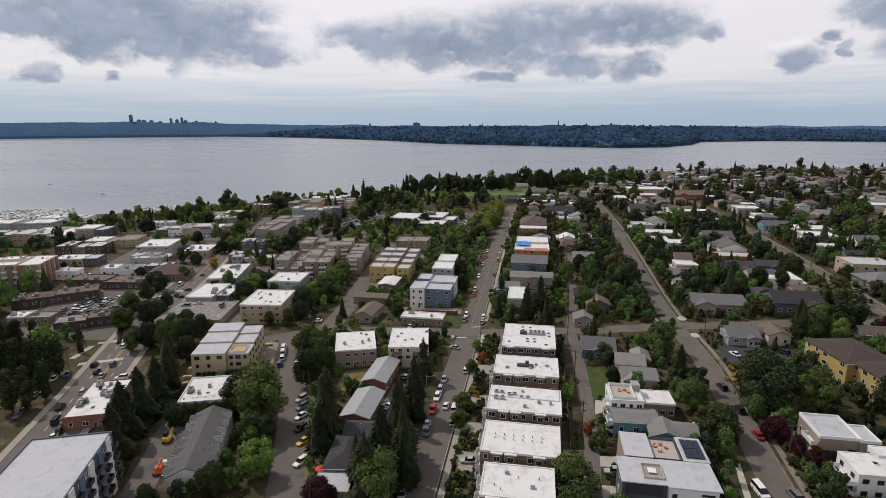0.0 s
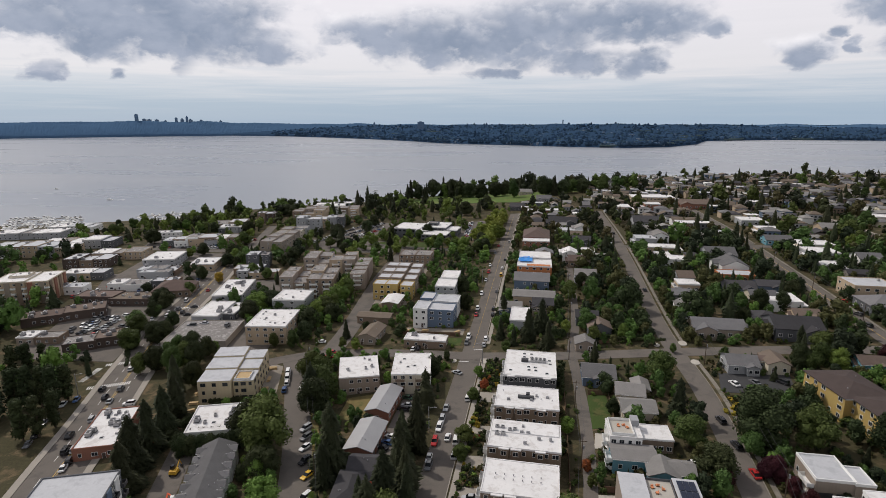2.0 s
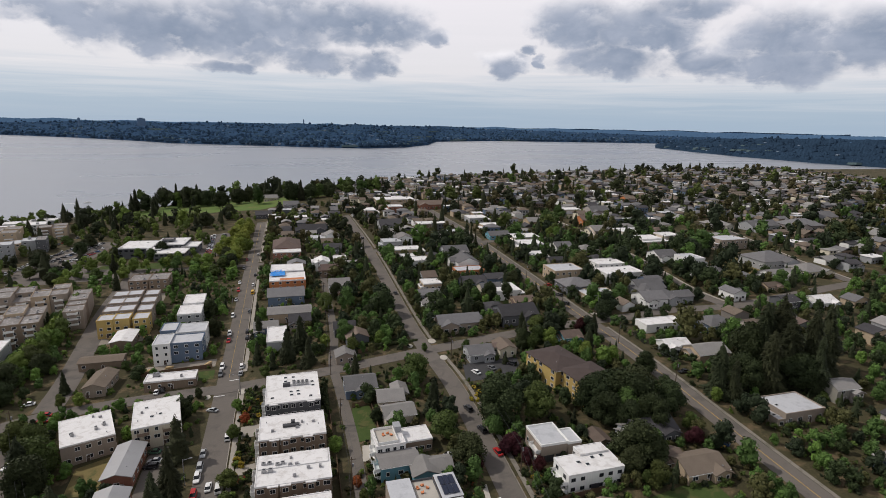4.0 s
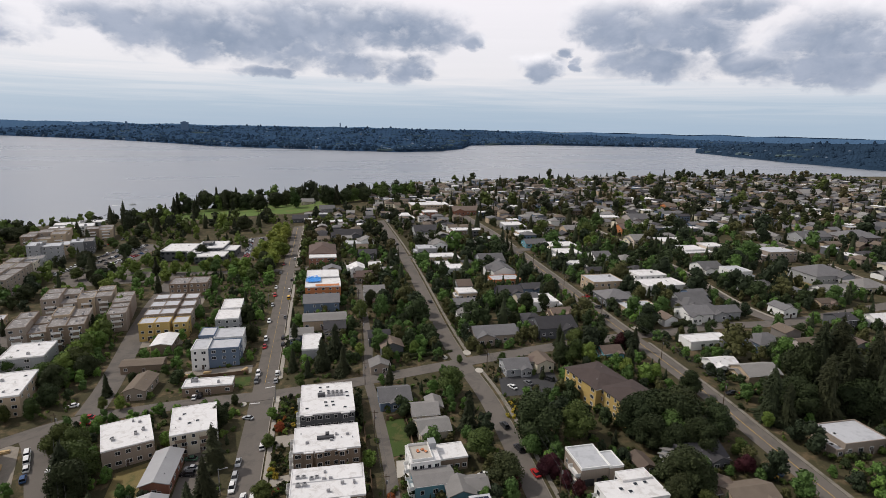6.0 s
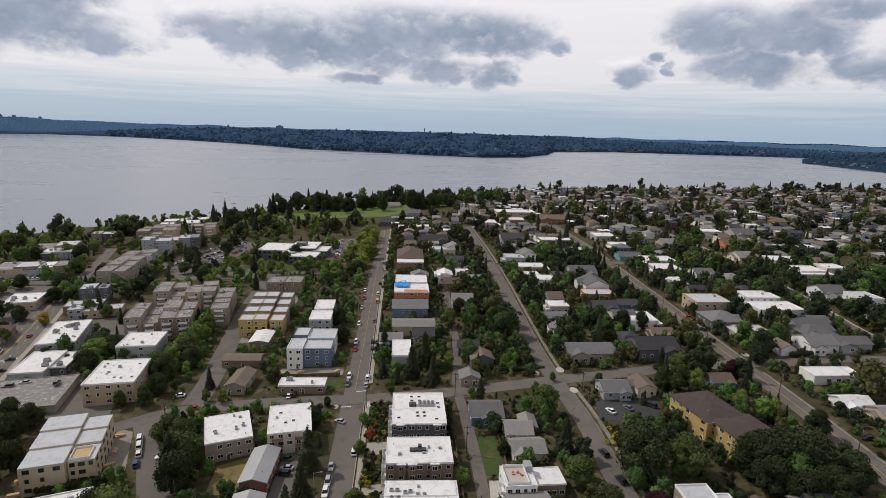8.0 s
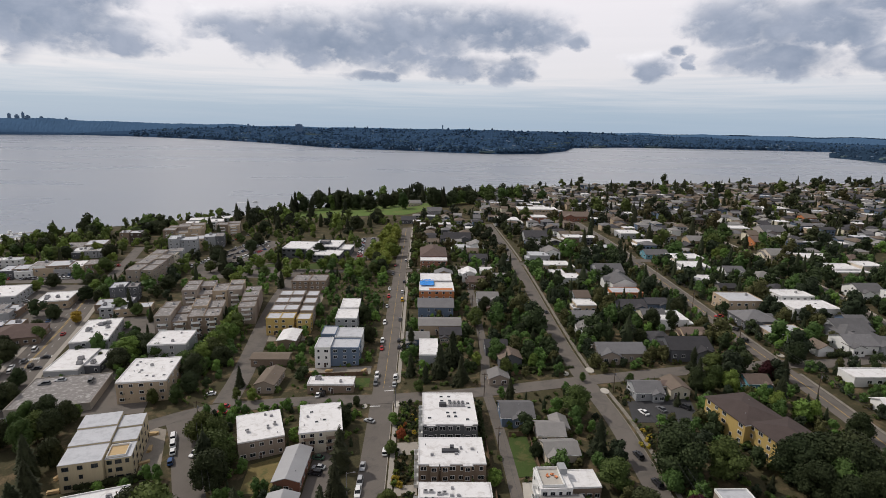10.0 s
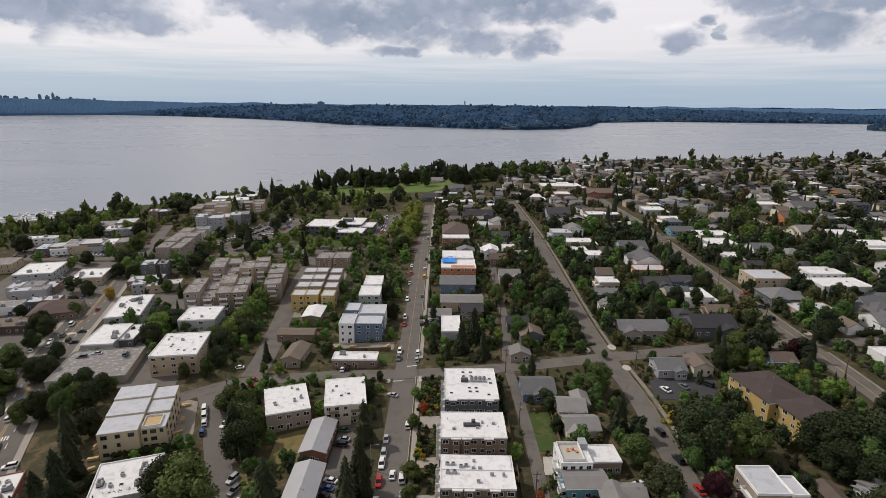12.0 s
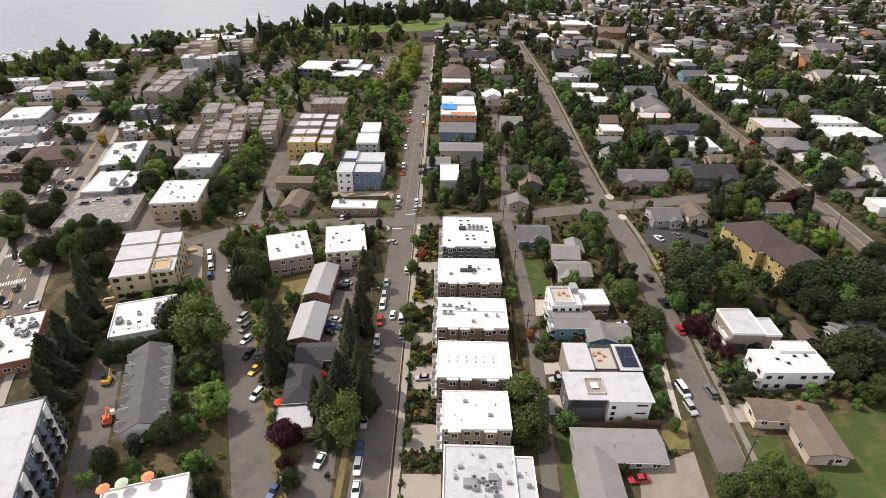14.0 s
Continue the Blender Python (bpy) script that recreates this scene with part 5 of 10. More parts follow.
part("roof_overhang", Geo().box(-9.9, -4.4, 6.95, -0.2, 5.0, 7.2).box(-0.4, -5.2, 7.1, 10.5, 4.9, 7.35), "roof_grey_membrane", _b)
deck(_b, -5.0, -2.6, -0.6, 2.4, 7.22, "concrete", "wall_cream", 0.5)
part("deck_table", Geo().box(-3.8, -1.0, 7.6, -2.0, 0.8, 7.7).box(-3.0, -0.2, 7.25, -2.8, 0.0, 7.6), "trim_white", _b)
for u, z in ((0.9, 0.8), (0.9, 2.6), (0.9, 4.6)):
    put_part("window", window_mesh(1.0, 1.0, 0, "metal_dark"), _b, pose(u + 0.2, -4.8, z))
for z in (3.0, 5.6):
    put_part("window", window_mesh(2.6, 0.5, 1, "metal_dark"), _b, pose(7.8, -4.8, z))
part("garage_door", Geo().box(-8.6, -3.5, 0, -1.2, -3.36, 2.6), "wall_dark_grey", _b)
# no recess is cut: a flat dark panel paints the balcony's shade
part("loggia", Geo().box(-8.8, -3.52, 3.6, -0.9, -3.36, 6.4), "metal_dark", _b, "flat dark panel painting the shade of a recess")
building("house", "low grey L-shaped rambler with a pale gable roof", 30.5, 99.7, -1, [(0, 0, 19.5, 8.5, 2.9, "gx"), (-6, -9, 8.5, 14, 2.9, "gy")], "wall_grey", "pale", seed=28, pitch=0.22)
# right of the second street
_b = building("apartment_building", "yellow apartment building with a dark brown hipped roof", 101.2, 172.6, 10, [(0, 8, 15.5, 19, 8, "hip"), (2.2, -9, 15, 18, 8, "hip")], "wall_yellow", "umber", "apartment building", seed=30, counts={"f": 2, "l": 5}, storeys=3, pitch=0.22)
_b = building("house", "modern taupe house with white roof terraces", 76.0, 137.0, 0, [(-1.6, 0.6, 9, 11, 5.5, "flat"), (4.8, -1.5, 4.4, 7.4, 5.3, "flat")], "wall_taupe", "membrane", seed=31, counts={"l": 3}, rim="trim_white", parapet=0.5)
# closed wall: dark panels paint the shade inside the open garages
for u in (-3.5, 0.5, 4.5):
    part("garage_opening", Geo().box(u - 1.6, -5.02, 0, u + 1.6, -4.86, 2.2), "metal_dark", _b)
for s in range(2):
    balcony(_b, -6.1, -2, 0.4 + 2.6 * s, 5, 1.6, -90)
_b = building("house", "white modern house with a flat roof and balconies", 79.2, 121.2, 1, [(0, 0, 17.4, 8.6, 5.8, "flat"), (3.5, 5, 9, 4, 6.3, "flat")], "wall_white", "white", seed=32, counts={"f": 6, "l": 2}, storeys=2, parapet=0.25, frame="metal_dark", size=(1.3, 1.1))
kit(_b, 2, [(-3, 0.5, 0), (-1, -1, 0), (2, 1.6, 0), (5, 1.8, 0)], 5.9)
part("garage_door", Geo().box(-1.6, -4.42, 0, 1.0, -4.28, 2.1), "metal_dark", _b)
for s in range(2):
    balcony(_b, -8.7, -0.5, 0.3 + 2.5 * s, 7, 2.0, -90)
building("house", "low tan-roofed rambler with an attached garage", 74, 105.0, -4, [(1.5, -3, 8.4, 14.5, 3.0, "gy"), (-6, 2.5, 8, 6, 2.8, "gx")], "wall_cream", "brown", seed=33, pitch=0.25, chimney=(0, 2.5, 5.2))
# across the cross street
building("commercial_building", "low flat-roofed clinic with a white roof", -48.1, 230.8, 0, [(0, 0, 19.2, 7.5, 3.8, "flat")], "wall_brown", "white", "shop", seed=40, clutter=3)
building("apartment_building", "modern blue and white three-storey apartment block", -49.1, 266.0, 0, [(-6.5, -8, 7, 12, 9.5, "flat", "wall_white"), (3.5, -7, 13, 11, 8.8, "flat"), (-6.5, 8, 7, 11, 9.5, "flat"), (3.5, 7, 13, 12, 8.8, "flat", "wall_white")], "wall_blue", "membrane", "apartment building", seed=41, storeys=3)
building("apartment_building", "grey three-storey block with a white flat roof", -50.5, 307.2, 2, [(0, -8, 11.3, 15, 9, "flat"), (0.5, 8, 10.3, 16, 9.7, "flat")], "wall_grey", "white", "apartment building", seed=42, storeys=3)
building("house", "small house with a white shallow roof", -77.7, 282.6, 0, [(0, 0, 9, 15, 4.6, "gy", None, "white")], "wall_brown", "white", seed=43, pitch=0.18)
for _k in range(4):
    building("terrace_house", "row of new townhouses with yellow ground walls and white roofs", -82 - _k * 1.0, 299 + _k * 13.5, 2, [(-7.4, 0, 7.2, 9, 9, "flat"), (0, 0, 7.2, 9, 9.1, "flat"), (8.6, 0, 7, 9.5, 8.6, "flat")], "wall_yellow" if _k == 0 else "wall_taupe", "membrane", "townhouse", "new townhouse rows", seed=44 + _k, storeys=3)
building("apartment_building", "brown apartment block with a gravel flat roof", -84.1, 373.1, 1, [(-6, 0, 11, 15.5, 8.5, "flat"), (5.5, -0.6, 11, 15.5, 8.9, "flat")], "wall_brown", "worn", "apartment building", seed=48, clutter=8)
building("house", "long low brown house with a shingle roof", -81, 259.6, 0, [(0, 0, 17.2, 7.5, 3.6, "gx")], "wall_brown", "brown", seed=49, pitch=0.25)
building("house", "brown gable-roofed house beside the street", -75.5, 236.8, -4, [(0, 0, 8, 15.5, 4, "gy")], "wall_taupe", "brown", seed=50, pitch=0.4)
building("apartment_building", "pale grey block with a white flat roof", -132.2, 272.6, 6, [(0, 0, 17.5, 18, 9, "flat")], "wall_grey", "white", "apartment building", seed=51, storeys=3, clutter=4)
building("apartment_building", "tan apartment building with a cluttered white roof", -126.0, 236.7, 8, [(0, 0, 19.3, 23.5, 9, "flat")], "wall_tan", "white", "apartment building", seed=52, storeys=3, clutter=16)
building("commercial_building", "shop with a bright white flat roof", -169.1, 258.9, 8, [(-3, 0, 14, 24, 5, "flat"), (7, 3, 7, 18, 4.3, "flat", "wall_dark_grey")], "wall_grey", "white", "shop", seed=53, clutter=4)
building("parking_deck", "concrete parking deck with cars on its roof", -159.9, 230.5, 12, [(0, 0, 30, 28, 3.6, "flat")], "concrete", "worn", "car park", seed=54, counts={}, seams=False)
building("commercial_building", "long shop building with a white flat roof", -180.7, 294.0, 15, [(0, 0, 17, 33, 6, "flat")], "wall_grey", "white", "shop", seed=55, clutter=12)
building("commercial_building", "grey shop with a white flat roof", -277.8, 361.8, 15, [(0, 0, 22.7, 26, 6, "flat")], "wall_grey", "white", "shop", seed=56, clutter=5)
building("commercial_building", "small white-roofed shop beside a car park", -239.2, 354.2, 14, [(0, 0, 17.5, 20, 5, "flat")], "wall_tan", "white", "shop", seed=57, clutter=4)


def condominium(x, y, rot, nx, ny, bay, deep, h, seed, storeys=4):
    """Stepped bays under worn flat roofs, with balconies on the fronts."""
    rng = random.Random(seed)
    wings = []
    for i in range(nx):
        for j in range(ny):
            wings.append(((i - (nx - 1) / 2) * bay, (j - (ny - 1) / 2) * deep + rng.uniform(-0.8, 0.8), bay - 0.1, deep + 1.5, h + rng.choice((-2.6, -0.5, 0, 0.5, 0.9)), "flat", rng.choice(("wall_taupe", "wall_brown", "wall_tan"))))
    top = building("apartment_building", "brown and taupe stepped condominium with worn grey roofs", x, y, rot, wings, "wall_taupe", "worn", "apartment building", "condominium blocks", seed=seed, storeys=storeys, clutter=nx * ny * 2, counts={"f": 2})
    for i in range(nx):
        for s in range(1, storeys):
            balcony(top, (i - (nx - 1) / 2) * bay, -ny * deep / 2 - 1.2, 0.3 + s * 2.9, bay * 0.5, 1.4, 0)
    return top


condominium(-139, 349, 12, 4, 2, 8.5, 11, 12.5, 60)
condominium(-136, 306, 12, 4, 2, 8.0, 13, 12.5, 61)
condominium(-112, 332, 10, 1, 4, 9.0, 10, 10.5, 62)
building("apartment_building", "long four-storey condominium with white balconies", -207.7, 417.0, 6, [(-4, -22, 9, 16, 13, "flat"), (4, -21, 9, 16, 12.4, "flat"), (-4, -7, 9, 13, 13.6, "flat"), (4, -6, 9, 14, 12.4, "flat"), (-4, 8, 9, 15, 13, "flat", "wall_cream"), (4, 9, 9, 14, 13, "flat"), (-4, 23, 9, 14, 13.6, "flat"), (4, 23, 9, 14, 12, "flat", "wall_cream")], "wall_taupe", "worn", "apartment building", seed=66, storeys=4, clutter=10)
condominium(-243, 556, 14, 3, 3, 11, 13, 13.5, 63)
condominium(-212, 590, 14, 2, 2, 11, 13, 11.0, 64)
building("commercial_building", "long white-roofed building near the shore", -258, 664, 14, [(-12, 0, 22, 16, 6, "flat"), (11, 2, 24, 14, 7, "flat")], "wall_grey", "white", "shop", "town buildings", seed=230, clutter=6)
building("commercial_building", "low building with worn pale roofs near the shore", -308, 503, 16, [(-8, 0, 16, 22, 6, "flat"), (8, 3, 16, 20, 7, "flat", None, "membrane")], "wall_taupe", "worn", "shop", "town buildings", seed=231, clutter=10)
building("office_building", "dark glazed office building with white stepped roofs", -102, 478, -4, [(-13, 4, 24, 28, 7.5, "flat"), (11, 8, 22, 26, 8.8, "flat"), (16, -16, 22, 18, 6.2, "flat"), (2, -8, 10, 14, 7.2, "flat"), (26, 4, 12, 18, 6.8, "flat"), (8, 8, 8, 8, 11, "flat", None, "worn")], "wall_dark_grey", "white", "office", seed=67, clutter=14, size=(2.4, 1.6), frame="metal_dark")
_b = building("apartment_building", "unfinished building with orange sheathing and a white roof deck", -0.9, 346.2, 0, [(0, -8, 21, 18, 8.6, "flat", "wall_orange"), (0, 10, 20, 17, 9.5, "flat")], "wall_dark_grey", "white", "apartment building", seed=68, storeys=3)
part("roof_sheathing", Geo().box(-4.5, -16.6, 8.7, 9.6, -12.6, 9.1), "wall_orange", _b)
building("house", "dark blue gabled townhouse with white window frames", -2, 313.7, 0, [(0, 0, 19.6, 16, 7, "gx")], "wall_blue", "grey", seed=69, pitch=0.35, size=(1.2, 1.4))
building("house", "grey-roofed low apartment house", -0.4, 289, 0, [(0, 0, 22, 12, 5, "gx")], "wall_tan", "pale", seed=70, pitch=0.22)
building("house", "house with a bright white flat roof", -6.6, 255.1, 0, [(0, 0, 8.8, 19, 6, "flat")], "wall_grey", "white", seed=71)
building("apartment_building", "brick-red shingled apartment building with a white front roof", -0.7, 433, 0, [(0, 4, 20, 30, 7, "hip", None, "brown"), (0, -17, 20, 10, 6, "flat")], "wall_brick", "white", "apartment building", seed=72)
_b = building("apartment_building", "large tan and brick apartment building with a pale roof", -305, 272.8, 22, [(-6, 0, 18, 22, 14, "flat"), (9, 2, 12, 24, 13.4, "flat"), (-4, 3, 10, 9, 15.2, "flat", "wall_cream")], "wall_tan", "white", "apartment building", seed=73, storeys=4, clutter=10, rim="wall_cream")
for _k in range(5):
    part("facade_panel", Geo().box(-13.6 + 6.0 * _k, -11.45 + (1.6 if _k > 3 else 0), -2, -10.8 + 6.0 * _k, -10.9, 13.6), ("wall_brick", "wall_taupe", "wall_brown")[_k % 3], _b, "red-brown clad facade bay")
    for s in range(3):
        balcony(_b, -9.2 + 6.0 * _k, -11.0, 3.2 + 3.2 * s, 2.4, 1.2, 0, "trim_white")
for _k in range(4):
    part("facade_panel", Geo().box(14.9, -8.6 + 6.0 * _k, -2, 15.5, -5.6 + 6.0 * _k, 13.2), ("wall_brown", "wall_brick")[_k % 2], _b, "red-brown clad facade bay")

# ---- houses of the hillside and the town ----
building("house", "taupe house with a grey shingle gable roof among gardens", 78.2, 242.2, 0, [(0, 0, 20.9, 12.5, 4.4, "gx"), (-5.7, -5.2, 8.4, 6.2, 4.1, "gy"), (9.4, 1.2, 6.3, 7.5, 3.1, "gx")], "wall_taupe", "grey", "house", "hillside houses", seed=101)
building("house", "dark grey house with a dark shingle gable roof among gardens", 108.4, 241.9, 0, [(0, 0, 18.5, 15.4, 5.3, "gx"), (5.0, -6.5, 7.4, 7.7, 4.9, "gy"), (-8.3, 1.5, 5.5, 9.2, 3.7, "gx")], "wall_dark_grey", "dark", "house", "hillside houses", seed=102)
building("house", "dark grey house with a dark shingle hipped roof among gardens", 101.4, 253.8, 0, [(0, 0, 10.2, 12.2, 4.0, "hip"), (-2.8, -5.1, 4.1, 6.1, 3.7, "gy")], "wall_dark_grey", "dark", "house", "hillside houses", seed=103)
building("house", "white house with a white flat roof among gardens", 116.5, 277.2, 0, [(0, 0, 15.4, 14.7, 4.8, "flat"), (7.7, -2.2, 5.4, 10.3, 2.9, "flat")], "wall_white", "white", "house", "hillside houses", seed=104, clutter=2)
building("house", "cream house with a grey shingle gable roof among gardens", 110.1, 282.7, 0, [(0, 0, 11.8, 11.2, 4.4, "gx"), (-3.2, -4.7, 4.7, 5.6, 4.1, "gy"), (5.3, 1.1, 3.5, 6.7, 3.1, "gx")], "wall_cream", "grey", "house", "hillside houses", seed=105)
building("house", "tan house with a brown shingle gable roof among gardens", 120.4, 259.8, 0, [(0, 0, 10.7, 8.9, 3.5, "gx"), (2.9, -3.7, 4.3, 4.5, 3.3, "gy"), (-4.8, 0.9, 3.2, 5.4, 2.4, "gx")], "wall_tan", "brown", "house", "hillside houses", seed=106)
building("house", "tan house with a white flat roof among gardens", 80.7, 303.0, 0, [(0, 0, 11.0, 10.5, 4.4, "flat"), (-5.5, -1.6, 3.8, 7.3, 2.6, "flat")], "wall_tan", "white", "house", "hillside houses", seed=107, clutter=2)
building("house", "grey house with a grey shingle gable roof among gardens", 75.0, 286.4, 0, [(0, 0, 11.5, 9.6, 4.0, "gx"), (3.1, -4.0, 4.6, 4.8, 3.7, "gy")], "wall_grey", "grey", "house", "hillside houses", seed=108)
building("house", "white house with a pale shingle gable roof among gardens", 72.4, 268.8, 0, [(0, 0, 7.4, 9.7, 4.4, "gy"), (-3.3, 1.5, 3.7, 4.4, 4.0, "gx")], "wall_white", "pale", "house", "hillside houses", seed=109)
building("house", "orange house with a pale grey flat roof among gardens", 110.8, 322.9, 0, [(0, 0, 18.5, 11.0, 3.5, "flat"), (-9.3, -1.7, 6.5, 7.7, 2.1, "flat")], "wall_orange", "membrane", "house", "hillside houses", seed=110, clutter=2)
building("house", "white house with a grey shingle gable roof among gardens", 113.8, 339.3, 0, [(0, 0, 14.4, 17.1, 4.8, "gy"), (-6.5, 2.6, 7.2, 7.7, 4.3, "gx")], "wall_white", "grey", "house", "hillside houses", seed=111)
building("house", "grey house with a grey shingle gable roof among gardens", 114.4, 366.3, 0, [(0, 0, 17.3, 16.5, 4.4, "gx"), (4.7, -6.9, 6.9, 8.3, 4.1, "gy")], "wall_grey", "grey", "house", "hillside houses", seed=112)
building("house", "blue house with a dark shingle gable roof among gardens", 104.4, 299.5, 0, [(0, 0, 16.2, 11.5, 4.0, "gx"), (4.4, -4.9, 6.5, 5.8, 3.7, "gy")], "wall_blue", "dark", "house", "hillside houses", seed=113)
building("house", "blue house with a dark shingle gable roof among gardens", 119.2, 300.1, 0, [(0, 0, 11.4, 9.5, 4.4, "gx"), (3.1, -4.0, 4.5, 4.7, 4.1, "gy"), (-5.1, 0.9, 3.4, 5.7, 3.1, "gx")], "wall_blue", "dark", "house", "hillside houses", seed=114)
building("house", "white house with a white flat roof among gardens", 84.0, 351.7, 0, [(0, 0, 14.5, 12.0, 4.8, "flat"), (7.2, -1.8, 5.1, 8.4, 2.9, "flat")], "wall_white", "white", "house", "hillside houses", seed=115, clutter=2)
building("house", "tan house with a white flat roof among gardens", 83.5, 385.7, 0, [(0, 0, 19.8, 11.8, 4.0, "flat"), (9.9, -1.8, 6.9, 8.3, 2.4, "flat")], "wall_tan", "white", "house", "hillside houses", seed=116, clutter=2)
building("house", "grey house with a pale grey flat roof among gardens", 76.8, 409.0, 0, [(0, 0, 14.4, 13.7, 5.3, "flat"), (-7.2, -2.1, 5.0, 9.6, 3.2, "flat")], "wall_grey", "membrane", "house", "hillside houses", seed=117, clutter=2)
building("house", "white house with a pale shingle gable roof among gardens", 88.3, 417.1, 0, [(0, 0, 11.0, 14.5, 5.7, "gy"), (-5.0, 2.2, 5.5, 6.5, 5.1, "gx")], "wall_white", "pale", "house", "hillside houses", seed=118)
building("house", "brown house with a white flat roof among gardens", 120.0, 473.3, 0, [(0, 0, 15.2, 12.6, 4.4, "flat"), (-7.6, -1.9, 5.3, 8.8, 2.6, "flat")], "wall_brown", "white", "house", "hillside houses", seed=119, clutter=2)
building("house", "grey house with a dark shingle gable roof among gardens", 89.7, 486.9, 0, [(0, 0, 19.6, 18.7, 4.4, "gx"), (-5.3, -7.8, 7.8, 9.3, 4.1, "gy")], "wall_grey", "dark", "house", "hillside houses", seed=120)
building("house", "tan house with a white flat roof among gardens", 122.3, 634.8, 0, [(0, 0, 44.4, 22.0, 7.0, "flat"), (22.2, -3.3, 15.6, 15.4, 4.2, "flat")], "wall_tan", "white", "house", "hillside houses", seed=121, clutter=2)
building("house", "brick house with a white flat roof among gardens", 112.3, 577.9, 0, [(0, 0, 15.2, 14.5, 7.0, "flat"), (-7.6, -2.2, 5.3, 10.1, 4.2, "flat")], "wall_brick", "white", "house", "hillside houses", seed=122, clutter=2)
building("house", "brick house with a brown shingle gable roof among gardens", 153.4, 587.2, 0, [(0, 0, 29.3, 17.4, 5.3, "gx"), (-7.9, -7.3, 11.7, 8.7, 4.9, "gy"), (13.2, 1.7, 8.8, 10.4, 3.7, "gx")], "wall_brick", "brown", "house", "hillside houses", seed=123)
building("house", "grey house with a white flat roof among gardens", 78.1, 574.0, 0, [(0, 0, 23.9, 19.9, 6.2, "flat"), (11.9, -3.0, 8.4, 13.9, 3.7, "flat")], "wall_grey", "white", "house", "hillside houses", seed=124, clutter=2)
building("house", "tan house with a pale grey flat roof among gardens", 163.1, 294.9, 0, [(0, 0, 19.6, 16.3, 7.0, "flat"), (9.8, -2.4, 6.8, 11.4, 4.2, "flat")], "wall_tan", "membrane", "house", "hillside houses", seed=125, clutter=2)
building("house", "white house with a white flat roof among gardens", 197.7, 302.4, 0, [(0, 0, 19.1, 13.6, 5.7, "flat"), (-9.5, -2.0, 6.7, 9.5, 3.4, "flat")], "wall_white", "white", "house", "hillside houses", seed=126, clutter=2)
building("house", "white house with a white flat roof among gardens", 195.4, 284.5, 0, [(0, 0, 25.6, 15.2, 5.3, "flat"), (12.8, -2.3, 9.0, 10.7, 3.2, "flat")], "wall_white", "white", "house", "hillside houses", seed=127, clutter=2)
building("house", "dark grey house with a grey shingle hipped roof among gardens", 158.8, 273.2, 0, [(0, 0, 16.8, 16.0, 4.4, "hip"), (-4.5, -6.7, 6.7, 8.0, 4.1, "gy"), (7.6, 1.6, 5.0, 9.6, 3.1, "gx")], "wall_dark_grey", "grey", "house", "hillside houses", seed=128)
building("house", "tan house with a pale grey flat roof among gardens", 163.5, 257.3, 0, [(0, 0, 19.0, 11.3, 3.5, "flat"), (9.5, -1.7, 6.7, 7.9, 2.1, "flat")], "wall_tan", "membrane", "house", "hillside houses", seed=129, clutter=2)
building("house", "grey house with a white flat roof among gardens", 172.6, 366.2, 0, [(0, 0, 16.9, 16.1, 5.3, "flat"), (-8.5, -2.4, 5.9, 11.3, 3.2, "flat")], "wall_grey", "white", "house", "hillside houses", seed=130, clutter=2)
building("house", "cream house with a white flat roof among gardens", 179.1, 390.7, 0, [(0, 0, 21.7, 15.5, 4.4, "flat"), (-10.8, -2.3, 7.6, 10.8, 2.6, "flat")], "wall_cream", "white", "house", "hillside houses", seed=131, clutter=2)
building("house", "grey house with a white flat roof among gardens", 165.8, 339.0, 0, [(0, 0, 11.9, 11.3, 4.4, "flat"), (5.9, -1.7, 4.2, 7.9, 2.6, "flat")], "wall_grey", "white", "house", "hillside houses", seed=132, clutter=2)
building("house", "white house with a grey shingle gable roof among gardens", 192.8, 354.5, 0, [(0, 0, 12.7, 12.1, 4.4, "gx"), (3.4, -5.1, 5.1, 6.0, 4.1, "gy")], "wall_white", "grey", "house", "hillside houses", seed=133)
building("house", "cream house with a pale shingle hipped roof among gardens", 206.9, 343.6, 0, [(0, 0, 14.0, 13.4, 3.5, "hip"), (3.8, -5.6, 5.6, 6.7, 3.3, "gy"), (-6.3, 1.3, 4.2, 8.0, 2.4, "gx")], "wall_cream", "pale", "house", "hillside houses", seed=134)
building("house", "teal house with a grey shingle gable roof among gardens", 163.6, 406.8, 0, [(0, 0, 16.7, 12.0, 3.5, "gx"), (4.5, -5.0, 6.7, 6.0, 3.3, "gy")], "wall_teal", "grey", "house", "hillside houses", seed=135)
building("house", "tan house with a white flat roof among gardens", 173.2, 441.6, 0, [(0, 0, 20.5, 14.7, 4.4, "flat"), (-10.3, -2.2, 7.2, 10.3, 2.6, "flat")], "wall_tan", "white", "house", "hillside houses", seed=136, clutter=2)
building("house", "grey house with a white flat roof among gardens", 172.8, 485.8, 0, [(0, 0, 17.8, 17.0, 4.4, "flat"), (8.9, -2.5, 6.2, 11.9, 2.6, "flat")], "wall_grey", "white", "house", "hillside houses", seed=137, clutter=2)
building("house", "tan house with a pale shingle gable roof among gardens", 214.0, 446.8, 0, [(0, 0, 14.6, 13.9, 4.4, "gx"), (3.9, -5.8, 5.8, 6.9, 4.1, "gy")], "wall_tan", "pale", "house", "hillside houses", seed=138)
building("house", "orange house with a brown shingle gable roof among gardens", 262.6, 438.5, 0, [(0, 0, 15.1, 14.4, 4.4, "gx"), (4.1, -6.0, 6.0, 7.2, 4.1, "gy")], "wall_orange", "brown", "house", "hillside houses", seed=139)
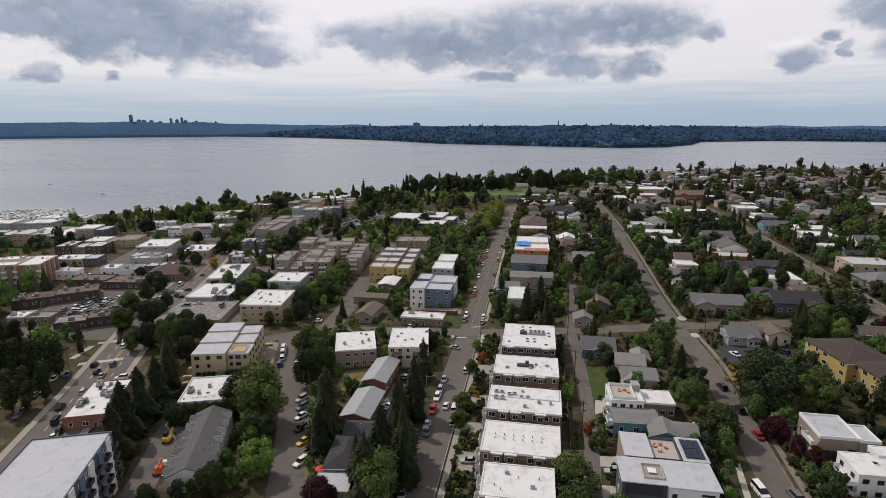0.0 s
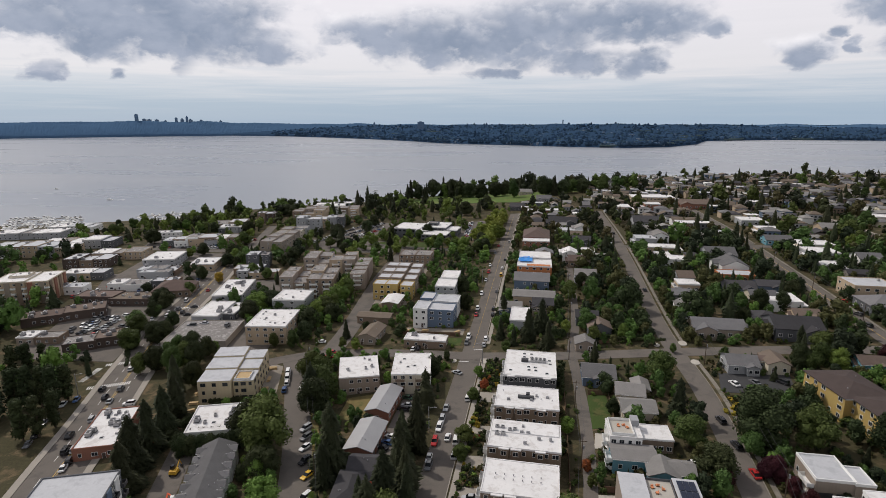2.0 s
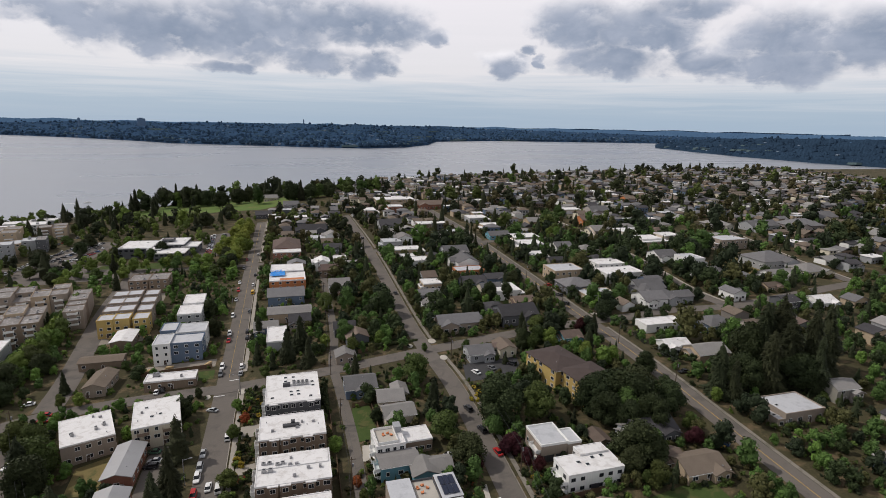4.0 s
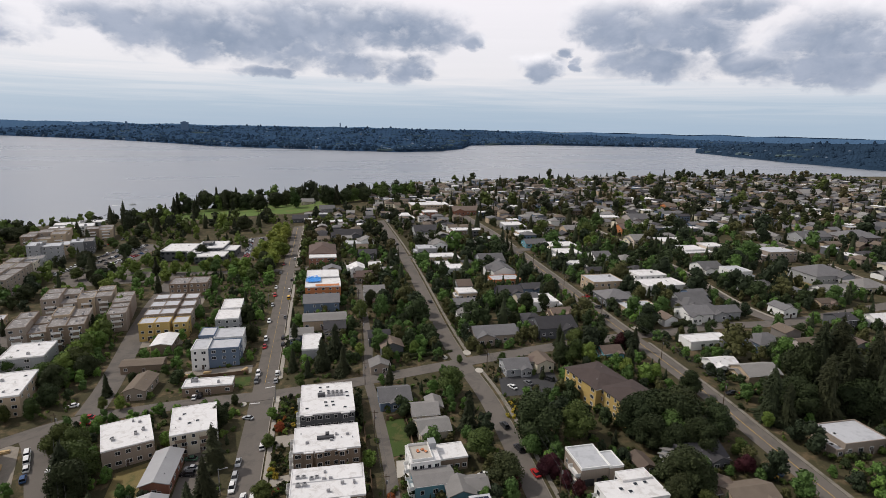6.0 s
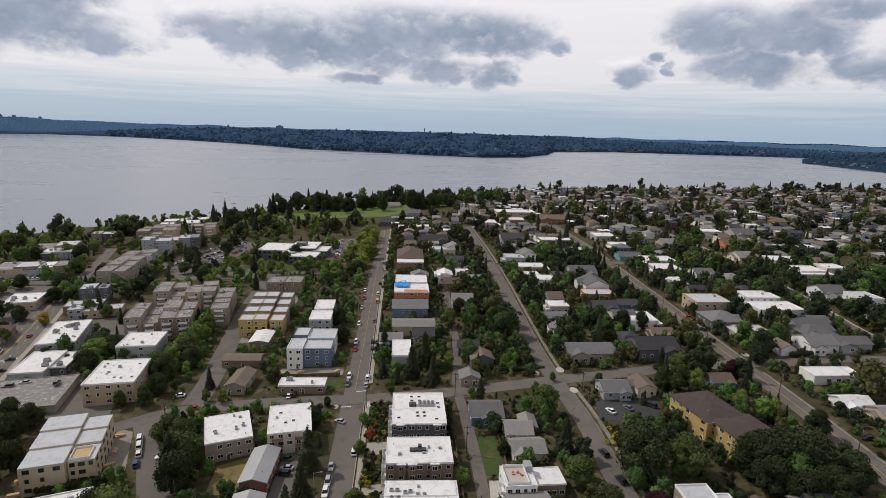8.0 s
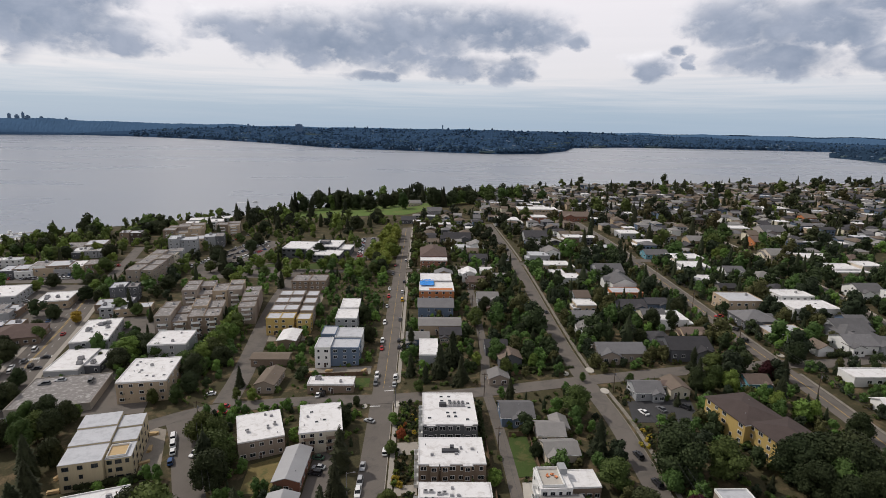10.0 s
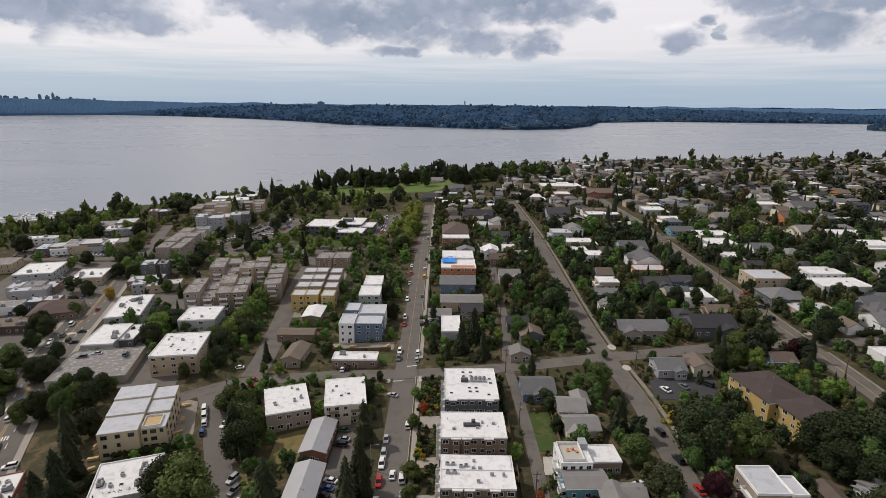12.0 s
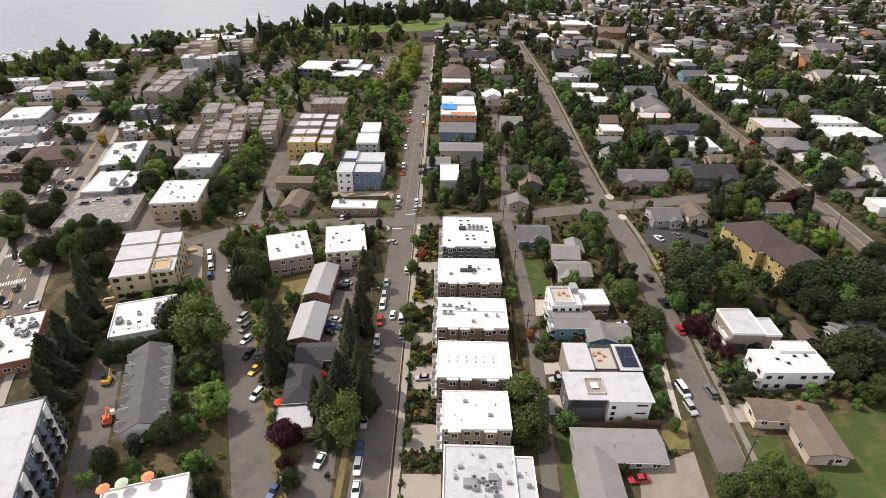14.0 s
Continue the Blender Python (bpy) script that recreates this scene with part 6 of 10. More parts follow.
building("house", "cream house with a white flat roof among gardens", 273.6, 492.9, 0, [(0, 0, 20.5, 14.6, 5.3, "flat"), (10.3, -2.2, 7.2, 10.3, 3.2, "flat")], "wall_cream", "white", "house", "hillside houses", seed=140, clutter=2)
building("house", "cream house with a white flat roof among gardens", 269.7, 383.5, 0, [(0, 0, 21.3, 15.2, 4.4, "flat"), (-10.6, -2.3, 7.4, 10.6, 2.6, "flat")], "wall_cream", "white", "house", "hillside houses", seed=141, clutter=2)
building("house", "tan house with a white flat roof among gardens", 262.3, 345.9, 0, [(0, 0, 22.8, 16.3, 5.3, "flat"), (11.4, -2.4, 8.0, 11.4, 3.2, "flat")], "wall_tan", "white", "house", "hillside houses", seed=142, clutter=2)
building("house", "cream house with a pale shingle gable roof among gardens", 250.3, 397.9, 0, [(0, 0, 16.4, 15.6, 3.5, "gx"), (4.4, -6.5, 6.5, 7.8, 3.3, "gy"), (-7.4, 1.6, 4.9, 9.4, 2.4, "gx")], "wall_cream", "pale", "house", "hillside houses", seed=143)
building("house", "grey house with a grey shingle gable roof among gardens", 195.1, 258.3, 0, [(0, 0, 16.7, 15.9, 4.4, "gx"), (-4.5, -6.7, 6.7, 7.9, 4.1, "gy"), (7.5, 1.6, 5.0, 9.5, 3.1, "gx")], "wall_grey", "grey", "house", "hillside houses", seed=144)
building("house", "white house with a grey shingle gable roof among gardens", 185.6, 240.4, 0, [(0, 0, 13.6, 12.9, 4.4, "gx"), (-3.7, -5.4, 5.4, 6.5, 4.1, "gy"), (6.1, 1.3, 4.1, 7.8, 3.1, "gx")], "wall_white", "grey", "house", "hillside houses", seed=145)
building("house", "orange house with a brown shingle gable roof among gardens", 383.5, 552.8, 0, [(0, 0, 12.8, 12.2, 5.3, "gx"), (-3.5, -5.1, 5.1, 6.1, 4.9, "gy")], "wall_orange", "brown", "house", "hillside houses", seed=146)
building("house", "grey house with a white flat roof among gardens", 397.4, 629.5, 0, [(0, 0, 25.8, 18.4, 4.4, "flat"), (-12.9, -2.8, 9.0, 12.9, 2.6, "flat")], "wall_grey", "white", "house", "hillside houses", seed=147, clutter=2)
building("house", "grey house with a grey shingle gable roof among gardens", 76.9, 207.5, 0, [(0, 0, 10.5, 10.0, 3.5, "gx"), (2.8, -4.2, 4.2, 5.0, 3.3, "gy")], "wall_grey", "grey", "house", "hillside houses", seed=148)
building("house", "cream house with a brown shingle gable roof among gardens", 88.7, 207.4, 0, [(0, 0, 7.4, 9.7, 4.0, "gy"), (-3.3, 1.5, 3.7, 4.4, 3.6, "gx")], "wall_cream", "brown", "house", "hillside houses", seed=149)
building("house", "teal house with a brown shingle gable roof among gardens", 120.6, 208.7, 0, [(0, 0, 8.8, 8.4, 4.0, "gx"), (2.4, -3.5, 3.5, 4.2, 3.7, "gy"), (-3.9, 0.8, 2.6, 5.0, 2.8, "gx")], "wall_teal", "brown", "house", "hillside houses", seed=150)
building("house", "taupe house with a pale shingle gable roof among gardens", 22.2, 226.5, 0, [(0, 0, 8.2, 7.8, 3.1, "gy")], "wall_taupe", "pale", "house", "hillside houses", seed=151)
building("house", "white house with a white gable roof among gardens", 22.3, 374.9, 0, [(0, 0, 9.7, 12.8, 5.3, "gy"), (-4.4, 1.9, 4.9, 5.7, 4.8, "gx")], "wall_white", "white", "house", "hillside houses", seed=152)
building("house", "brown house with a brown shingle gable roof among gardens", 27.4, 357.7, 0, [(0, 0, 13.7, 11.4, 4.4, "gx"), (3.7, -4.8, 5.5, 5.7, 4.1, "gy"), (-6.2, 1.1, 4.1, 6.8, 3.1, "gx")], "wall_brown", "brown", "house", "hillside houses", seed=153)
building("house", "grey house with a pale shingle gable roof among gardens", 28.9, 323.8, 0, [(0, 0, 11.9, 11.3, 4.8, "gx"), (3.2, -4.8, 4.8, 5.7, 4.5, "gy")], "wall_grey", "pale", "house", "hillside houses", seed=154)
building("house", "brick house with a brown shingle gable roof among gardens", 31.3, 308.7, 0, [(0, 0, 9.8, 8.1, 4.4, "gx"), (-2.6, -3.4, 3.9, 4.1, 4.1, "gy")], "wall_brick", "brown", "house", "hillside houses", seed=155)
building("house", "white house with a white gable roof among gardens", 34.8, 383.1, 0, [(0, 0, 8.0, 7.6, 3.5, "gx")], "wall_white", "white", "house", "hillside houses", seed=156)
building("house", "dark grey house with a dark shingle gable roof among gardens", 32.6, 416.2, 0, [(0, 0, 13.0, 10.8, 4.4, "gx"), (3.5, -4.5, 5.2, 5.4, 4.1, "gy"), (-5.8, 1.1, 3.9, 6.5, 3.1, "gx")], "wall_dark_grey", "dark", "house", "hillside houses", seed=157)
building("house", "white house with a pale grey flat roof among gardens", 28.3, 455.8, 0, [(0, 0, 20.4, 12.2, 4.4, "flat"), (-10.2, -1.8, 7.2, 8.5, 2.6, "flat")], "wall_white", "membrane", "house", "hillside houses", seed=158, clutter=2)
building("house", "dark grey house with a dark shingle gable roof among gardens", 25.0, 256.8, 0, [(0, 0, 10.1, 9.6, 4.0, "gx"), (2.7, -4.0, 4.0, 4.8, 3.7, "gy")], "wall_dark_grey", "dark", "house", "hillside houses", seed=159)
building("house", "dark grey house with a dark shingle gable roof among gardens", 21.7, 498.4, 0, [(0, 0, 24.0, 17.1, 5.3, "gx"), (6.5, -7.2, 9.6, 8.6, 4.9, "gy"), (-10.8, 1.7, 7.2, 10.3, 3.7, "gx")], "wall_dark_grey", "dark", "house", "hillside houses", seed=160)
building("house", "white house with a pale shingle gable roof among gardens", 35.5, 458.5, 0, [(0, 0, 11.1, 13.2, 5.3, "gy"), (-5.0, 2.0, 5.5, 5.9, 4.8, "gx")], "wall_white", "pale", "house", "hillside houses", seed=161)
building("house", "white house with a white flat roof among gardens", -5.5, 587.9, 0, [(0, 0, 12.1, 11.5, 4.4, "flat"), (6.1, -1.7, 4.2, 8.1, 2.6, "flat")], "wall_white", "white", "house", "hillside houses", seed=162, clutter=2)
building("house", "brick house with a white flat roof among gardens", 13.7, 574.3, 0, [(0, 0, 12.8, 12.2, 5.3, "flat"), (6.4, -1.8, 4.5, 8.5, 3.2, "flat")], "wall_brick", "white", "house", "hillside houses", seed=163, clutter=2)
building("house", "grey house with a grey shingle gable roof among gardens", 5.7, 680.4, 0, [(0, 0, 17.5, 16.7, 4.4, "gx"), (-4.7, -7.0, 7.0, 8.3, 4.1, "gy"), (7.9, 1.7, 5.3, 10.0, 3.1, "gx")], "wall_grey", "grey", "house", "hillside houses", seed=164)
building("house", "dark grey house with a dark shingle gable roof among gardens", -24.4, 630.6, 0, [(0, 0, 16.2, 15.5, 4.4, "gx"), (4.4, -6.5, 6.5, 7.7, 4.1, "gy")], "wall_dark_grey", "dark", "house", "hillside houses", seed=165)
building("house", "cream house with a pale shingle gable roof among gardens", -19.5, 773.0, 0, [(0, 0, 17.3, 16.4, 4.4, "gx"), (-4.7, -6.9, 6.9, 8.2, 4.1, "gy"), (7.8, 1.6, 5.2, 9.9, 3.1, "gx")], "wall_cream", "pale", "house", "hillside houses", seed=166)
building("house", "white house with a white flat roof among gardens", 262.3, 350.2, 0, [(0, 0, 17.6, 14.6, 6.2, "flat"), (8.8, -2.2, 6.2, 10.3, 3.7, "flat")], "wall_white", "white", "house", "hillside houses", seed=167, clutter=2)
building("house", "cream house with a white flat roof among gardens", 286.0, 357.5, 0, [(0, 0, 14.4, 13.7, 5.3, "flat"), (-7.2, -2.1, 5.0, 9.6, 3.2, "flat")], "wall_cream", "white", "house", "hillside houses", seed=168, clutter=2)
building("house", "white house with a grey shingle gable roof among gardens", 245.5, 309.4, 0, [(0, 0, 14.5, 13.9, 5.3, "gx"), (-3.9, -5.8, 5.8, 6.9, 4.9, "gy")], "wall_white", "grey", "house", "hillside houses", seed=169)
building("house", "white house with a pale grey flat roof among gardens", 252.5, 291.4, 0, [(0, 0, 12.9, 13.8, 7.5, "flat"), (6.4, -2.1, 4.5, 9.6, 4.5, "flat")], "wall_white", "membrane", "house", "hillside houses", seed=170, clutter=2)
building("house", "taupe house with a pale grey flat roof among gardens", 316.5, 329.0, 0, [(0, 0, 23.1, 16.5, 7.0, "flat"), (-11.6, -2.5, 8.1, 11.6, 4.2, "flat")], "wall_taupe", "membrane", "house", "hillside houses", seed=171, clutter=2)
building("house", "grey house with a grey shingle gable roof among gardens", 250.2, 274.7, 0, [(0, 0, 20.3, 9.7, 3.3, "gx"), (-5.5, -4.1, 8.1, 4.8, 3.1, "gy")], "wall_grey", "grey", "house", "hillside houses", seed=172)
building("house", "white house with a grey shingle gable roof among gardens", 234.3, 234.5, 0, [(0, 0, 8.2, 10.8, 4.4, "gy"), (3.7, 1.6, 4.1, 4.8, 4.0, "gx")], "wall_white", "grey", "house", "hillside houses", seed=173)
building("house", "grey house with a grey shingle hipped roof among gardens", 305.8, 281.7, 0, [(0, 0, 25.5, 21.3, 5.3, "hip"), (6.9, -8.9, 10.2, 10.6, 4.9, "gy")], "wall_grey", "grey", "house", "hillside houses", seed=174)
building("house", "white house with a pale shingle gable roof among gardens", 287.4, 256.1, 0, [(0, 0, 19.0, 11.3, 3.5, "gx"), (5.1, -4.7, 7.6, 5.6, 3.3, "gy"), (-8.5, 1.1, 5.7, 6.8, 2.4, "gx")], "wall_white", "pale", "house", "hillside houses", seed=175)
building("house", "cream house with a pale shingle hipped roof among gardens", 315.2, 259.2, 0, [(0, 0, 18.6, 15.5, 3.5, "hip"), (5.0, -6.5, 7.5, 7.8, 3.3, "gy"), (-8.4, 1.6, 5.6, 9.3, 2.4, "gx")], "wall_cream", "pale", "house", "hillside houses", seed=176)
building("house", "tan house with a brown shingle gable roof among gardens", 266.0, 240.1, 0, [(0, 0, 10.1, 7.2, 3.1, "gx"), (2.7, -3.0, 4.1, 3.6, 2.9, "gy"), (-4.6, 0.7, 3.0, 4.3, 2.2, "gx")], "wall_tan", "brown", "house", "hillside houses", seed=177)
building("house", "grey house with a grey shingle hipped roof among gardens", 193.1, 252.0, 0, [(0, 0, 16.4, 13.6, 4.4, "hip"), (-4.4, -5.7, 6.5, 6.8, 4.1, "gy"), (7.4, 1.4, 4.9, 8.2, 3.1, "gx")], "wall_grey", "grey", "house", "hillside houses", seed=178)
building("house", "grey house with a grey shingle gable roof among gardens", 200.8, 239.6, 0, [(0, 0, 16.7, 9.9, 4.0, "gx"), (-4.5, -4.2, 6.7, 5.0, 3.7, "gy")], "wall_grey", "grey", "house", "hillside houses", seed=179)
building("house", "blue house with a grey shingle gable roof among gardens", 202.7, 263.7, 0, [(0, 0, 10.0, 9.5, 5.3, "gx"), (2.7, -4.0, 4.0, 4.8, 4.9, "gy"), (-4.5, 1.0, 3.0, 5.7, 3.7, "gx")], "wall_blue", "grey", "house", "hillside houses", seed=180)
building("house", "white house with a white flat roof among gardens", 169.3, 209.9, 0, [(0, 0, 20.9, 8.7, 3.5, "flat"), (10.5, -1.3, 7.3, 6.1, 2.1, "flat")], "wall_white", "white", "house", "hillside houses", seed=181, clutter=2)
building("house", "blue house with a grey shingle hipped roof among gardens", 192.5, 201.0, 0, [(0, 0, 14.5, 12.1, 4.4, "hip"), (3.9, -5.1, 5.8, 6.0, 4.1, "gy"), (-6.5, 1.2, 4.4, 7.3, 3.1, "gx")], "wall_blue", "grey", "house", "hillside houses", seed=182)
building("house", "white house with a white gable roof among gardens", 158.8, 186.8, 0, [(0, 0, 11.2, 8.0, 3.5, "gx"), (-3.0, -3.4, 4.5, 4.0, 3.3, "gy")], "wall_white", "white", "house", "hillside houses", seed=183)
building("house", "tan house with a pale shingle gable roof among gardens", 167.0, 176.8, 0, [(0, 0, 14.6, 10.5, 3.7, "gx"), (4.0, -4.4, 5.9, 5.2, 3.4, "gy"), (-6.6, 1.0, 4.4, 6.3, 2.6, "gx")], "wall_tan", "pale", "house", "hillside houses", seed=184)
building("house", "taupe house with a pale grey flat roof among gardens", 160.9, 130.5, 0, [(0, 0, 16.3, 11.6, 4.4, "flat"), (-8.1, -1.7, 5.7, 8.1, 2.6, "flat")], "wall_taupe", "membrane", "house", "hillside houses", seed=185, clutter=2)
building("house", "dark grey house with a dark shingle gable roof among gardens", 109.7, 135.9, 0, [(0, 0, 14.2, 10.1, 3.5, "gx"), (3.8, -4.3, 5.7, 5.1, 3.3, "gy")], "wall_dark_grey", "dark", "house", "hillside houses", seed=186)
building("house", "tan house with a brown shingle gable roof among gardens", 104.9, 120.6, 0, [(0, 0, 7.0, 7.0, 3.1, "gx")], "wall_tan", "brown", "house", "hillside houses", seed=187)
building("house", "tan house with a brown shingle gable roof among gardens", 110.8, 115.1, 0, [(0, 0, 13.3, 9.5, 3.1, "gx"), (3.6, -4.0, 5.3, 4.7, 2.9, "gy")], "wall_tan", "brown", "house", "hillside houses", seed=188)
building("house", "white house with a white gable roof among gardens", 268.6, 211.4, 0, [(0, 0, 12.1, 11.5, 3.5, "gx"), (3.3, -4.8, 4.8, 5.8, 3.3, "gy"), (-5.5, 1.2, 3.6, 6.9, 2.4, "gx")], "wall_white", "white", "house", "hillside houses", seed=189)
building("house", "cream house with a grey shingle gable roof among gardens", 484.8, 396.3, 0, [(0, 0, 23.9, 19.9, 4.4, "gx"), (-6.5, -8.4, 9.6, 10.0, 4.1, "gy")], "wall_cream", "grey", "house", "hillside houses", seed=190)
building("house", "cream house with a pale shingle gable roof among gardens", 341.5, 666.7, 0, [(0, 0, 19.5, 18.5, 4.4, "gx"), (-5.3, -7.8, 7.8, 9.3, 4.1, "gy"), (8.8, 1.9, 5.8, 11.1, 3.1, "gx")], "wall_cream", "pale", "house", "hillside houses", seed=191)
building("house", "painted house with a grey shingle gable roof among gardens", 299.0, 482.3, 0, [(0, 0, 19.7, 18.8, 4.4, "gx"), (-5.3, -7.9, 7.9, 9.4, 4.1, "gy")], "wall_mixed", "grey", "house", "hillside houses", seed=192)
building("house", "grey house with a pale grey flat roof among gardens", 608.4, 663.2, 0, [(0, 0, 26.5, 18.9, 4.4, "flat"), (13.3, -2.8, 9.3, 13.3, 2.6, "flat")], "wall_grey", "membrane", "house", "hillside houses", seed=193, clutter=2)
building("house", "painted house with a pale shingle gable roof among gardens", 675.2, 653.8, 0, [(0, 0, 37.4, 22.0, 4.4, "gx"), (10.1, -9.2, 15.0, 11.0, 4.1, "gy"), (-16.9, 2.2, 11.2, 13.2, 3.1, "gx")], "wall_mixed", "pale", "house", "hillside houses", seed=194)
building("house", "painted house with a pale shingle hipped roof among gardens", 359.5, 388.0, 0, [(0, 0, 18.4, 17.5, 4.4, "hip"), (5.0, -7.4, 7.4, 8.8, 4.1, "gy")], "wall_mixed", "pale", "house", "hillside houses", seed=195)
building("house", "grey house with a grey shingle gable roof among gardens", 393.2, 375.5, 0, [(0, 0, 28.4, 16.9, 4.4, "gx"), (-7.7, -7.1, 11.4, 8.4, 4.1, "gy")], "wall_grey", "grey", "house", "hillside houses", seed=196)
building("house", "painted house with a grey shingle hipped roof among gardens", 430.6, 369.1, 0, [(0, 0, 32.6, 22.0, 4.4, "hip"), (-8.8, -9.2, 13.0, 11.0, 4.1, "gy"), (14.7, 2.2, 9.8, 13.2, 3.1, "gx")], "wall_mixed", "grey", "house", "hillside houses", seed=197)
building("house", "grey house with a pale shingle gable roof among gardens", 106.1, 134.9, 0, [(0, 0, 12.3, 7.3, 3.2, "gx"), (3.3, -3.1, 4.9, 3.7, 3.0, "gy"), (-5.5, 0.7, 3.7, 4.4, 2.2, "gx")], "wall_grey", "pale", "house", "hillside houses", seed=198)
building("house", "brown house with a brown shingle gable roof among gardens", 91.8, 136.4, 0, [(0, 0, 5.0, 7.0, 2.3, "gy")], "wall_brown", "brown", "house", "hillside houses", seed=199)
building("commercial_building", "white town building with a white flat roof", -466.2, 478.6, 15, [(-17.6, -1.2, 7.8, 20.3, 6.0, "flat", "wall_white", "white"), (-8.5, -0.2, 9.9, 20.7, 6.0, "flat", "wall_dark_grey", "white"), (-0.3, 0.6, 6.3, 21.3, 6.6, "flat", "wall_white", "membrane"), (8.2, 0.8, 10.2, 19.8, 6.0, "flat", "wall_white", "membrane"), (17.4, -0.3, 8.1, 20.1, 5.3, "flat", "wall_white", "membrane")], "wall_white", "white", "shop", "town buildings", seed=200, clutter=5)
building("commercial_building", "grey town building with a white flat roof", -475.4, 438.5, 15, [(-23.4, -0.2, 13.1, 20.7, 6.0, "flat", "wall_grey", "white"), (-11.4, -0.3, 10.4, 23.1, 6.6, "flat", "wall_grey", "white"), (-1.1, 1.0, 10.0, 21.6, 6.0, "flat", "wall_grey", "worn"), (10.0, 0.6, 11.8, 21.1, 6.0, "flat", "wall_grey", "white"), (23.0, -0.5, 13.8, 22.2, 6.6, "flat", "wall_grey", "white")], "wall_grey", "white", "shop", "town buildings", seed=201, clutter=5)
building("commercial_building", "grey town building with a white flat roof", -389.2, 403.4, 15, [(-22.6, -0.1, 13.1, 20.5, 5.8, "flat", "wall_dark_grey", "white"), (-11.4, 0.1, 9.1, 20.3, 6.3, "flat", "wall_tan", "worn"), (-1.1, -0.2, 11.1, 19.7, 5.8, "flat", "wall_grey", "white"), (12.1, 1.2, 15.1, 19.1, 7.6, "flat", "wall_grey", "white"), (24.5, 0.8, 9.4, 18.9, 6.3, "flat", "wall_dark_grey", "membrane")], "wall_grey", "white", "shop", "town buildings", seed=202, clutter=5)
building("commercial_building", "tan town building with a pale grey flat roof", -400.0, 372.2, 15, [(-24.8, -1.3, 10.3, 17.9, 9.6, "flat", "wall_white", "membrane"), (-13.9, 0.5, 11.1, 22.0, 9.0, "flat", "wall_brown", "membrane"), (-1.7, 0.6, 13.0, 21.8, 9.6, "flat", "wall_tan", "membrane"), (11.2, -0.4, 12.4, 20.6, 9.0, "flat", "wall_grey", "membrane"), (23.7, -0.3, 12.4, 19.7, 7.8, "flat", "wall_tan", "white")], "wall_tan", "membrane", "shop", "town buildings", seed=203, clutter=5)
building("commercial_building", "dark brown town building with a pale grey flat roof", -331.4, 350.3, 15, [(-10.7, 0.1, 10.9, 19.7, 6.6, "flat", "wall_dark_brown", "membrane"), (-0.1, -0.7, 9.9, 15.7, 5.3, "flat", "wall_brown", "membrane"), (10.6, -0.0, 11.1, 18.4, 6.0, "flat", "wall_dark_brown", "membrane")], "wall_dark_brown", "membrane", "shop", "town buildings", seed=204, clutter=5)
building("commercial_building", "tan town building with a white flat roof", -325.6, 375.4, 15, [(-11.9, -1.0, 14.5, 17.0, 5.3, "flat", "wall_tan", "white"), (-0.1, -0.4, 8.9, 16.0, 4.8, "flat", "wall_tan", "worn"), (11.8, -0.4, 14.7, 19.2, 6.0, "flat", "wall_tan", "worn")], "wall_tan", "white", "shop", "town buildings", seed=205, clutter=5)
building("commercial_building", "grey town building with a white flat roof", -306.4, 319.1, 15, [(-9.2, -0.1, 9.5, 12.4, 5.0, "flat", "wall_grey", "white"), (0.3, -0.3, 9.1, 12.8, 5.0, "flat", "wall_tan", "white"), (9.4, -0.7, 8.9, 13.0, 5.0, "flat", "wall_dark_grey", "membrane")], "wall_grey", "white", "shop", "town buildings", seed=206, clutter=5)
building("commercial_building", "white town building with a white flat roof", -258.0, 299.9, 15, [(-6.8, 0.3, 9.7, 11.0, 5.0, "flat", "wall_white", "white"), (4.9, -0.1, 13.4, 11.3, 4.3, "flat", "wall_white", "worn")], "wall_white", "white", "shop", "town buildings", seed=207, clutter=5)
building("commercial_building", "brown town building with a pale grey flat roof", -290.8, 287.4, 15, [(-6.1, -0.2, 9.3, 10.0, 5.0, "flat", "wall_tan", "membrane"), (4.7, -0.4, 12.0, 9.3, 5.0, "flat", "wall_white", "membrane")], "wall_brown", "membrane", "shop", "town buildings", seed=208, clutter=5)
building("commercial_building", "brown town building with a white flat roof", -238.5, 216.1, 15, [(-5.7, -0.5, 7.8, 8.7, 4.0, "flat", "wall_taupe", "white"), (4.0, -0.0, 11.2, 8.7, 3.3, "flat", "wall_brown", "worn")], "wall_brown", "white", "shop", "town buildings", seed=209, clutter=5)
building("commercial_building", "grey town building with a pale grey flat roof", -290.5, 425.6, 15, [(-24.3, 0.3, 10.6, 17.6, 5.3, "flat", "wall_dark_grey", "membrane"), (-13.2, -1.0, 11.3, 18.2, 4.8, "flat", "wall_white", "membrane"), (-0.8, -0.1, 13.3, 17.0, 6.0, "flat", "wall_tan", "membrane"), (11.2, -0.9, 10.4, 18.7, 4.8, "flat", "wall_grey", "worn"), (23.1, 0.8, 13.0, 17.2, 6.0, "flat", "wall_tan", "worn")], "wall_grey", "membrane", "shop", "town buildings", seed=210, clutter=5)
building("commercial_building", "white town building with a white flat roof", -296.0, 484.1, 15, [(-3.8, -0.2, 10.0, 14.0, 6.0, "flat", "wall_white", "white"), (5.1, 0.8, 7.5, 14.8, 6.0, "flat", "wall_white", "worn")], "wall_white", "white", "shop", "town buildings", seed=211, clutter=5)
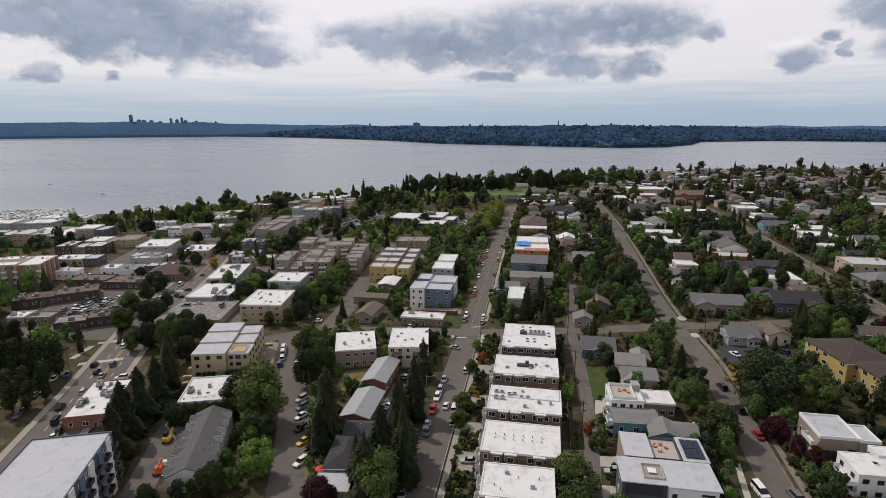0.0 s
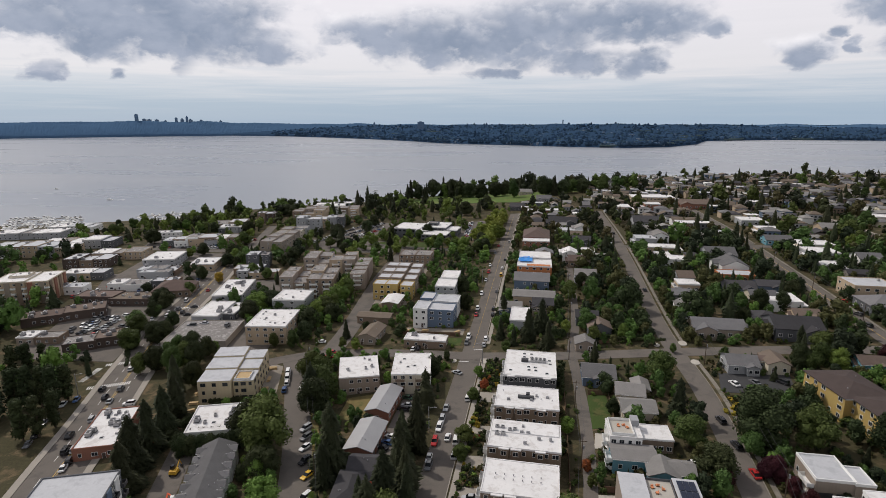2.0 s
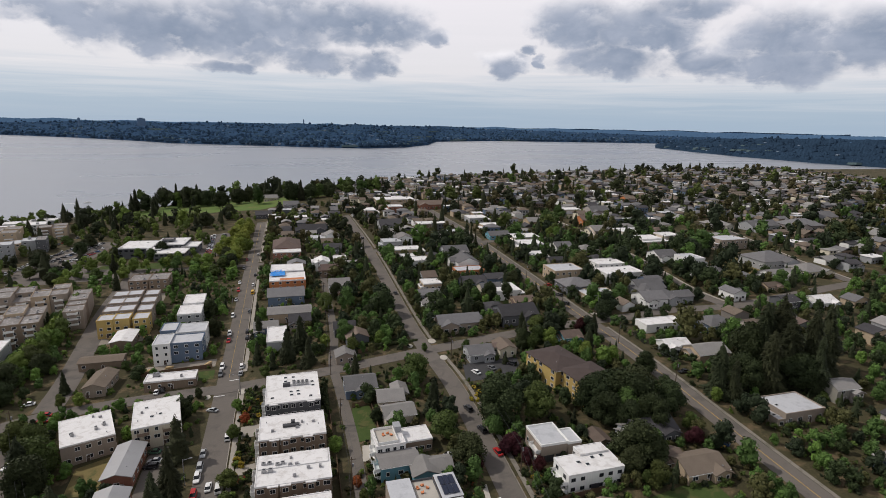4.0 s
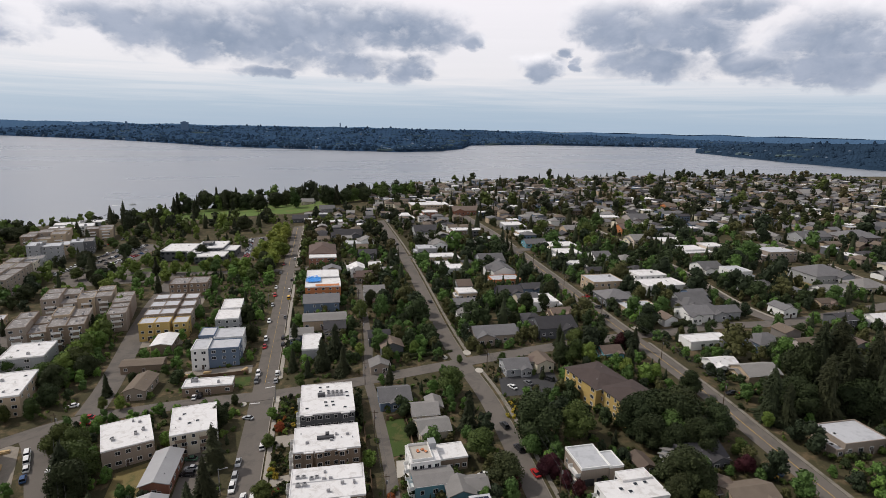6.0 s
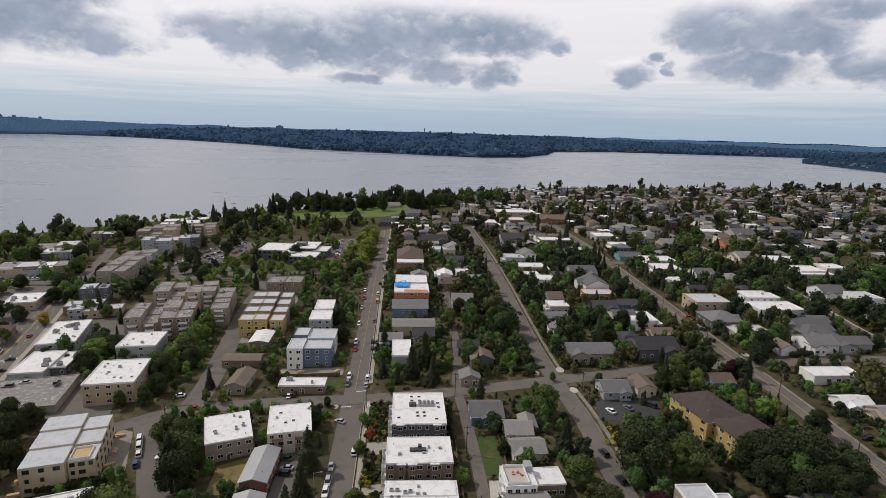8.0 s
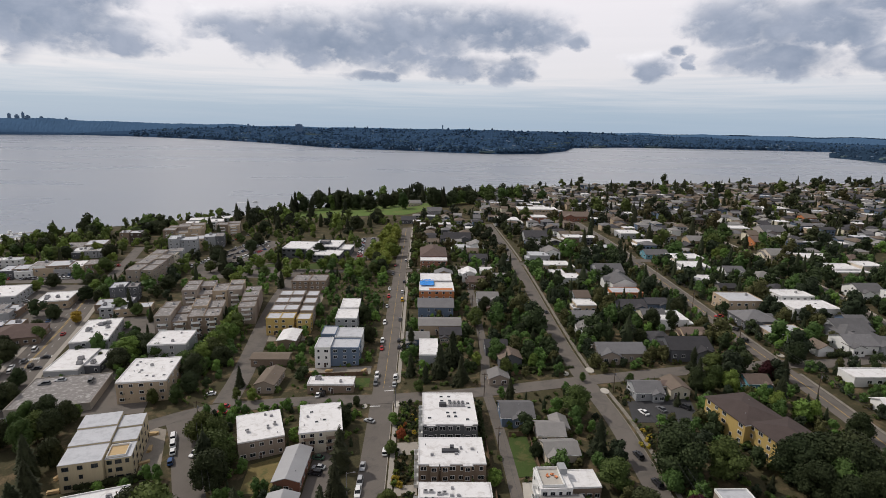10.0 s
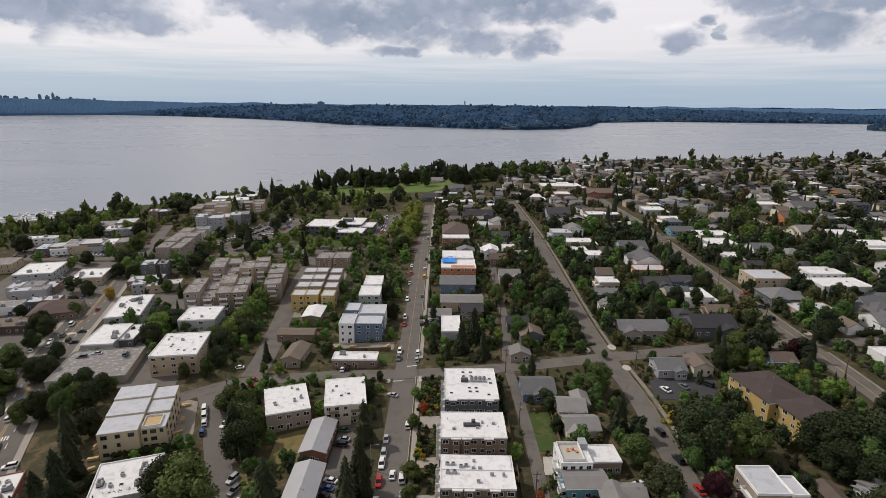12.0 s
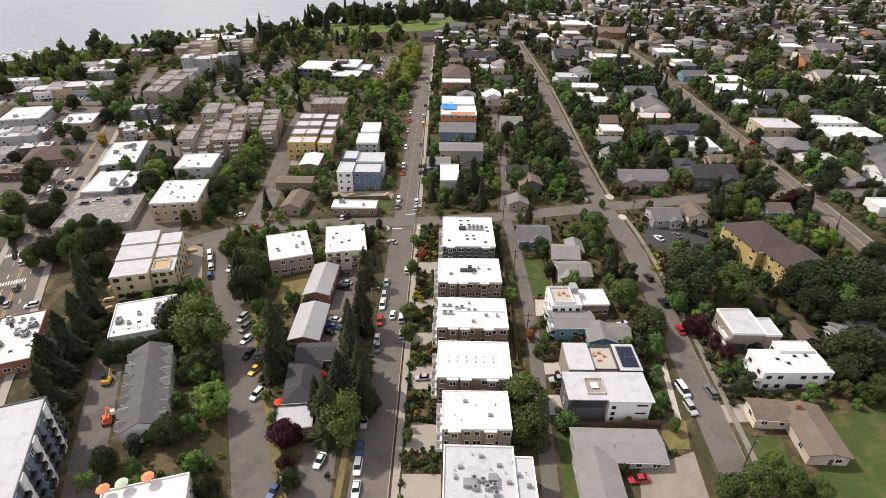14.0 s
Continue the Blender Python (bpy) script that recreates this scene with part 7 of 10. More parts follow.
building("commercial_building", "grey town building with a pale grey flat roof", -218.8, 495.0, 15, [(-6.7, -0.8, 9.0, 16.5, 14.6, "flat", "wall_grey", "membrane"), (4.6, 0.8, 13.3, 14.5, 12.8, "flat", "wall_grey", "membrane")], "wall_grey", "membrane", "shop", "town buildings", seed=212, clutter=5)
building("commercial_building", "white town building with a white flat roof", -249.4, 622.9, 15, [(-12.8, -0.9, 13.3, 15.8, 7.8, "flat", "wall_dark_grey", "white"), (-0.7, 0.9, 10.6, 17.1, 7.8, "flat", "wall_white", "white"), (12.1, -1.0, 14.7, 18.6, 9.6, "flat", "wall_white", "white")], "wall_white", "white", "shop", "town buildings", seed=213, clutter=5)
building("commercial_building", "taupe town building with a pale grey flat roof", -209.8, 449.7, 15, [(-5.3, -0.5, 6.9, 12.3, 12.0, "flat", "wall_dark_grey", "membrane"), (3.5, 0.8, 10.4, 12.3, 12.6, "flat", "wall_grey", "worn")], "wall_taupe", "membrane", "shop", "town buildings", seed=214, clutter=5)
building("commercial_building", "grey town building with a pale grey flat roof", -207.6, 524.8, 15, [(-8.7, -0.3, 8.4, 16.8, 8.8, "flat", "wall_tan", "membrane"), (0.6, 0.9, 9.8, 15.3, 10.0, "flat", "wall_grey", "membrane"), (9.2, -0.2, 7.3, 18.6, 10.6, "flat", "wall_dark_grey", "worn")], "wall_grey", "membrane", "shop", "town buildings", seed=215, clutter=5)
building("commercial_building", "grey town building with a pale grey flat roof", -198.2, 344.9, 15, [(-4.3, -0.1, 12.3, 11.7, 4.8, "flat", "wall_brown", "membrane"), (6.2, -0.4, 8.4, 10.6, 5.3, "flat", "wall_dark_grey", "membrane")], "wall_grey", "membrane", "shop", "town buildings", seed=216, clutter=5)
building("commercial_building", "dark grey town building with a pale grey flat roof", -201.4, 363.3, 15, [(-3.4, -0.5, 8.8, 13.2, 10.0, "flat", "wall_dark_grey", "membrane"), (4.5, 0.0, 6.6, 10.3, 9.3, "flat", "wall_dark_grey", "worn")], "wall_dark_grey", "membrane", "shop", "town buildings", seed=217, clutter=5)
building("commercial_building", "grey town building with a pale grey flat roof", -258.2, 325.1, 15, [(-4.8, 0.5, 10.4, 10.1, 5.0, "flat", "wall_grey", "membrane"), (5.3, -0.0, 9.5, 9.6, 5.0, "flat", "wall_grey", "worn")], "wall_grey", "membrane", "shop", "town buildings", seed=218, clutter=5)
building("commercial_building", "dark grey town building with a pale grey flat roof", -237.2, 308.2, 15, [(-4.3, -0.4, 7.7, 9.8, 5.0, "flat", "wall_dark_grey", "membrane"), (3.9, 0.1, 8.5, 8.6, 5.0, "flat", "wall_brown", "membrane")], "wall_dark_grey", "membrane", "shop", "town buildings", seed=219, clutter=5)
building("commercial_building", "white town building with a white flat roof", -337.3, 448.2, 15, [(-6.1, 0.4, 10.6, 9.4, 5.6, "flat", "wall_white", "white"), (5.4, -0.1, 12.0, 9.2, 5.6, "flat", "wall_white", "membrane")], "wall_white", "white", "shop", "town buildings", seed=220, clutter=5)
building("commercial_building", "brown town building with a pale grey flat roof", -283.7, 429.0, 15, [(-23.6, -0.7, 10.3, 14.4, 5.8, "flat", "wall_brown", "membrane"), (-12.9, 0.8, 10.7, 16.5, 7.0, "flat", "wall_white", "worn"), (0.3, 0.4, 15.3, 17.3, 7.0, "flat", "wall_brown", "membrane"), (12.8, -0.6, 9.4, 17.4, 6.3, "flat", "wall_brown", "white"), (23.2, -0.8, 11.1, 17.4, 7.0, "flat", "wall_brown", "worn")], "wall_brown", "membrane", "shop", "town buildings", seed=221, clutter=5)
building("commercial_building", "grey town building with a white flat roof", -291.0, 483.3, 15, [(-9.3, -0.4, 10.0, 14.4, 5.3, "flat", "wall_dark_grey", "white"), (0.5, -1.0, 9.3, 15.9, 6.0, "flat", "wall_grey", "worn"), (9.8, -0.7, 8.9, 14.3, 6.0, "flat", "wall_grey", "white")], "wall_grey", "white", "shop", "town buildings", seed=222, clutter=5)
building("commercial_building", "dark brown town building with a pale grey flat roof", -289.2, 545.2, 15, [(-5.3, -0.2, 8.1, 13.9, 10.6, "flat", "wall_brown", "membrane"), (4.1, -0.2, 10.4, 13.8, 10.0, "flat", "wall_dark_brown", "membrane")], "wall_dark_brown", "membrane", "shop", "town buildings", seed=223, clutter=5)
building("commercial_building", "tan town building with a pale grey flat roof", -187.4, 336.6, 15, [(-10.0, -0.0, 7.5, 10.5, 5.6, "flat", "wall_grey", "membrane"), (0.1, -0.6, 12.4, 11.0, 4.3, "flat", "wall_tan", "membrane"), (10.1, 0.3, 7.4, 9.7, 4.3, "flat", "wall_tan", "membrane")], "wall_tan", "membrane", "shop", "town buildings", seed=224, clutter=5)
building("commercial_building", "grey town building with a pale grey flat roof", -261.7, 333.3, 15, [(-9.4, -0.1, 7.0, 12.2, 5.0, "flat", "wall_grey", "membrane"), (-0.2, 0.2, 11.0, 12.1, 5.0, "flat", "wall_grey", "worn"), (9.2, 0.4, 7.5, 13.5, 3.8, "flat", "wall_brown", "membrane")], "wall_grey", "membrane", "shop", "town buildings", seed=225, clutter=5)
building("commercial_building", "brown restaurant building with a hipped shingle roof", -223.0, 296.7, 18, [(0, 0, 22.0, 19.8, 4.5, "hip")], "wall_brown", "brown", "shop", "town buildings", seed=226)
building("commercial_building", "long dark low shop arcade with a dark flat roof", -256.0, 245.5, 38, [(-8, 0, 20, 13, 4.2, "flat"), (11, 1, 20, 14, 4.6, "flat")], "wall_dark_brown", "brown", "shop", "town buildings", seed=227, clutter=14)
building("commercial_building", "dark low shop arcade with a dark flat roof", -246.0, 277.5, 8, [(-13, 0, 24, 13, 4.4, "flat"), (11, -2, 26, 14, 4.0, "flat")], "wall_dark_brown", "brown", "shop", "town buildings", seed=228, clutter=14)
building("commercial_building", "dark low shop building with a patched pale roof", -209.5, 215.0, 32, [(-4.5, 0, 14, 11, 4.0, "flat", None, "worn"), (7, 1.5, 11, 12, 4.6, "flat", None, "brown")], "wall_dark_brown", "worn", "shop", "town buildings", seed=229, clutter=10)

# ---- lawns, drives, car parks ----
def cover(name, mat_name, label, a, b, c, d, keep=True, lift=0.07):
    patch(name, [a, b, c, d], mat_name, label, lift)
    if keep:
        xs, ys = [p[0] for p in (a, b, c, d)], [p[1] for p in (a, b, c, d)]
        OPEN.append(((min(xs) + max(xs)) / 2, (min(ys) + max(ys)) / 2, 1, 0, (max(xs) - min(xs)) * 0.42, (max(ys) - min(ys)) * 0.42))


patch("park", [(-215, 690), (-30, 690), (60, 760), (-120, 868)], "park_grass", "bright green park lawn above the lake", 0.15, 16)
OPEN.append((-60, 762, 1, 0, 115, 98))
cover("lawn", "lawn", "green lawn behind a fence", (16.6, 162.5), (26.4, 162.5), (26.4, 184.5), (20.4, 184.5))
cover("lawn", "lawn", "green back garden lawn", (16.8, 86), (21.5, 86), (22.3, 106.3), (18.3, 106.5))
cover("lawn", "lawn", "wide mown green lawn", (56, 70), (110, 70), (112, 112), (84.0, 108.6))
cover("lawn", "lawn", "green front lawn", (55.8, 88), (66, 88), (69, 102), (60.5, 103))
cover("lawn", "lawn", "green lawn round a low clinic", (-60.5, 231.5), (-32.5, 231.5), (-32.5, 240), (-60, 241))
cover("lawn", "dry_grass", "dry yellowed lawn", (-66, 164), (-56.5, 164), (-55.9, 184), (-67, 179))
cover("car_park", "asphalt_dark", "dark asphalt car park", (65.2, 188), (88.7, 186.0), (92.4, 202.7), (68.5, 203))
cover("car_park", "asphalt", "worn asphalt yard with parked cars", (-46.5, 140), (-34.5, 140), (-38.5, 184), (-46.5, 186))
cover("car_park", "asphalt", "asphalt forecourt", (-44.5, 80), (-33.4, 80), (-35, 108.3), (-42.5, 107.5))
cover("lawn", "dry_grass", "rough dry grass verge", (-33.2, 75), (-31.8, 75), (-31.8, 135), (-33.4, 135), False)
cover("drive", "gravel", "pale gravel drive", (31, 80), (46.0, 80), (48.0, 99.3), (34.5, 95.0))
cover("lawn", "dry_grass", "patchy dry lawn", (41.5, 100.0), (47.5, 100.0), (49.5, 108), (43.5, 107.8))
for _c in (((17.6, 126), (24.8, 125.8), (24.8, 130.4), (18.4, 130.4)), ((16.6, 111.9), (22.4, 111.9), (22.9, 118.4), (17.6, 118.5)), ((19.6, 151.6), (24.6, 151.0), (25.6, 159.7), (20.6, 160))):
    cover("drive", "concrete_pale", "pale concrete parking pad", *_c)
for _c in (((-18.4, 123.8), (-11.0, 123.0), (-11.0, 131.8), (-18.4, 132.6)), ((-18.4, 103.0), (-9.6, 102.6), (-9.6, 110.4), (-17.0, 112.7)), ((-18.4, 141.4), (-11.3, 141.2), (-11.3, 147.0), (-18.4, 147.3)),
           ((-18.4, 159.6), (-11.3, 159.2), (-11.3, 164), (-18.4, 164.3)), ((-18.4, 180.1), (-11.0, 180.1), (-11.0, 187.2), (-18.4, 187.9)), ((-18.4, 90.4), (-9.5, 89.6), (-9.5, 96.6), (-18.4, 97.2))):
    cover("drive", "concrete", "concrete drive between the apartment buildings", *_c)
cover("building_site", "gravel", "pale churned ground of a building site", (-101, 172), (-94.6, 174), (-105, 203), (-112, 206))
cover("building_site", "gravel", "pale churned ground of a building site", (-97, 286), (-71, 286), (-74, 372), (-98, 372))
cover("building_site", "gravel", "bare ground round a new building", (-62, 244), (-33, 244), (-33, 252), (-62, 252))
cover("path", "concrete_pale", "pale concrete garden path", (47.2, 108.4), (48.6, 108.4), (51.6, 128.8), (50.2, 128.9))
cover("car_park", "asphalt", "asphalt car park of the shops", (-236, 196), (-186, 200), (-206, 262), (-262, 262), True, 0.06)
cover("car_park", "asphalt", "asphalt car park of the shops", (-262, 262), (-208, 262), (-226, 330), (-300, 330), True, 0.06)
cover("car_park", "asphalt", "asphalt car park of the shops", (-292, 330), (-226, 330), (-244, 396), (-310, 396), True, 0.06)
cover("car_park", "asphalt", "asphalt court between town buildings", (-176, 214), (-120, 216), (-150, 330), (-196, 330), False, 0.05)
cover("car_park", "asphalt", "asphalt car park behind the condominiums", (-180, 410), (-112, 408), (-118, 452), (-190, 452), True, 0.06)
cover("car_park", "asphalt", "asphalt car park behind the condominiums", (-192, 462), (-150, 456), (-144, 540), (-174, 556), True, 0.06)
cover("car_park", "asphalt", "asphalt car park beside the office", (-74, 458), (-50, 456), (-50, 556), (-76, 546), True, 0.06)
cover("lawn", "lawn", "green lawn before the office", (-140, 430), (-82, 426), (-80, 446), (-134, 450), False)
cover("car_park", "asphalt", "asphalt car park by the lake", (-330, 400), (-250, 400), (-262, 440), (-350, 440), True, 0.06)
cover("lawn", "dry_grass", "dry cleared plot", (268, 268), (300, 262), (318, 300), (285, 306))
cover("drive", "concrete", "concrete garage forecourt", (58.5, 107), (65.5, 107), (65.5, 112.5), (58.9, 112.5))

setting("verge_grass", strip([p for p in STATE if p[1] < 205], 4.6, 7.0, 0.1), "dry_grass", "dry grass verge beside the street")
# ---- road markings ----
def markings():
    g = Geo()
    for y in np.arange(40, 590, 5.0):
        if y < 229 or 406 < y < 420:
            continue
        for o in (-0.13, 0.13):
            g.face([(-25.9 + o - 0.05, y, gz(-26, y) + 0.112), (-25.9 + o + 0.05, y, gz(-26, y) + 0.112), (-25.9 + o + 0.05, y + 5, gz(-26, y + 5) + 0.112), (-25.9 + o - 0.05, y + 5, gz(-26, y + 5) + 0.112)])
    strip([p for p in THIRD if 60 < p[1] < 420], -0.1, 0.1, 0.112, geo=g, cuts=1, thick=0.0)
    for o in (-0.35, 0.35):
        strip([p for p in ARTERIAL if 60 < p[1] < 420], o - 0.1, o + 0.1, 0.112, geo=g, cuts=1, thick=0.0)
    setting("road_centre_line", g, "paint_yellow", "double yellow centre lines")
    g = Geo()
    for o in (-3.6, 3.6):
        line = dense([p for p in ARTERIAL if 60 < p[1] < 420], 3.0)
        for k in range(0, len(line) - 1, 3):
            strip([line[k], line[k + 1]], o - 0.1, o + 0.1, 0.112, geo=g, cuts=1, thick=0.0)
    # zebra bars across the wide road
    for (cx, cy) in ((-179, 199.5), (-169.5, 178.5), (-197.5, 272.5)):
        for k in range(-9, 10):
            a = radians(25)
            x, y = cx + math.cos(a) * k * 0.85, cy + math.sin(a) * k * 0.85
            dx, dy = -math.sin(a) * 1.4, math.cos(a) * 1.4
            ux, uy = math.cos(a) * 0.22, math.sin(a) * 0.22
            g.face([(px, py, gz(px, py) + 0.115) for px, py in ((x - ux - dx, y - uy - dy), (x + ux - dx, y + uy - dy), (x + ux + dx, y + uy + dy), (x - ux + dx, y - uy + dy))])
    for (cx, cy, a0, n) in ((-185.3, 186.5, 100, 7),):
        for k in range(-n, n + 1):
            a = radians(a0)
            x, y = cx + math.cos(a) * k * 0.9, cy + math.sin(a) * k * 0.9
            dx, dy = -math.sin(a) * 1.3, math.cos(a) * 1.3
            ux, uy = math.cos(a) * 0.22, math.sin(a) * 0.22
            g.face([(px, py, gz(px, py) + 0.115) for px, py in ((x - ux - dx, y - uy - dy), (x + ux - dx, y + uy - dy), (x + ux + dx, y + uy + dy), (x - ux + dx, y - uy + dy))])
    for x0, x1, y in ((-30.5, -26.4, 214.6), (-25.6, -21.4, 227.0)):
        g.face([(x0, y, gz(x0, y) + 0.13), (x1, y, gz(x1, y) + 0.13), (x1, y + 0.5, gz(x1, y) + 0.13), (x0, y + 0.5, gz(x0, y) + 0.13)])
    setting("road_markings", g, "paint_white", "white lane dashes, stop lines and zebra crossings")
    # bright kerb ramps at the corners of the crossing
    for x, y, r in ((62.6, 211.5, 2.0), (62.2, 230.0, 2.2), (51.6, 228.5, 1.5), (-19.6, 214.6, 1.5), (-32.6, 215.0, 1.4), (149.5, 236, 1.8), (67, 408, 1.8), (66, 396, 1.5)):
        k = Geo()
        ring = [(x + r * math.cos(i * 0.5236) * 0.8, y + r * 1.2 * math.sin(i * 0.5236)) for i in range(12)]
        k.face([(p[0], p[1], gz(*p) + 0.28) for p in ring])
        for i in range(12):
            p, q = ring[i], ring[(i + 1) % 12]
            k.face([(p[0], p[1], gz(*p) - 0.1), (q[0], q[1], gz(*q) - 0.1), (q[0], q[1], gz(*q) + 0.28), (p[0], p[1], gz(*p) + 0.28)])
        setting("pavement_corner", k, "concrete_pale", "pale new concrete kerb ramp at a street corner")


markings()

# ---- trees ----
tree("broad", -149.6, 192.1, 12.0, 1.0)
tree("shade", -159.2, 193.5, 11.0, 1.0)
tree("shade", -145.2, 199.3, 11.0, 1.0)
tree("broad", -163.5, 189.4, 9.0, 1.0)
tree("fir", -136.5, 175.5, 16.8, 1.08)
tree("fir", -124.8, 159.4, 17.9, 1.15)
tree("fir", -121.7, 149, 17.9, 1.15)
tree("fir", -119, 137.8, 19.0, 1.22)
tree("fir", -117.3, 128.3, 19.0, 1.30)
tree("fir", -112.5, 118.7, 16.8, 1.30)
tree("shade", -133.5, 181.7, 10.0, 1.0)
tree("broad", -188.0, 215.6, 8.0, 1.0)
tree("column", -191.3, 157.9, 17.0, 1.0)
tree("column", -185.1, 157.4, 18.0, 1.0)
tree("column", -180.7, 158.8, 18.0, 1.0)
tree("column", -176.3, 160.2, 18.0, 1.0)
tree("column", -175.1, 164.6, 16.0, 1.0)
tree("column", -168.3, 139.0, 16.0, 1.0)
tree("column", -164.3, 141.4, 16.0, 1.0)
tree("column", -164.3, 147.8, 15.0, 1.0)
tree("column", -214.6, 177.8, 16.0, 1.0)
tree("column", -211.7, 182.5, 15.0, 1.0)
tree("column", -207.4, 186.3, 14.0, 1.0)
tree("broad", -80.9, 141.6, 18.0, 1.2)
tree("shade", -90.4, 149.5, 12.0, 1.2)
tree("shade", -76.0, 130.9, 9.0, 1.3)
tree("light", -68.6, 115.9, 11.0, 1.25)
tree("light", -77.0, 128.8, 7.0, 1.2)
tree("shade", -75.9, 107.6, 8.0, 1.1)
tree("shade", -81.2, 127.9, 5.0, 1.0)
tree("shade", -88.2, 99.3, 7.0, 1.0)
tree("bush_light", -90.1, 94.9, 5.0, 1.0)
tree("shade", -61.1, 91.9, 7.0, 1.0)
tree("shade", -86.4, 111.1, 5.0, 1.0)
tree("light", -82.2, 108.0, 4.0, 1.0)
tree("light", -83.9, 134.2, 4.0, 1.0)
tree("fir", -57.3, 136.9, 22.4, 1.08)
tree("fir", -56.5, 129, 14.6, 1.01)
tree("red", -47.8, 106.2, 8.0, 1.2)
tree("spire", -36.5, 174.9, 16.0, 2.0)
tree("fir", -34, 148.7, 21.3, 0.97)
tree("fir", -33.8, 127.4, 23.5, 1.04)
tree("fir", -34.5, 114.1, 23.5, 1.04)
tree("fir", -36.8, 108.2, 20.2, 1.08)
tree("fir", -29, 115.9, 19.0, 0.94)
tree("fir", -36.9, 142.6, 17.9, 1.01)
tree("fir", -41.2, 115.2, 14.6, 1.01)
tree("fir", -31.2, 123, 19.0, 1.01)
tree("broad", -33.1, 106.7, 15.0, 1.0)
tree("shade", -38.9, 200.4, 8.0, 1.0)
tree("fir", -79.6, 174.3, 16.8, 1.08)
tree("shade", -75.7, 166.5, 13.0, 1.1)
tree("broad", -89.0, 194.3, 11.0, 1.2)
tree("broad", -76.5, 177.0, 13.0, 1.2)
tree("broad", -82.3, 190.7, 11.0, 1.2)
tree("shade", -43.3, 93.8, 6.0, 1.0)
tree("red", -45.5, 98.7, 5.0, 1.0)
tree("broad", -17.6, 106.4, 4.0, 1.0)
tree("bush_dark", -35.5, 96.9, 2.0, 1.0)
tree("light", -51.7, 109.2, 4.0, 1.0)
tree("light", -56.3, 120.5, 4.0, 1.0)
tree("broad", -20.4, 181.7, 5.0, 1.2)
tree("broad", -19.8, 154.3, 6.0, 1.3)
tree("light", -20.2, 199.9, 5.0, 1.2)
tree("light", 4.0, 160.7, 5.0, 1.3)
tree("light", 11.9, 159.7, 6.0, 1.2)
tree("light", 0.7, 161.0, 4.0, 1.2)
tree("bush_dark", 11.4, 204.2, 4.5, 1.0)
tree("bush_dark", 11.1, 197.6, 4.5, 1.0)
tree("bush_dark", 11.0, 191.3, 4.5, 1.0)
tree("bush_dark", 11.0, 184.8, 4.5, 1.0)
tree("broad", -19.9, 145.3, 5.0, 1.3)
tree("bush_gold", -18.0, 165.7, 3.0, 1.0)
tree("bush_gold", -16.6, 163.3, 2.5, 1.0)
tree("shade", -17.6, 172.3, 3.0, 1.0)
tree("rust", -17.0, 190.4, 3.5, 1.0)
tree("broad", 11.4, 115.3, 10.0, 1.35)
tree("broad", 10.8, 104.3, 10.0, 1.4)
tree("light", 12.1, 162.7, 4.0, 1.0)
tree("broad", 8.3, 150.1, 3.5, 1.0)
tree("rust", 16.6, 140.9, 3.0, 1.0)
tree("broad", 17.4, 133.3, 4.0, 1.0)
tree("rust", 12.3, 125.4, 3.0, 1.0)
tree("broad", 46.3, 194.3, 12.0, 1.2)
tree("fir", 24.3, 208.4, 11.2, 0.94)
tree("fir", 46.6, 169, 14.6, 1.08)
tree("broad", 46.5, 153.2, 10.0, 1.3)
tree("shade", 49.7, 139.1, 9.0, 1.45)
tree("red", 51.2, 136.2, 5.0, 1.1)
tree("shade", 66.4, 157.6, 16.0, 1.2)
tree("broad", 62.0, 150.6, 7.0, 1.2)
tree("broad", 79.3, 154.5, 13.0, 1.25)
tree("red", 64.3, 139.4, 7.0, 1.0)
tree("red", 66.2, 133.8, 5.0, 1.0)
tree("red", 67.8, 128.7, 5.0, 1.0)
tree("red", 62.0, 139.5, 6.0, 1.0)
tree("shade", 104.2, 151.9, 14.0, 1.15)
tree("shade", 113.0, 149.1, 15.0, 1.2)
tree("shade", 104.3, 138.5, 10.0, 1.0)
tree("shade", 111.9, 136.7, 12.0, 1.0)
tree("fir", 99, 210.1, 14.0, 1.00)
tree("broad", 102.9, 206.2, 11.0, 1.0)
tree("light", 108.8, 204.5, 10.0, 1.0)
tree("fir", 122.7, 195.3, 13.0, 1.00)
tree("light", 126.3, 182.9, 8.0, 1.0)
tree("broad", 102.9, 124.7, 9.0, 1.0)
tree("broad", 95.2, 111.9, 8.0, 1.0)
tree("broad", 93.5, 113.7, 5.0, 1.0)
tree("shade", 132.9, 171.1, 9.0, 1.0)
tree("fir", 85.4, 197.7, 6.0, 1.00)
tree("fir", 89.7, 148.2, 6.0, 1.00)
tree("broad", 55.1, 87.8, 9.0, 1.1)
tree("broad", 49.6, 86.5, 8.0, 1.0)
tree("broad", 61.7, 87.5, 9.0, 1.0)
tree("light", 61.1, 92.5, 7.0, 1.0)
tree("broad", 66.7, 85.6, 7.0, 1.0)
tree("broad", 45.4, 105.2, 4.0, 1.0)
tree("broad", 56.2, 220.5, 4.0, 1.0)
tree("broad", 74.0, 215.2, 5.0, 1.0)
tree("shade", 27.3, 171.8, 5.0, 1.0)
tree("fir", 34, 171.7, 5.0, 1.00)
tree("bush_rust", 25.1, 133.4, 3.0, 1.0)
tree("fir", -2.1, 234.6, 16.0, 1.20)
tree("fir", 4, 245.5, 17.0, 1.25)
tree("fir", 6.7, 227.5, 13.0, 1.10)
tree("fir", -15, 266.4, 13.0, 1.00)
tree("fir", -14.7, 239.5, 11.0, 1.00)
tree("broad", -11.0, 222.5, 6.0, 1.0)
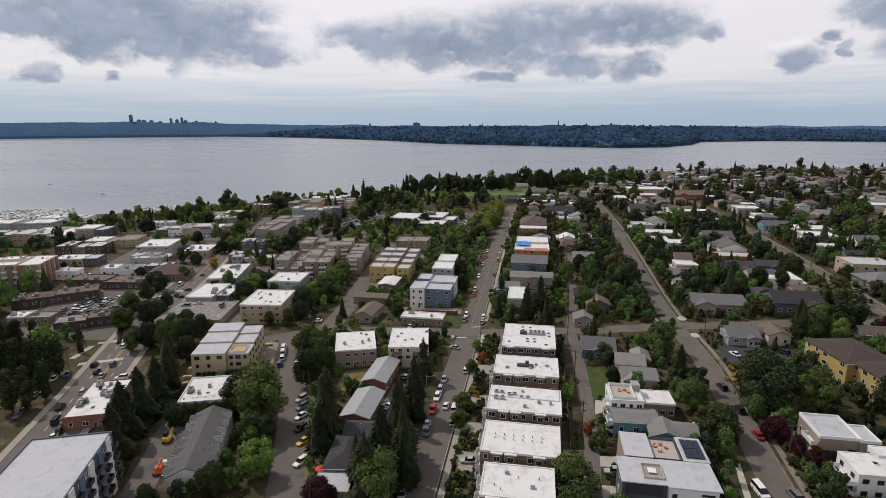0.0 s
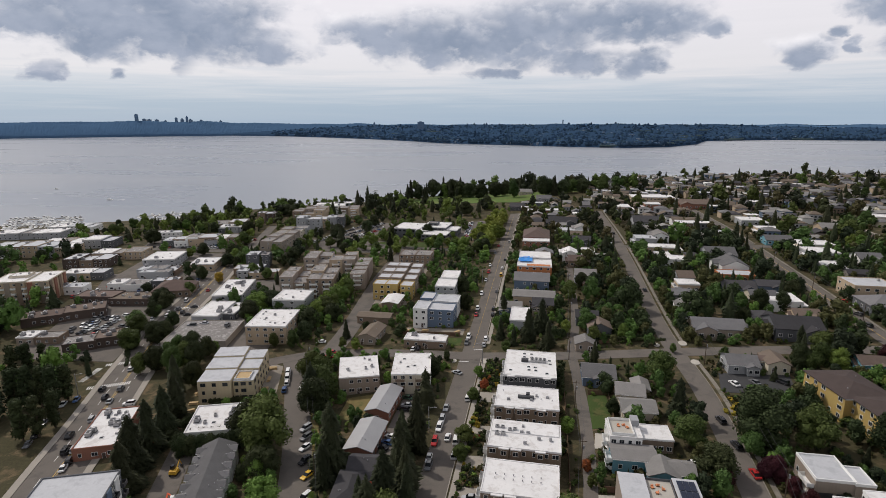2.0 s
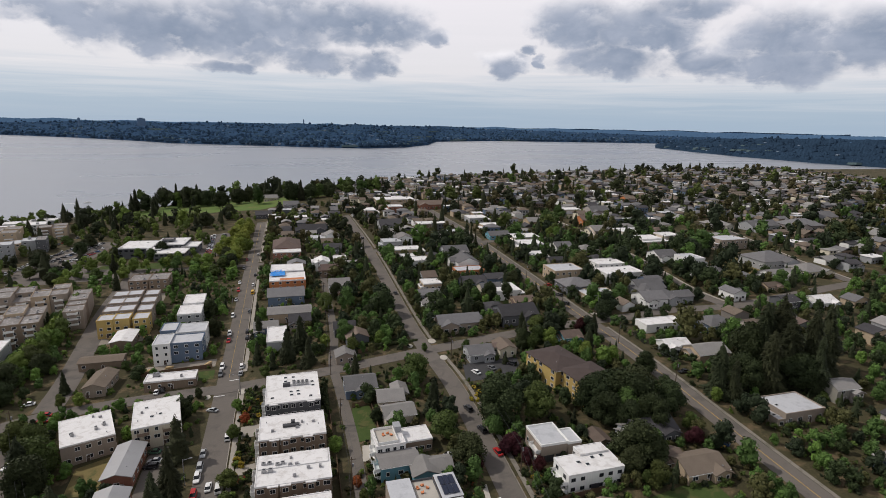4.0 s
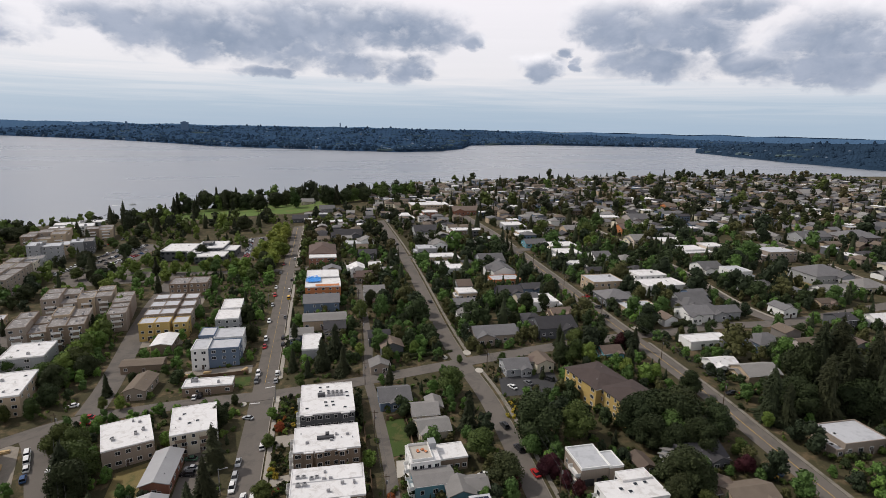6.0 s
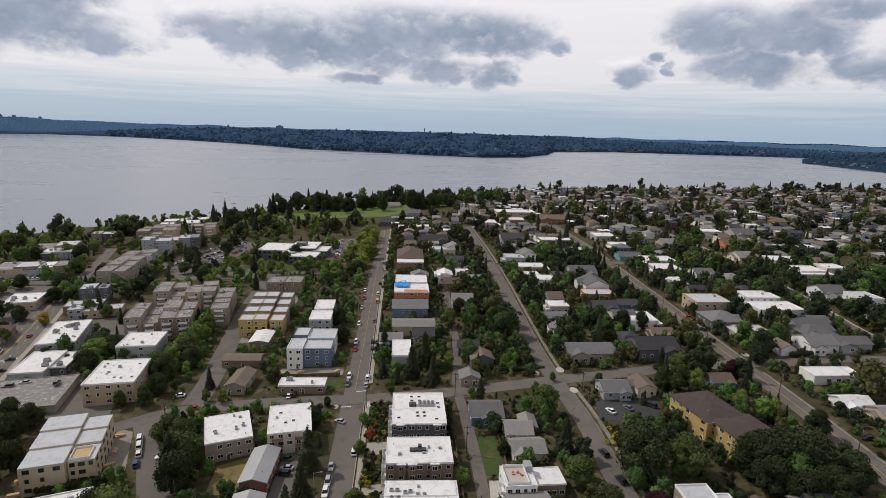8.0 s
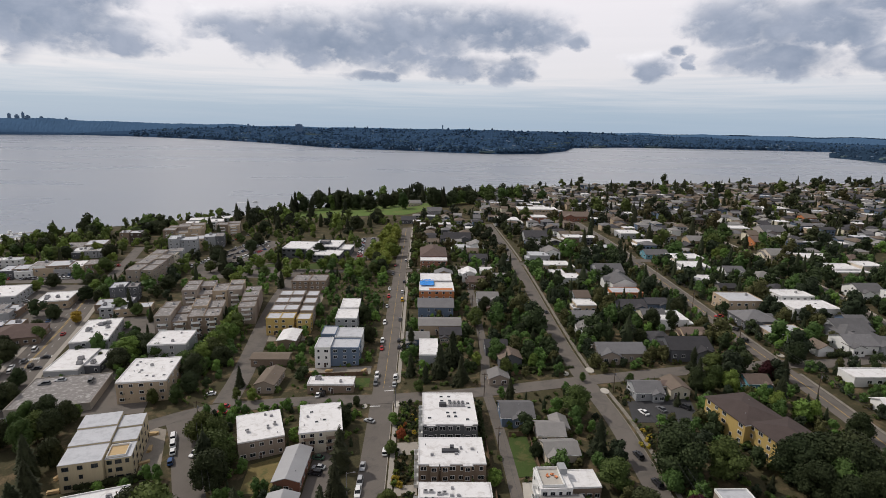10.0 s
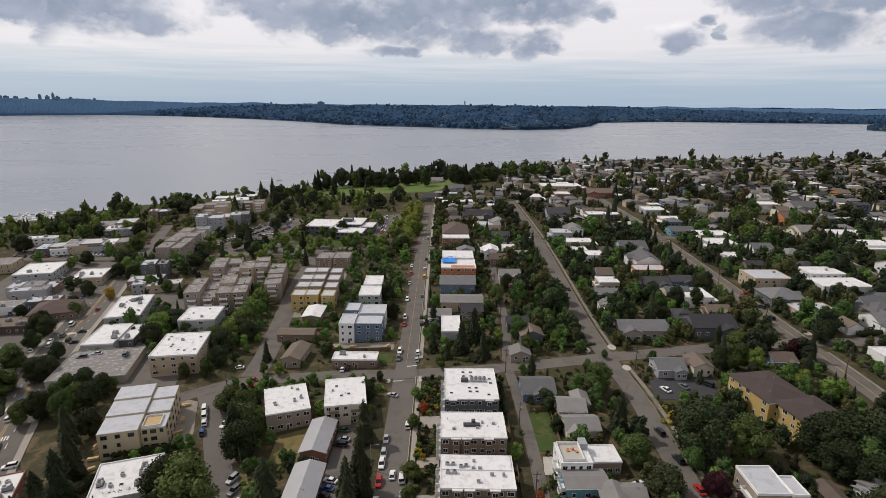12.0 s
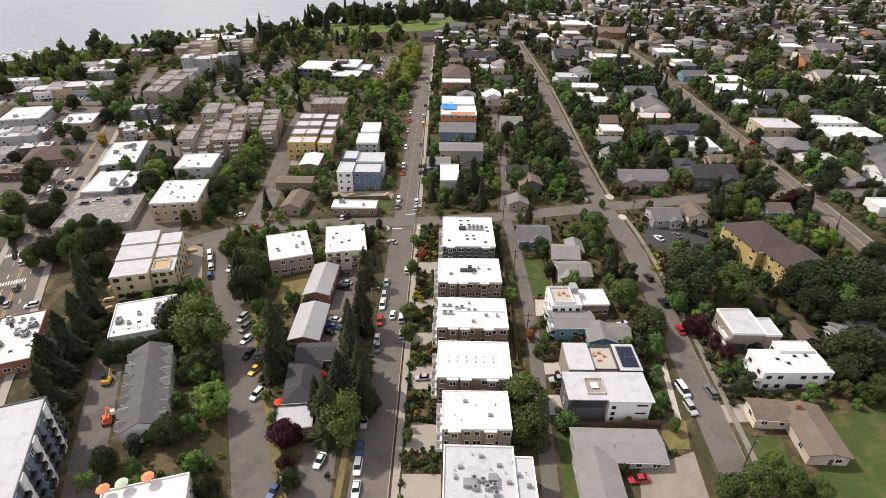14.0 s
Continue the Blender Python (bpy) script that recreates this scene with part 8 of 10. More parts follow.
tree("spire", -17.3, 301.9, 10.0, 1.0)
tree("fir", -8.2, 231.7, 9.0, 1.00)
tree("shade", -41.9, 307.6, 10.0, 1.0)
tree("shade", -37.0, 280.0, 9.0, 1.0)
tree("broad", -45.3, 276.0, 7.0, 1.0)
tree("shade", -35.8, 216.0, 4.0, 1.0)
tree("light", -36.1, 204.3, 4.0, 1.0)
tree("lime", -35.6, 527.7, 13.0, 1.2)
tree("lime", -36.0, 503.7, 13.0, 1.2)
tree("lime", -36.7, 479.6, 13.0, 1.2)
tree("lime", -37.4, 457.8, 13.0, 1.2)
tree("lime", -38.4, 436.8, 12.0, 1.2)
tree("light", -39.6, 415.8, 12.0, 1.2)
tree("lime", -35.2, 553.8, 13.0, 1.2)
tree("shade", -44.0, 429.3, 11.0, 1.2)
tree("broad", -44.6, 409.7, 10.0, 1.3)
tree("light", -56.7, 417.9, 11.0, 1.2)
tree("broad", -49.0, 389.8, 9.0, 1.2)
tree("light", -62.4, 401.4, 8.0, 1.3)
tree("broad", -78.2, 425.1, 9.0, 1.2)
tree("light", -88.0, 432.0, 8.0, 1.2)
tree("light", -106.3, 426.0, 10.0, 1.2)
tree("broad", -101.1, 455.4, 9.0, 1.3)
tree("broad", -124.8, 405.8, 9.0, 1.3)
tree("light", -127.0, 370.9, 9.0, 1.2)
tree("broad", -115.5, 346.0, 9.0, 1.2)
tree("light", -154.1, 388.7, 8.0, 1.2)
tree("light", -37.6, 400.5, 8.0, 1.0)
tree("broad", 18.3, 288.9, 11.0, 1.1)
tree("shade", 26.0, 307.6, 9.0, 1.0)
tree("light", 48.4, 294.2, 9.0, 1.1)
tree("shade", 38.5, 266.8, 8.0, 1.0)
tree("shade", 46.4, 355.2, 8.0, 1.0)
tree("spire", 51.8, 383.2, 14.0, 1.0)
tree("broad", 23.9, 246.4, 10.0, 1.1)
tree("broad", 25.8, 230.8, 8.0, 1.0)
tree("light", 38.8, 235.9, 7.0, 1.0)
tree("bush_light", 40.4, 229.2, 3.0, 1.0)
tree("light", 14.7, 242.7, 7.0, 1.0)
tree("broad", -112.1, 316.1, 9.0, 1.0)
tree("light", -108.4, 289.7, 9.0, 1.0)
tree("broad", -109.1, 274.5, 9.0, 1.0)
tree("broad", -111.8, 266.3, 9.0, 1.0)
tree("broad", -109.8, 248.3, 9.0, 1.0)
tree("shade", -107.8, 232.4, 9.0, 1.0)
tree("broad", -109.7, 222.6, 8.0, 1.0)
tree("broad", -118.7, 221.8, 7.0, 1.0)
tree("shade", -131.3, 226.1, 6.0, 1.0)
tree("shade", -122.2, 307.7, 9.0, 1.0)
tree("broad", -113.2, 336.2, 9.0, 1.0)
tree("broad", -116.9, 361.0, 8.0, 1.0)
tree("light", -149.0, 253.4, 7.0, 1.0)
tree("light", -153.8, 270.6, 8.0, 1.0)
tree("broad", -161.7, 294.9, 7.0, 1.0)
tree("broad", -164.2, 266.4, 5.0, 1.0)
tree("fir", -88.4, 235.9, 10.0, 1.00)
tree("light", -79.3, 222.8, 6.0, 1.0)
tree("broad", -86.1, 224.4, 5.0, 1.0)
tree("shade", -81.4, 245.4, 5.0, 1.0)
tree("broad", -69.8, 250.5, 5.0, 1.0)
tree("shade", -65.7, 276.8, 5.0, 1.0)
tree("shade", -206.3, 253.7, 9.0, 1.0)
tree("shade", -186.0, 242.9, 8.0, 1.0)
tree("shade", -177.3, 225.6, 9.0, 1.0)
tree("shade", -220.1, 282.0, 8.0, 1.0)
tree("gold", -207.8, 320.8, 7.0, 1.2)
tree("shade", -227.0, 329.0, 8.0, 1.0)
tree("shade", -215.1, 355.7, 8.0, 1.0)
tree("broad", -233.9, 396.5, 7.0, 1.0)
tree("broad", -160.4, 210.8, 9.0, 1.1)
tree("shade", -153.1, 211.5, 10.0, 1.1)
tree("shade", -145.1, 209.1, 9.0, 1.0)
tree("broad", -160.0, 202.5, 9.0, 1.0)
tree("broad", -148.4, 197.9, 11.0, 1.0)
tree("broad", -161.7, 194.9, 9.0, 1.0)
tree("light", -143.9, 213.8, 6.0, 1.0)
tree("fir", 47.8, 202.8, 6.0, 1.00)
tree("broad", 107.4, 250.3, 7.0, 1.0)
tree("shade", 116.1, 271.7, 9.0, 1.0)
tree("shade", 127.9, 291.1, 9.0, 1.0)
tree("shade", 106.0, 271.3, 10.0, 1.0)
tree("broad", 97.0, 270.0, 9.0, 1.0)
tree("shade", 94.1, 255.1, 7.0, 1.0)
tree("shade", 78.2, 263.9, 7.0, 1.0)
tree("broad", 66.0, 259.6, 6.0, 1.0)
tree("broad", 89.2, 288.6, 8.0, 1.0)
tree("fir", 135.1, 379.4, 12.0, 1.00)
tree("fir", 139.9, 403.3, 12.0, 1.00)
tree("fir", 208.4, 633.7, 14.0, 1.00)
tree("fir", 223, 691.5, 18.0, 1.00)
tree("fir", 174.9, 598.4, 13.0, 1.00)
tree("fir", 218, 704, 15.0, 1.00)
tree("broad", 218.5, 426.1, 13.0, 1.2)
tree("light", 206.7, 388.1, 10.0, 1.2)
tree("broad", 254.2, 474.7, 12.0, 1.2)
tree("broad", 259.1, 538.3, 8.0, 1.0)
tree("fir", 246.9, 579.9, 9.0, 1.00)
tree("fir", 297, 686, 9.0, 1.00)
tree("fir", 212.3, 568.4, 14.0, 1.00)
tree("fir", 214.4, 551.7, 13.0, 1.00)
tree("fir", 207.7, 359.2, 11.0, 1.00)
tree("shade", 228.6, 343.2, 10.0, 1.2)
tree("shade", 228.2, 327.2, 9.0, 1.0)
tree("fir", 249.7, 352.3, 9.0, 1.00)
tree("shade", 123.8, 223.0, 6.0, 1.0)
tree("broad", 109.8, 219.4, 10.0, 1.2)
tree("fir", 105, 226, 11.0, 1.00)
tree("shade", 97.8, 209.2, 9.0, 1.0)
tree("shade", 149.3, 226.5, 10.0, 1.0)
tree("fir", 134.6, 211.4, 12.0, 1.00)
tree("red", 131.0, 215.8, 7.0, 1.0)
tree("bush_dark", 150.7, 211.3, 5.0, 1.0)
tree("shade", 99.6, 151.7, 13.0, 1.2)
tree("shade", 106.5, 151.3, 14.0, 1.25)
tree("shade", 112.1, 147.3, 14.0, 1.2)
tree("shade", 99.5, 145.0, 11.0, 1.2)
tree("broad", 107.3, 144.6, 11.0, 1.2)
tree("shade", 125.0, 145.4, 10.0, 1.3)
tree("light", 117.4, 188.6, 9.0, 1.0)
tree("broad", 122.5, 184.5, 7.0, 1.0)
tree("fir", 147.5, 148.5, 21.3, 0.94)
tree("fir", 150.7, 144.5, 15.7, 1.01)
tree("shade", 171.4, 160.5, 20.0, 0.8)
tree("fir", 174.7, 157.1, 30.0, 1.15)
tree("fir", 181.2, 156.1, 33.0, 1.15)
tree("fir", 177.4, 148, 27.0, 1.25)
tree("fir", 166.4, 145, 24.6, 1.01)
tree("fir", 185.8, 146, 30.2, 0.94)
tree("fir", 201.4, 152.8, 28.0, 1.20)
tree("fir", 182.1, 139.1, 22.4, 0.94)
tree("shade", 159.8, 149.2, 13.0, 1.2)
tree("shade", 178.4, 143.6, 14.0, 1.2)
tree("light", 144.1, 145.0, 6.0, 1.0)
tree("shade", 96.1, 122.0, 13.0, 1.2)
tree("shade", 100.5, 120.4, 9.0, 1.2)
tree("shade", 91.6, 119.0, 9.0, 1.0)
tree("broad", 123.6, 133.7, 6.0, 1.0)
tree("red", 119.1, 126.0, 6.0, 1.0)
tree("broad", 212.0, 401.2, 10.0, 1.2)
tree("light", 203.0, 393.0, 10.0, 1.0)
tree("shade", 220.6, 381.0, 9.0, 1.0)
tree("broad", 245.2, 406.4, 9.0, 1.0)
tree("fir", 286.6, 306.4, 7.0, 1.00)
tree("shade", 371.0, 434.6, 8.0, 1.0)
tree("fir", 306.1, 375.1, 8.0, 1.00)
tree("fir", 365.5, 370.8, 10.0, 1.10)
tree("fir", 275.3, 293.9, 8.0, 1.00)
tree("fir", 282.8, 279.4, 8.0, 1.00)
tree("shade", 348.8, 505.5, 10.0, 1.0)
tree("broad", 403.9, 737.4, 13.0, 1.2)
tree("broad", 376.6, 656.8, 10.0, 1.0)
tree("broad", 342.4, 653.2, 12.0, 1.0)
tree("fir", 580.6, 898.6, 15.0, 1.00)
tree("fir", 587.5, 861, 12.0, 1.00)
tree("shade", 483.1, 537.8, 13.0, 1.2)
tree("shade", 546.1, 585.6, 13.0, 1.2)
tree("shade", 472.0, 489.8, 13.0, 1.0)
tree("shade", 434.6, 510.8, 10.0, 1.0)
tree("shade", 517.9, 499.4, 9.0, 1.0)
tree("fir", -180.4, 758.7, 29.1, 1.08)
tree("fir", -149.3, 708, 24.6, 1.15)
tree("shade", -157.3, 807.9, 24.0, 1.0)
tree("fir", -151.5, 863.2, 26.9, 1.01)
tree("shade", -125.1, 793.9, 25.0, 0.9)
tree("fir", -117.9, 820, 28.0, 1.01)
tree("shade", -137.6, 818.7, 18.0, 1.2)
tree("shade", -167.5, 755.8, 20.0, 1.0)
tree("shade", -109.4, 801.6, 18.0, 1.2)
tree("shade", -98.2, 779.0, 20.0, 1.3)
tree("shade", -77.6, 737.8, 19.0, 1.3)
tree("shade", -61.0, 768.0, 20.0, 1.3)
tree("shade", -48.0, 787.2, 20.0, 1.1)
tree("broad", -34.5, 738.5, 22.0, 1.0)
tree("shade", -32.2, 876.6, 20.0, 1.2)
tree("fir", -25.4, 887.4, 29.1, 1.01)
tree("shade", -12.3, 900.7, 26.0, 0.9)
tree("fir", -3.2, 933.2, 22.4, 1.08)
tree("shade", 4.8, 733.4, 24.0, 0.9)
tree("shade", 12.2, 742.8, 20.0, 1.2)
tree("fir", 19.3, 732.6, 26.9, 1.01)
tree("shade", 30.6, 741.1, 18.0, 1.3)
tree("fir", -225.1, 702.1, 18.0, 1.00)
tree("fir", -170.6, 629.7, 16.0, 1.00)
tree("broad", 41.5, 741.5, 18.0, 1.3)
tree("shade", 55.8, 739.5, 18.0, 1.3)
tree("fir", 69.7, 758.3, 17.9, 1.15)
tree("broad", 81.1, 742.4, 17.0, 1.3)
tree("broad", 99.2, 745.3, 18.0, 1.3)
tree("shade", 118.2, 754.1, 18.0, 1.3)
tree("fir", 135.4, 750.1, 17.9, 1.15)
tree("broad", 148.9, 730.0, 15.0, 1.3)
tree("shade", -314.1, 628.7, 13.0, 1.2)
tree("shade", -279.2, 585.8, 12.0, 1.1)
tree("shade", -106.6, 137.0, 6.5, 0.95)
tree("shade", -103.7, 137.6, 6.5, 0.95)
tree("shade", -100.9, 138.4, 6.5, 0.95)
tree("shade", -98.1, 139.2, 6.5, 0.95)
tree("shade", -95.3, 140.3, 6.5, 0.95)
tree("shade", -92.7, 141.7, 6.5, 0.95)
tree("shade", -90.7, 142.8, 6.5, 0.95)
tree("shade", -109.2, 138.7, 6.5, 0.95)
tree("broad", -118.2, 251.9, 10.0, 1.3)
tree("shade", -111.5, 246.7, 10.0, 1.3)
tree("light", -113.4, 259.6, 10.0, 1.4)
tree("broad", -110.7, 266.4, 10.0, 1.4)
tree("light", -112.9, 280.2, 10.0, 1.3)
tree("light", -111.6, 289.3, 10.0, 1.4)
tree("broad", -111.7, 302.5, 10.0, 1.4)
tree("light", -113.3, 318.0, 9.0, 1.3)
tree("light", -113.4, 331.0, 9.0, 1.4)
tree("broad", -114.5, 344.3, 9.0, 1.3)
tree("shade", -103.9, 259.0, 9.0, 1.3)
tree("light", -150.1, 267.3, 12.0, 1.5)
tree("shade", -144.4, 271.8, 11.0, 1.4)
tree("broad", -135.6, 265.3, 9.0, 1.4)
tree("light", -139.5, 388.8, 10.0, 1.4)
tree("shade", -150.1, 404.1, 9.0, 1.3)
tree("broad", -131.0, 378.7, 9.0, 1.3)
tree("fir", -119.4, 426.8, 14.6, 1.01)
tree("light", -135.4, 463.0, 9.0, 1.4)
tree("light", -135.7, 435.4, 9.0, 1.4)
tree("fir", -164.1, 438.6, 13.4, 1.08)
tree("shade", -179.8, 465.7, 12.0, 1.3)
tree("broad", -171.3, 426.7, 9.0, 1.3)
tree("light", -131.8, 518.2, 9.0, 1.3)
tree("light", -80.0, 440.7, 9.0, 1.3)
tree("light", -64.7, 421.7, 8.0, 1.3)
tree("light", -32.0, 460.1, 12.0, 1.4)
tree("lime", -36.8, 497.5, 12.0, 1.4)
tree("lime", -34.3, 539.0, 12.0, 1.4)
tree("lime", -36.8, 433.5, 11.0, 1.4)
tree("shade", -39.1, 410.0, 10.0, 1.3)
tree("broad", -44.7, 405.7, 9.0, 1.3)
tree("light", -124.2, 587.8, 9.0, 1.2)
tree("light", -139.5, 608.0, 9.0, 1.3)
tree("shade", -176.3, 591.3, 12.0, 1.4)
tree("fir", -163.6, 604.4, 15.7, 1.01)
tree("broad", -314.1, 621.0, 12.0, 1.4)
tree("shade", -296.4, 610.8, 11.0, 1.4)
tree("light", -304.8, 572.9, 11.0, 1.4)
tree("shade", -216.9, 273.6, 9.0, 1.3)
tree("shade", -181.7, 223.2, 10.0, 1.3)
tree("broad", -206.2, 254.7, 8.0, 1.3)
tree("broad", -212.0, 294.2, 8.0, 1.3)
tree("light", -229.0, 377.9, 9.0, 1.4)
tree("shade", -225.1, 359.9, 9.0, 1.3)
tree("broad", -193.2, 338.5, 9.0, 1.3)
tree("light", -153.6, 270.7, 10.0, 1.5)
tree("shade", -150.0, 256.8, 10.0, 1.4)
tree("broad", -156.5, 283.3, 9.0, 1.4)
tree("broad", -203.3, 237.1, 10.0, 1.4)
tree("broad", -188.4, 213.5, 10.0, 1.5)
tree("shade", -264.7, 390.6, 9.0, 1.3)
tree("light", -269.8, 379.4, 8.0, 1.3)
tree("broad", -251.9, 431.3, 11.0, 1.4)
tree("light", -289.8, 487.2, 11.0, 1.4)
tree("broad", -311.4, 463.9, 12.0, 1.4)
tree("shade", -341.1, 497.3, 12.0, 1.4)
tree("light", -348.0, 488.8, 11.0, 1.3)
tree("light", -366.2, 497.8, 10.0, 1.3)
tree("broad", -296.6, 566.6, 11.0, 1.5)
tree("shade", -296.1, 595.8, 12.0, 1.4)
tree("light", -281.2, 512.9, 10.0, 1.3)
tree("light", -268.5, 677.2, 10.0, 1.4)
tree("shade", -246.8, 660.5, 9.0, 1.4)
tree("shade", -162.8, 499.5, 10.0, 1.4)
tree("broad", -185.1, 540.6, 9.0, 1.4)
tree("light", -126.3, 448.3, 9.0, 1.4)
tree("light", -108.2, 406.1, 9.0, 1.4)
tree("light", -112.8, 468.3, 8.0, 1.4)
tree("broad", -85.1, 437.9, 8.0, 1.3)
tree("light", -70.9, 428.2, 8.0, 1.3)
tree("light", -55.4, 401.1, 9.0, 1.4)
tree("lime", -52.3, 456.2, 10.0, 1.4)
tree("lime", -46.8, 472.4, 11.0, 1.5)
tree("lime", -44.9, 514.3, 12.0, 1.5)
tree("lime", -43.7, 553.3, 12.0, 1.5)
tree("broad", -194.7, 420.4, 9.0, 1.3)
tree("shade", -183.3, 382.4, 10.0, 1.3)
tree("fir", -200.9, 624, 15.7, 1.08)
tree("fir", -181.2, 744.7, 22.4, 1.15)
tree("fir", -156.6, 654, 15.7, 1.08)
tree("fir", -144.4, 810.6, 20.2, 1.15)
tree("fir", -111, 738.7, 17.9, 1.15)
tree("shade", -178.8, 687.1, 12.0, 1.2)
tree("shade", -96.7, 470.3, 11.0, 1.2)
tree("shade", -79.9, 593.3, 14.0, 1.3)
tree("shade", -60.1, 643.5, 14.0, 1.3)
tree("fir", -159, 579.7, 15.7, 1.01)
tree("shade", -164.4, 526.5, 11.0, 1.3)
tree("fir", -162, 431.2, 13.4, 1.01)
tree("shade", -176.7, 459.2, 11.0, 1.2)
tree("broad", -153.0, 416.5, 9.0, 1.3)
tree("spire", -106.2, 379.6, 12.0, 1.6)
tree("fir", -118.9, 309.8, 12.3, 1.01)
tree("fir", -183.9, 334.4, 12.3, 1.01)
tree("fir", -166, 320.8, 10.1, 0.94)
tree("broad", -179.2, 331.3, 8.0, 1.2)
tree("broad", -214.5, 360.4, 11.0, 1.3)
tree("shade", -240.2, 390.3, 9.0, 1.3)
tree("broad", -351.0, 494.4, 12.0, 1.2)
tree("broad", -354.6, 480.9, 10.0, 1.2)
tree("broad", -379.4, 572.0, 11.0, 1.2)
tree("broad", -313.4, 461.4, 11.0, 1.3)
tree("shade", -307.2, 474.2, 10.0, 1.3)
tree("shade", -334.2, 422.7, 12.0, 1.4)
tree("shade", -364.8, 597.0, 13.0, 1.4)
tree("broad", -353.7, 603.3, 11.0, 1.4)
tree("broad", -308.2, 615.1, 12.0, 1.4)
tree("shade", -286.9, 594.8, 12.0, 1.3)
tree("light", -283.2, 620.6, 10.0, 1.2)
tree("broad", -274.4, 498.8, 9.0, 1.2)
tree("broad", -197.7, 231.8, 10.0, 1.3)
tree("shade", -210.1, 269.5, 10.0, 1.2)
tree("shade", -221.1, 307.2, 7.0, 1.2)
tree("shade", -239.8, 292.8, 7.0, 1.2)
tree("shade", -224.8, 327.3, 8.0, 1.2)
tree("shade", -181.9, 228.1, 8.0, 1.2)
tree("shade", -341.4, 569.7, 13.0, 1.2)
tree("broad", -357.8, 532.3, 12.0, 1.0)
tree("broad", -334.8, 522.1, 12.0, 1.1)
tree("fir", -372.2, 523.7, 10.0, 1.00)
tree("broad", -370.9, 503.2, 8.0, 1.0)
tree("broad", -411.2, 492.7, 11.0, 1.3)
tree("broad", -395.0, 447.4, 12.0, 1.3)
tree("broad", -348.0, 439.9, 10.0, 1.2)
tree("broad", -411.6, 445.2, 8.0, 1.0)
tree("shade", -272.4, 473.8, 12.0, 1.2)
tree("broad", -293.9, 541.3, 10.0, 1.0)
tree("fir", -414.4, 624, 12.0, 1.00)
tree("shade", -424.3, 488.7, 10.0, 1.0)
tree("shade", -379.4, 353.9, 9.0, 1.0)
tree("shade", -368.0, 376.3, 9.0, 1.0)

# tall trees along the park and the shore
SHORE_TREES = [(-187, 767, "c", 24), (-177, 778, "b", 24), (-161, 776, "c", 25), (-149, 780, "d", 26), (-138, 785, "b", 22), (-128, 784, "c", 27), (-114, 783, "d", 26), (-96, 815, "b", 22), (-88, 822, "d", 24),
               (-69, 836, "b", 26), (-53, 848, "c", 25), (-42, 846, "b", 24), (-28, 842, "c", 30), (-18, 834, "d", 29), (-8, 808, "c", 27), (5, 776, "b", 23), (18, 770, "c", 22), (34, 768, "d", 21), (44, 768, "b", 20),
               (53, 765, "b", 23), (64, 761, "c", 20), (74, 760, "b", 22), (84, 757, "b", 21), (99, 753, "d", 22), (108, 752, "b", 20), (118, 749, "b", 22), (150, 737, "b", 16), (215, 789, "c", 21), (229, 788, "c", 19), (251, 761, "c", 27),
               (258, 770, "d", 20), (267, 784, "c", 17), (323, 757, "b", 19), (351, 783, "c", 24), (432, 800, "c", 17), (456, 800, "c", 22), (543, 842, "c", 20), (574, 846, "c", 24), (605, 849, "d", 20),
               (-219, 680, "c", 30), (-205, 672, "d", 18), (-184, 675, "d", 20), (-170, 668, "b", 16), (-380, 569, "d", 15), (-361, 600, "d", 20), (-352, 596, "b", 16), (-316, 636, "d", 17), (-308, 622, "b", 19), (-300, 632, "d", 16)]
# street trees of the town
TOWN_TREES = [(-114.6, 254, "b", 10), (-113.7, 265, "l", 10), (-114, 274, "b", 11), (-112.5, 283, "b", 11), (-114, 293, "l", 10), (-114.5, 303, "b", 11), (-114, 314, "b", 10), (-116, 326, "l", 9), (-116.4, 340, "b", 11), (-117, 352, "b", 9),
              (-163.6, 431, "c", 19), (-106, 381, "c", 14), (-191, 346, "c", 15), (-53, 487, "b", 10), (-140, 418, "b", 11), (-141, 439, "l", 12), (-133, 456, "b", 10), (-115, 432, "l", 9), (-141, 404, "b", 10), (-99, 427, "l", 8),
              (-86, 430, "l", 8), (-71, 450, "b", 10), (-69, 505, "b", 12), (-76, 520, "l", 10), (-222, 385, "d", 10), (-184, 364, "d", 10), (-197, 381, "b", 12), (-210, 398, "b", 11), (-313, 462, "b", 14), (-320, 489, "b", 15),
              (-329, 522, "l", 13), (-365, 508, "c", 14), (-128, 470, "d", 11), (-150, 425, "d", 12), (-152, 466, "c", 13), (-172, 400, "b", 9), (-160, 385, "b", 9), (-66, 436, "l", 8), (-55, 434, "l", 7)]
# the bright row beside the main street
TOWN_TREES += [(-42.0 - 0.014 * (y - 445), float(y), "y", 8.5 + (y % 3)) for y in range(444, 592, 6)]
HILL_TREES = [(54.8 - 8, 386, "c", 15), (141.5 - 8, 396, "c", 19), (150 - 11, 485, "c", 20), (230, 432, "l", 15), (224, 440, "b", 15), (250.5, 386, "l", 13), (114.4, 214, "b", 13), (120, 218, "d", 12), (121, 182.8, "l", 9), (133, 213, "d", 9), (26.5, 232.8, "c", 11)]
woods("shore_trees", [(x, y, h, 0.85 if k == "c" else 0.95, k) for x, y, k, h in SHORE_TREES], "tall dark trees along the park and the lake shore")
woods("town_trees", [(x, y, h, 1.0, k) for x, y, k, h in TOWN_TREES], "fresh green street trees of the town")
woods("hill_trees", [(x, y, h, 1.1, k) for x, y, k, h in HILL_TREES], "large dark and light trees among the hillside houses")
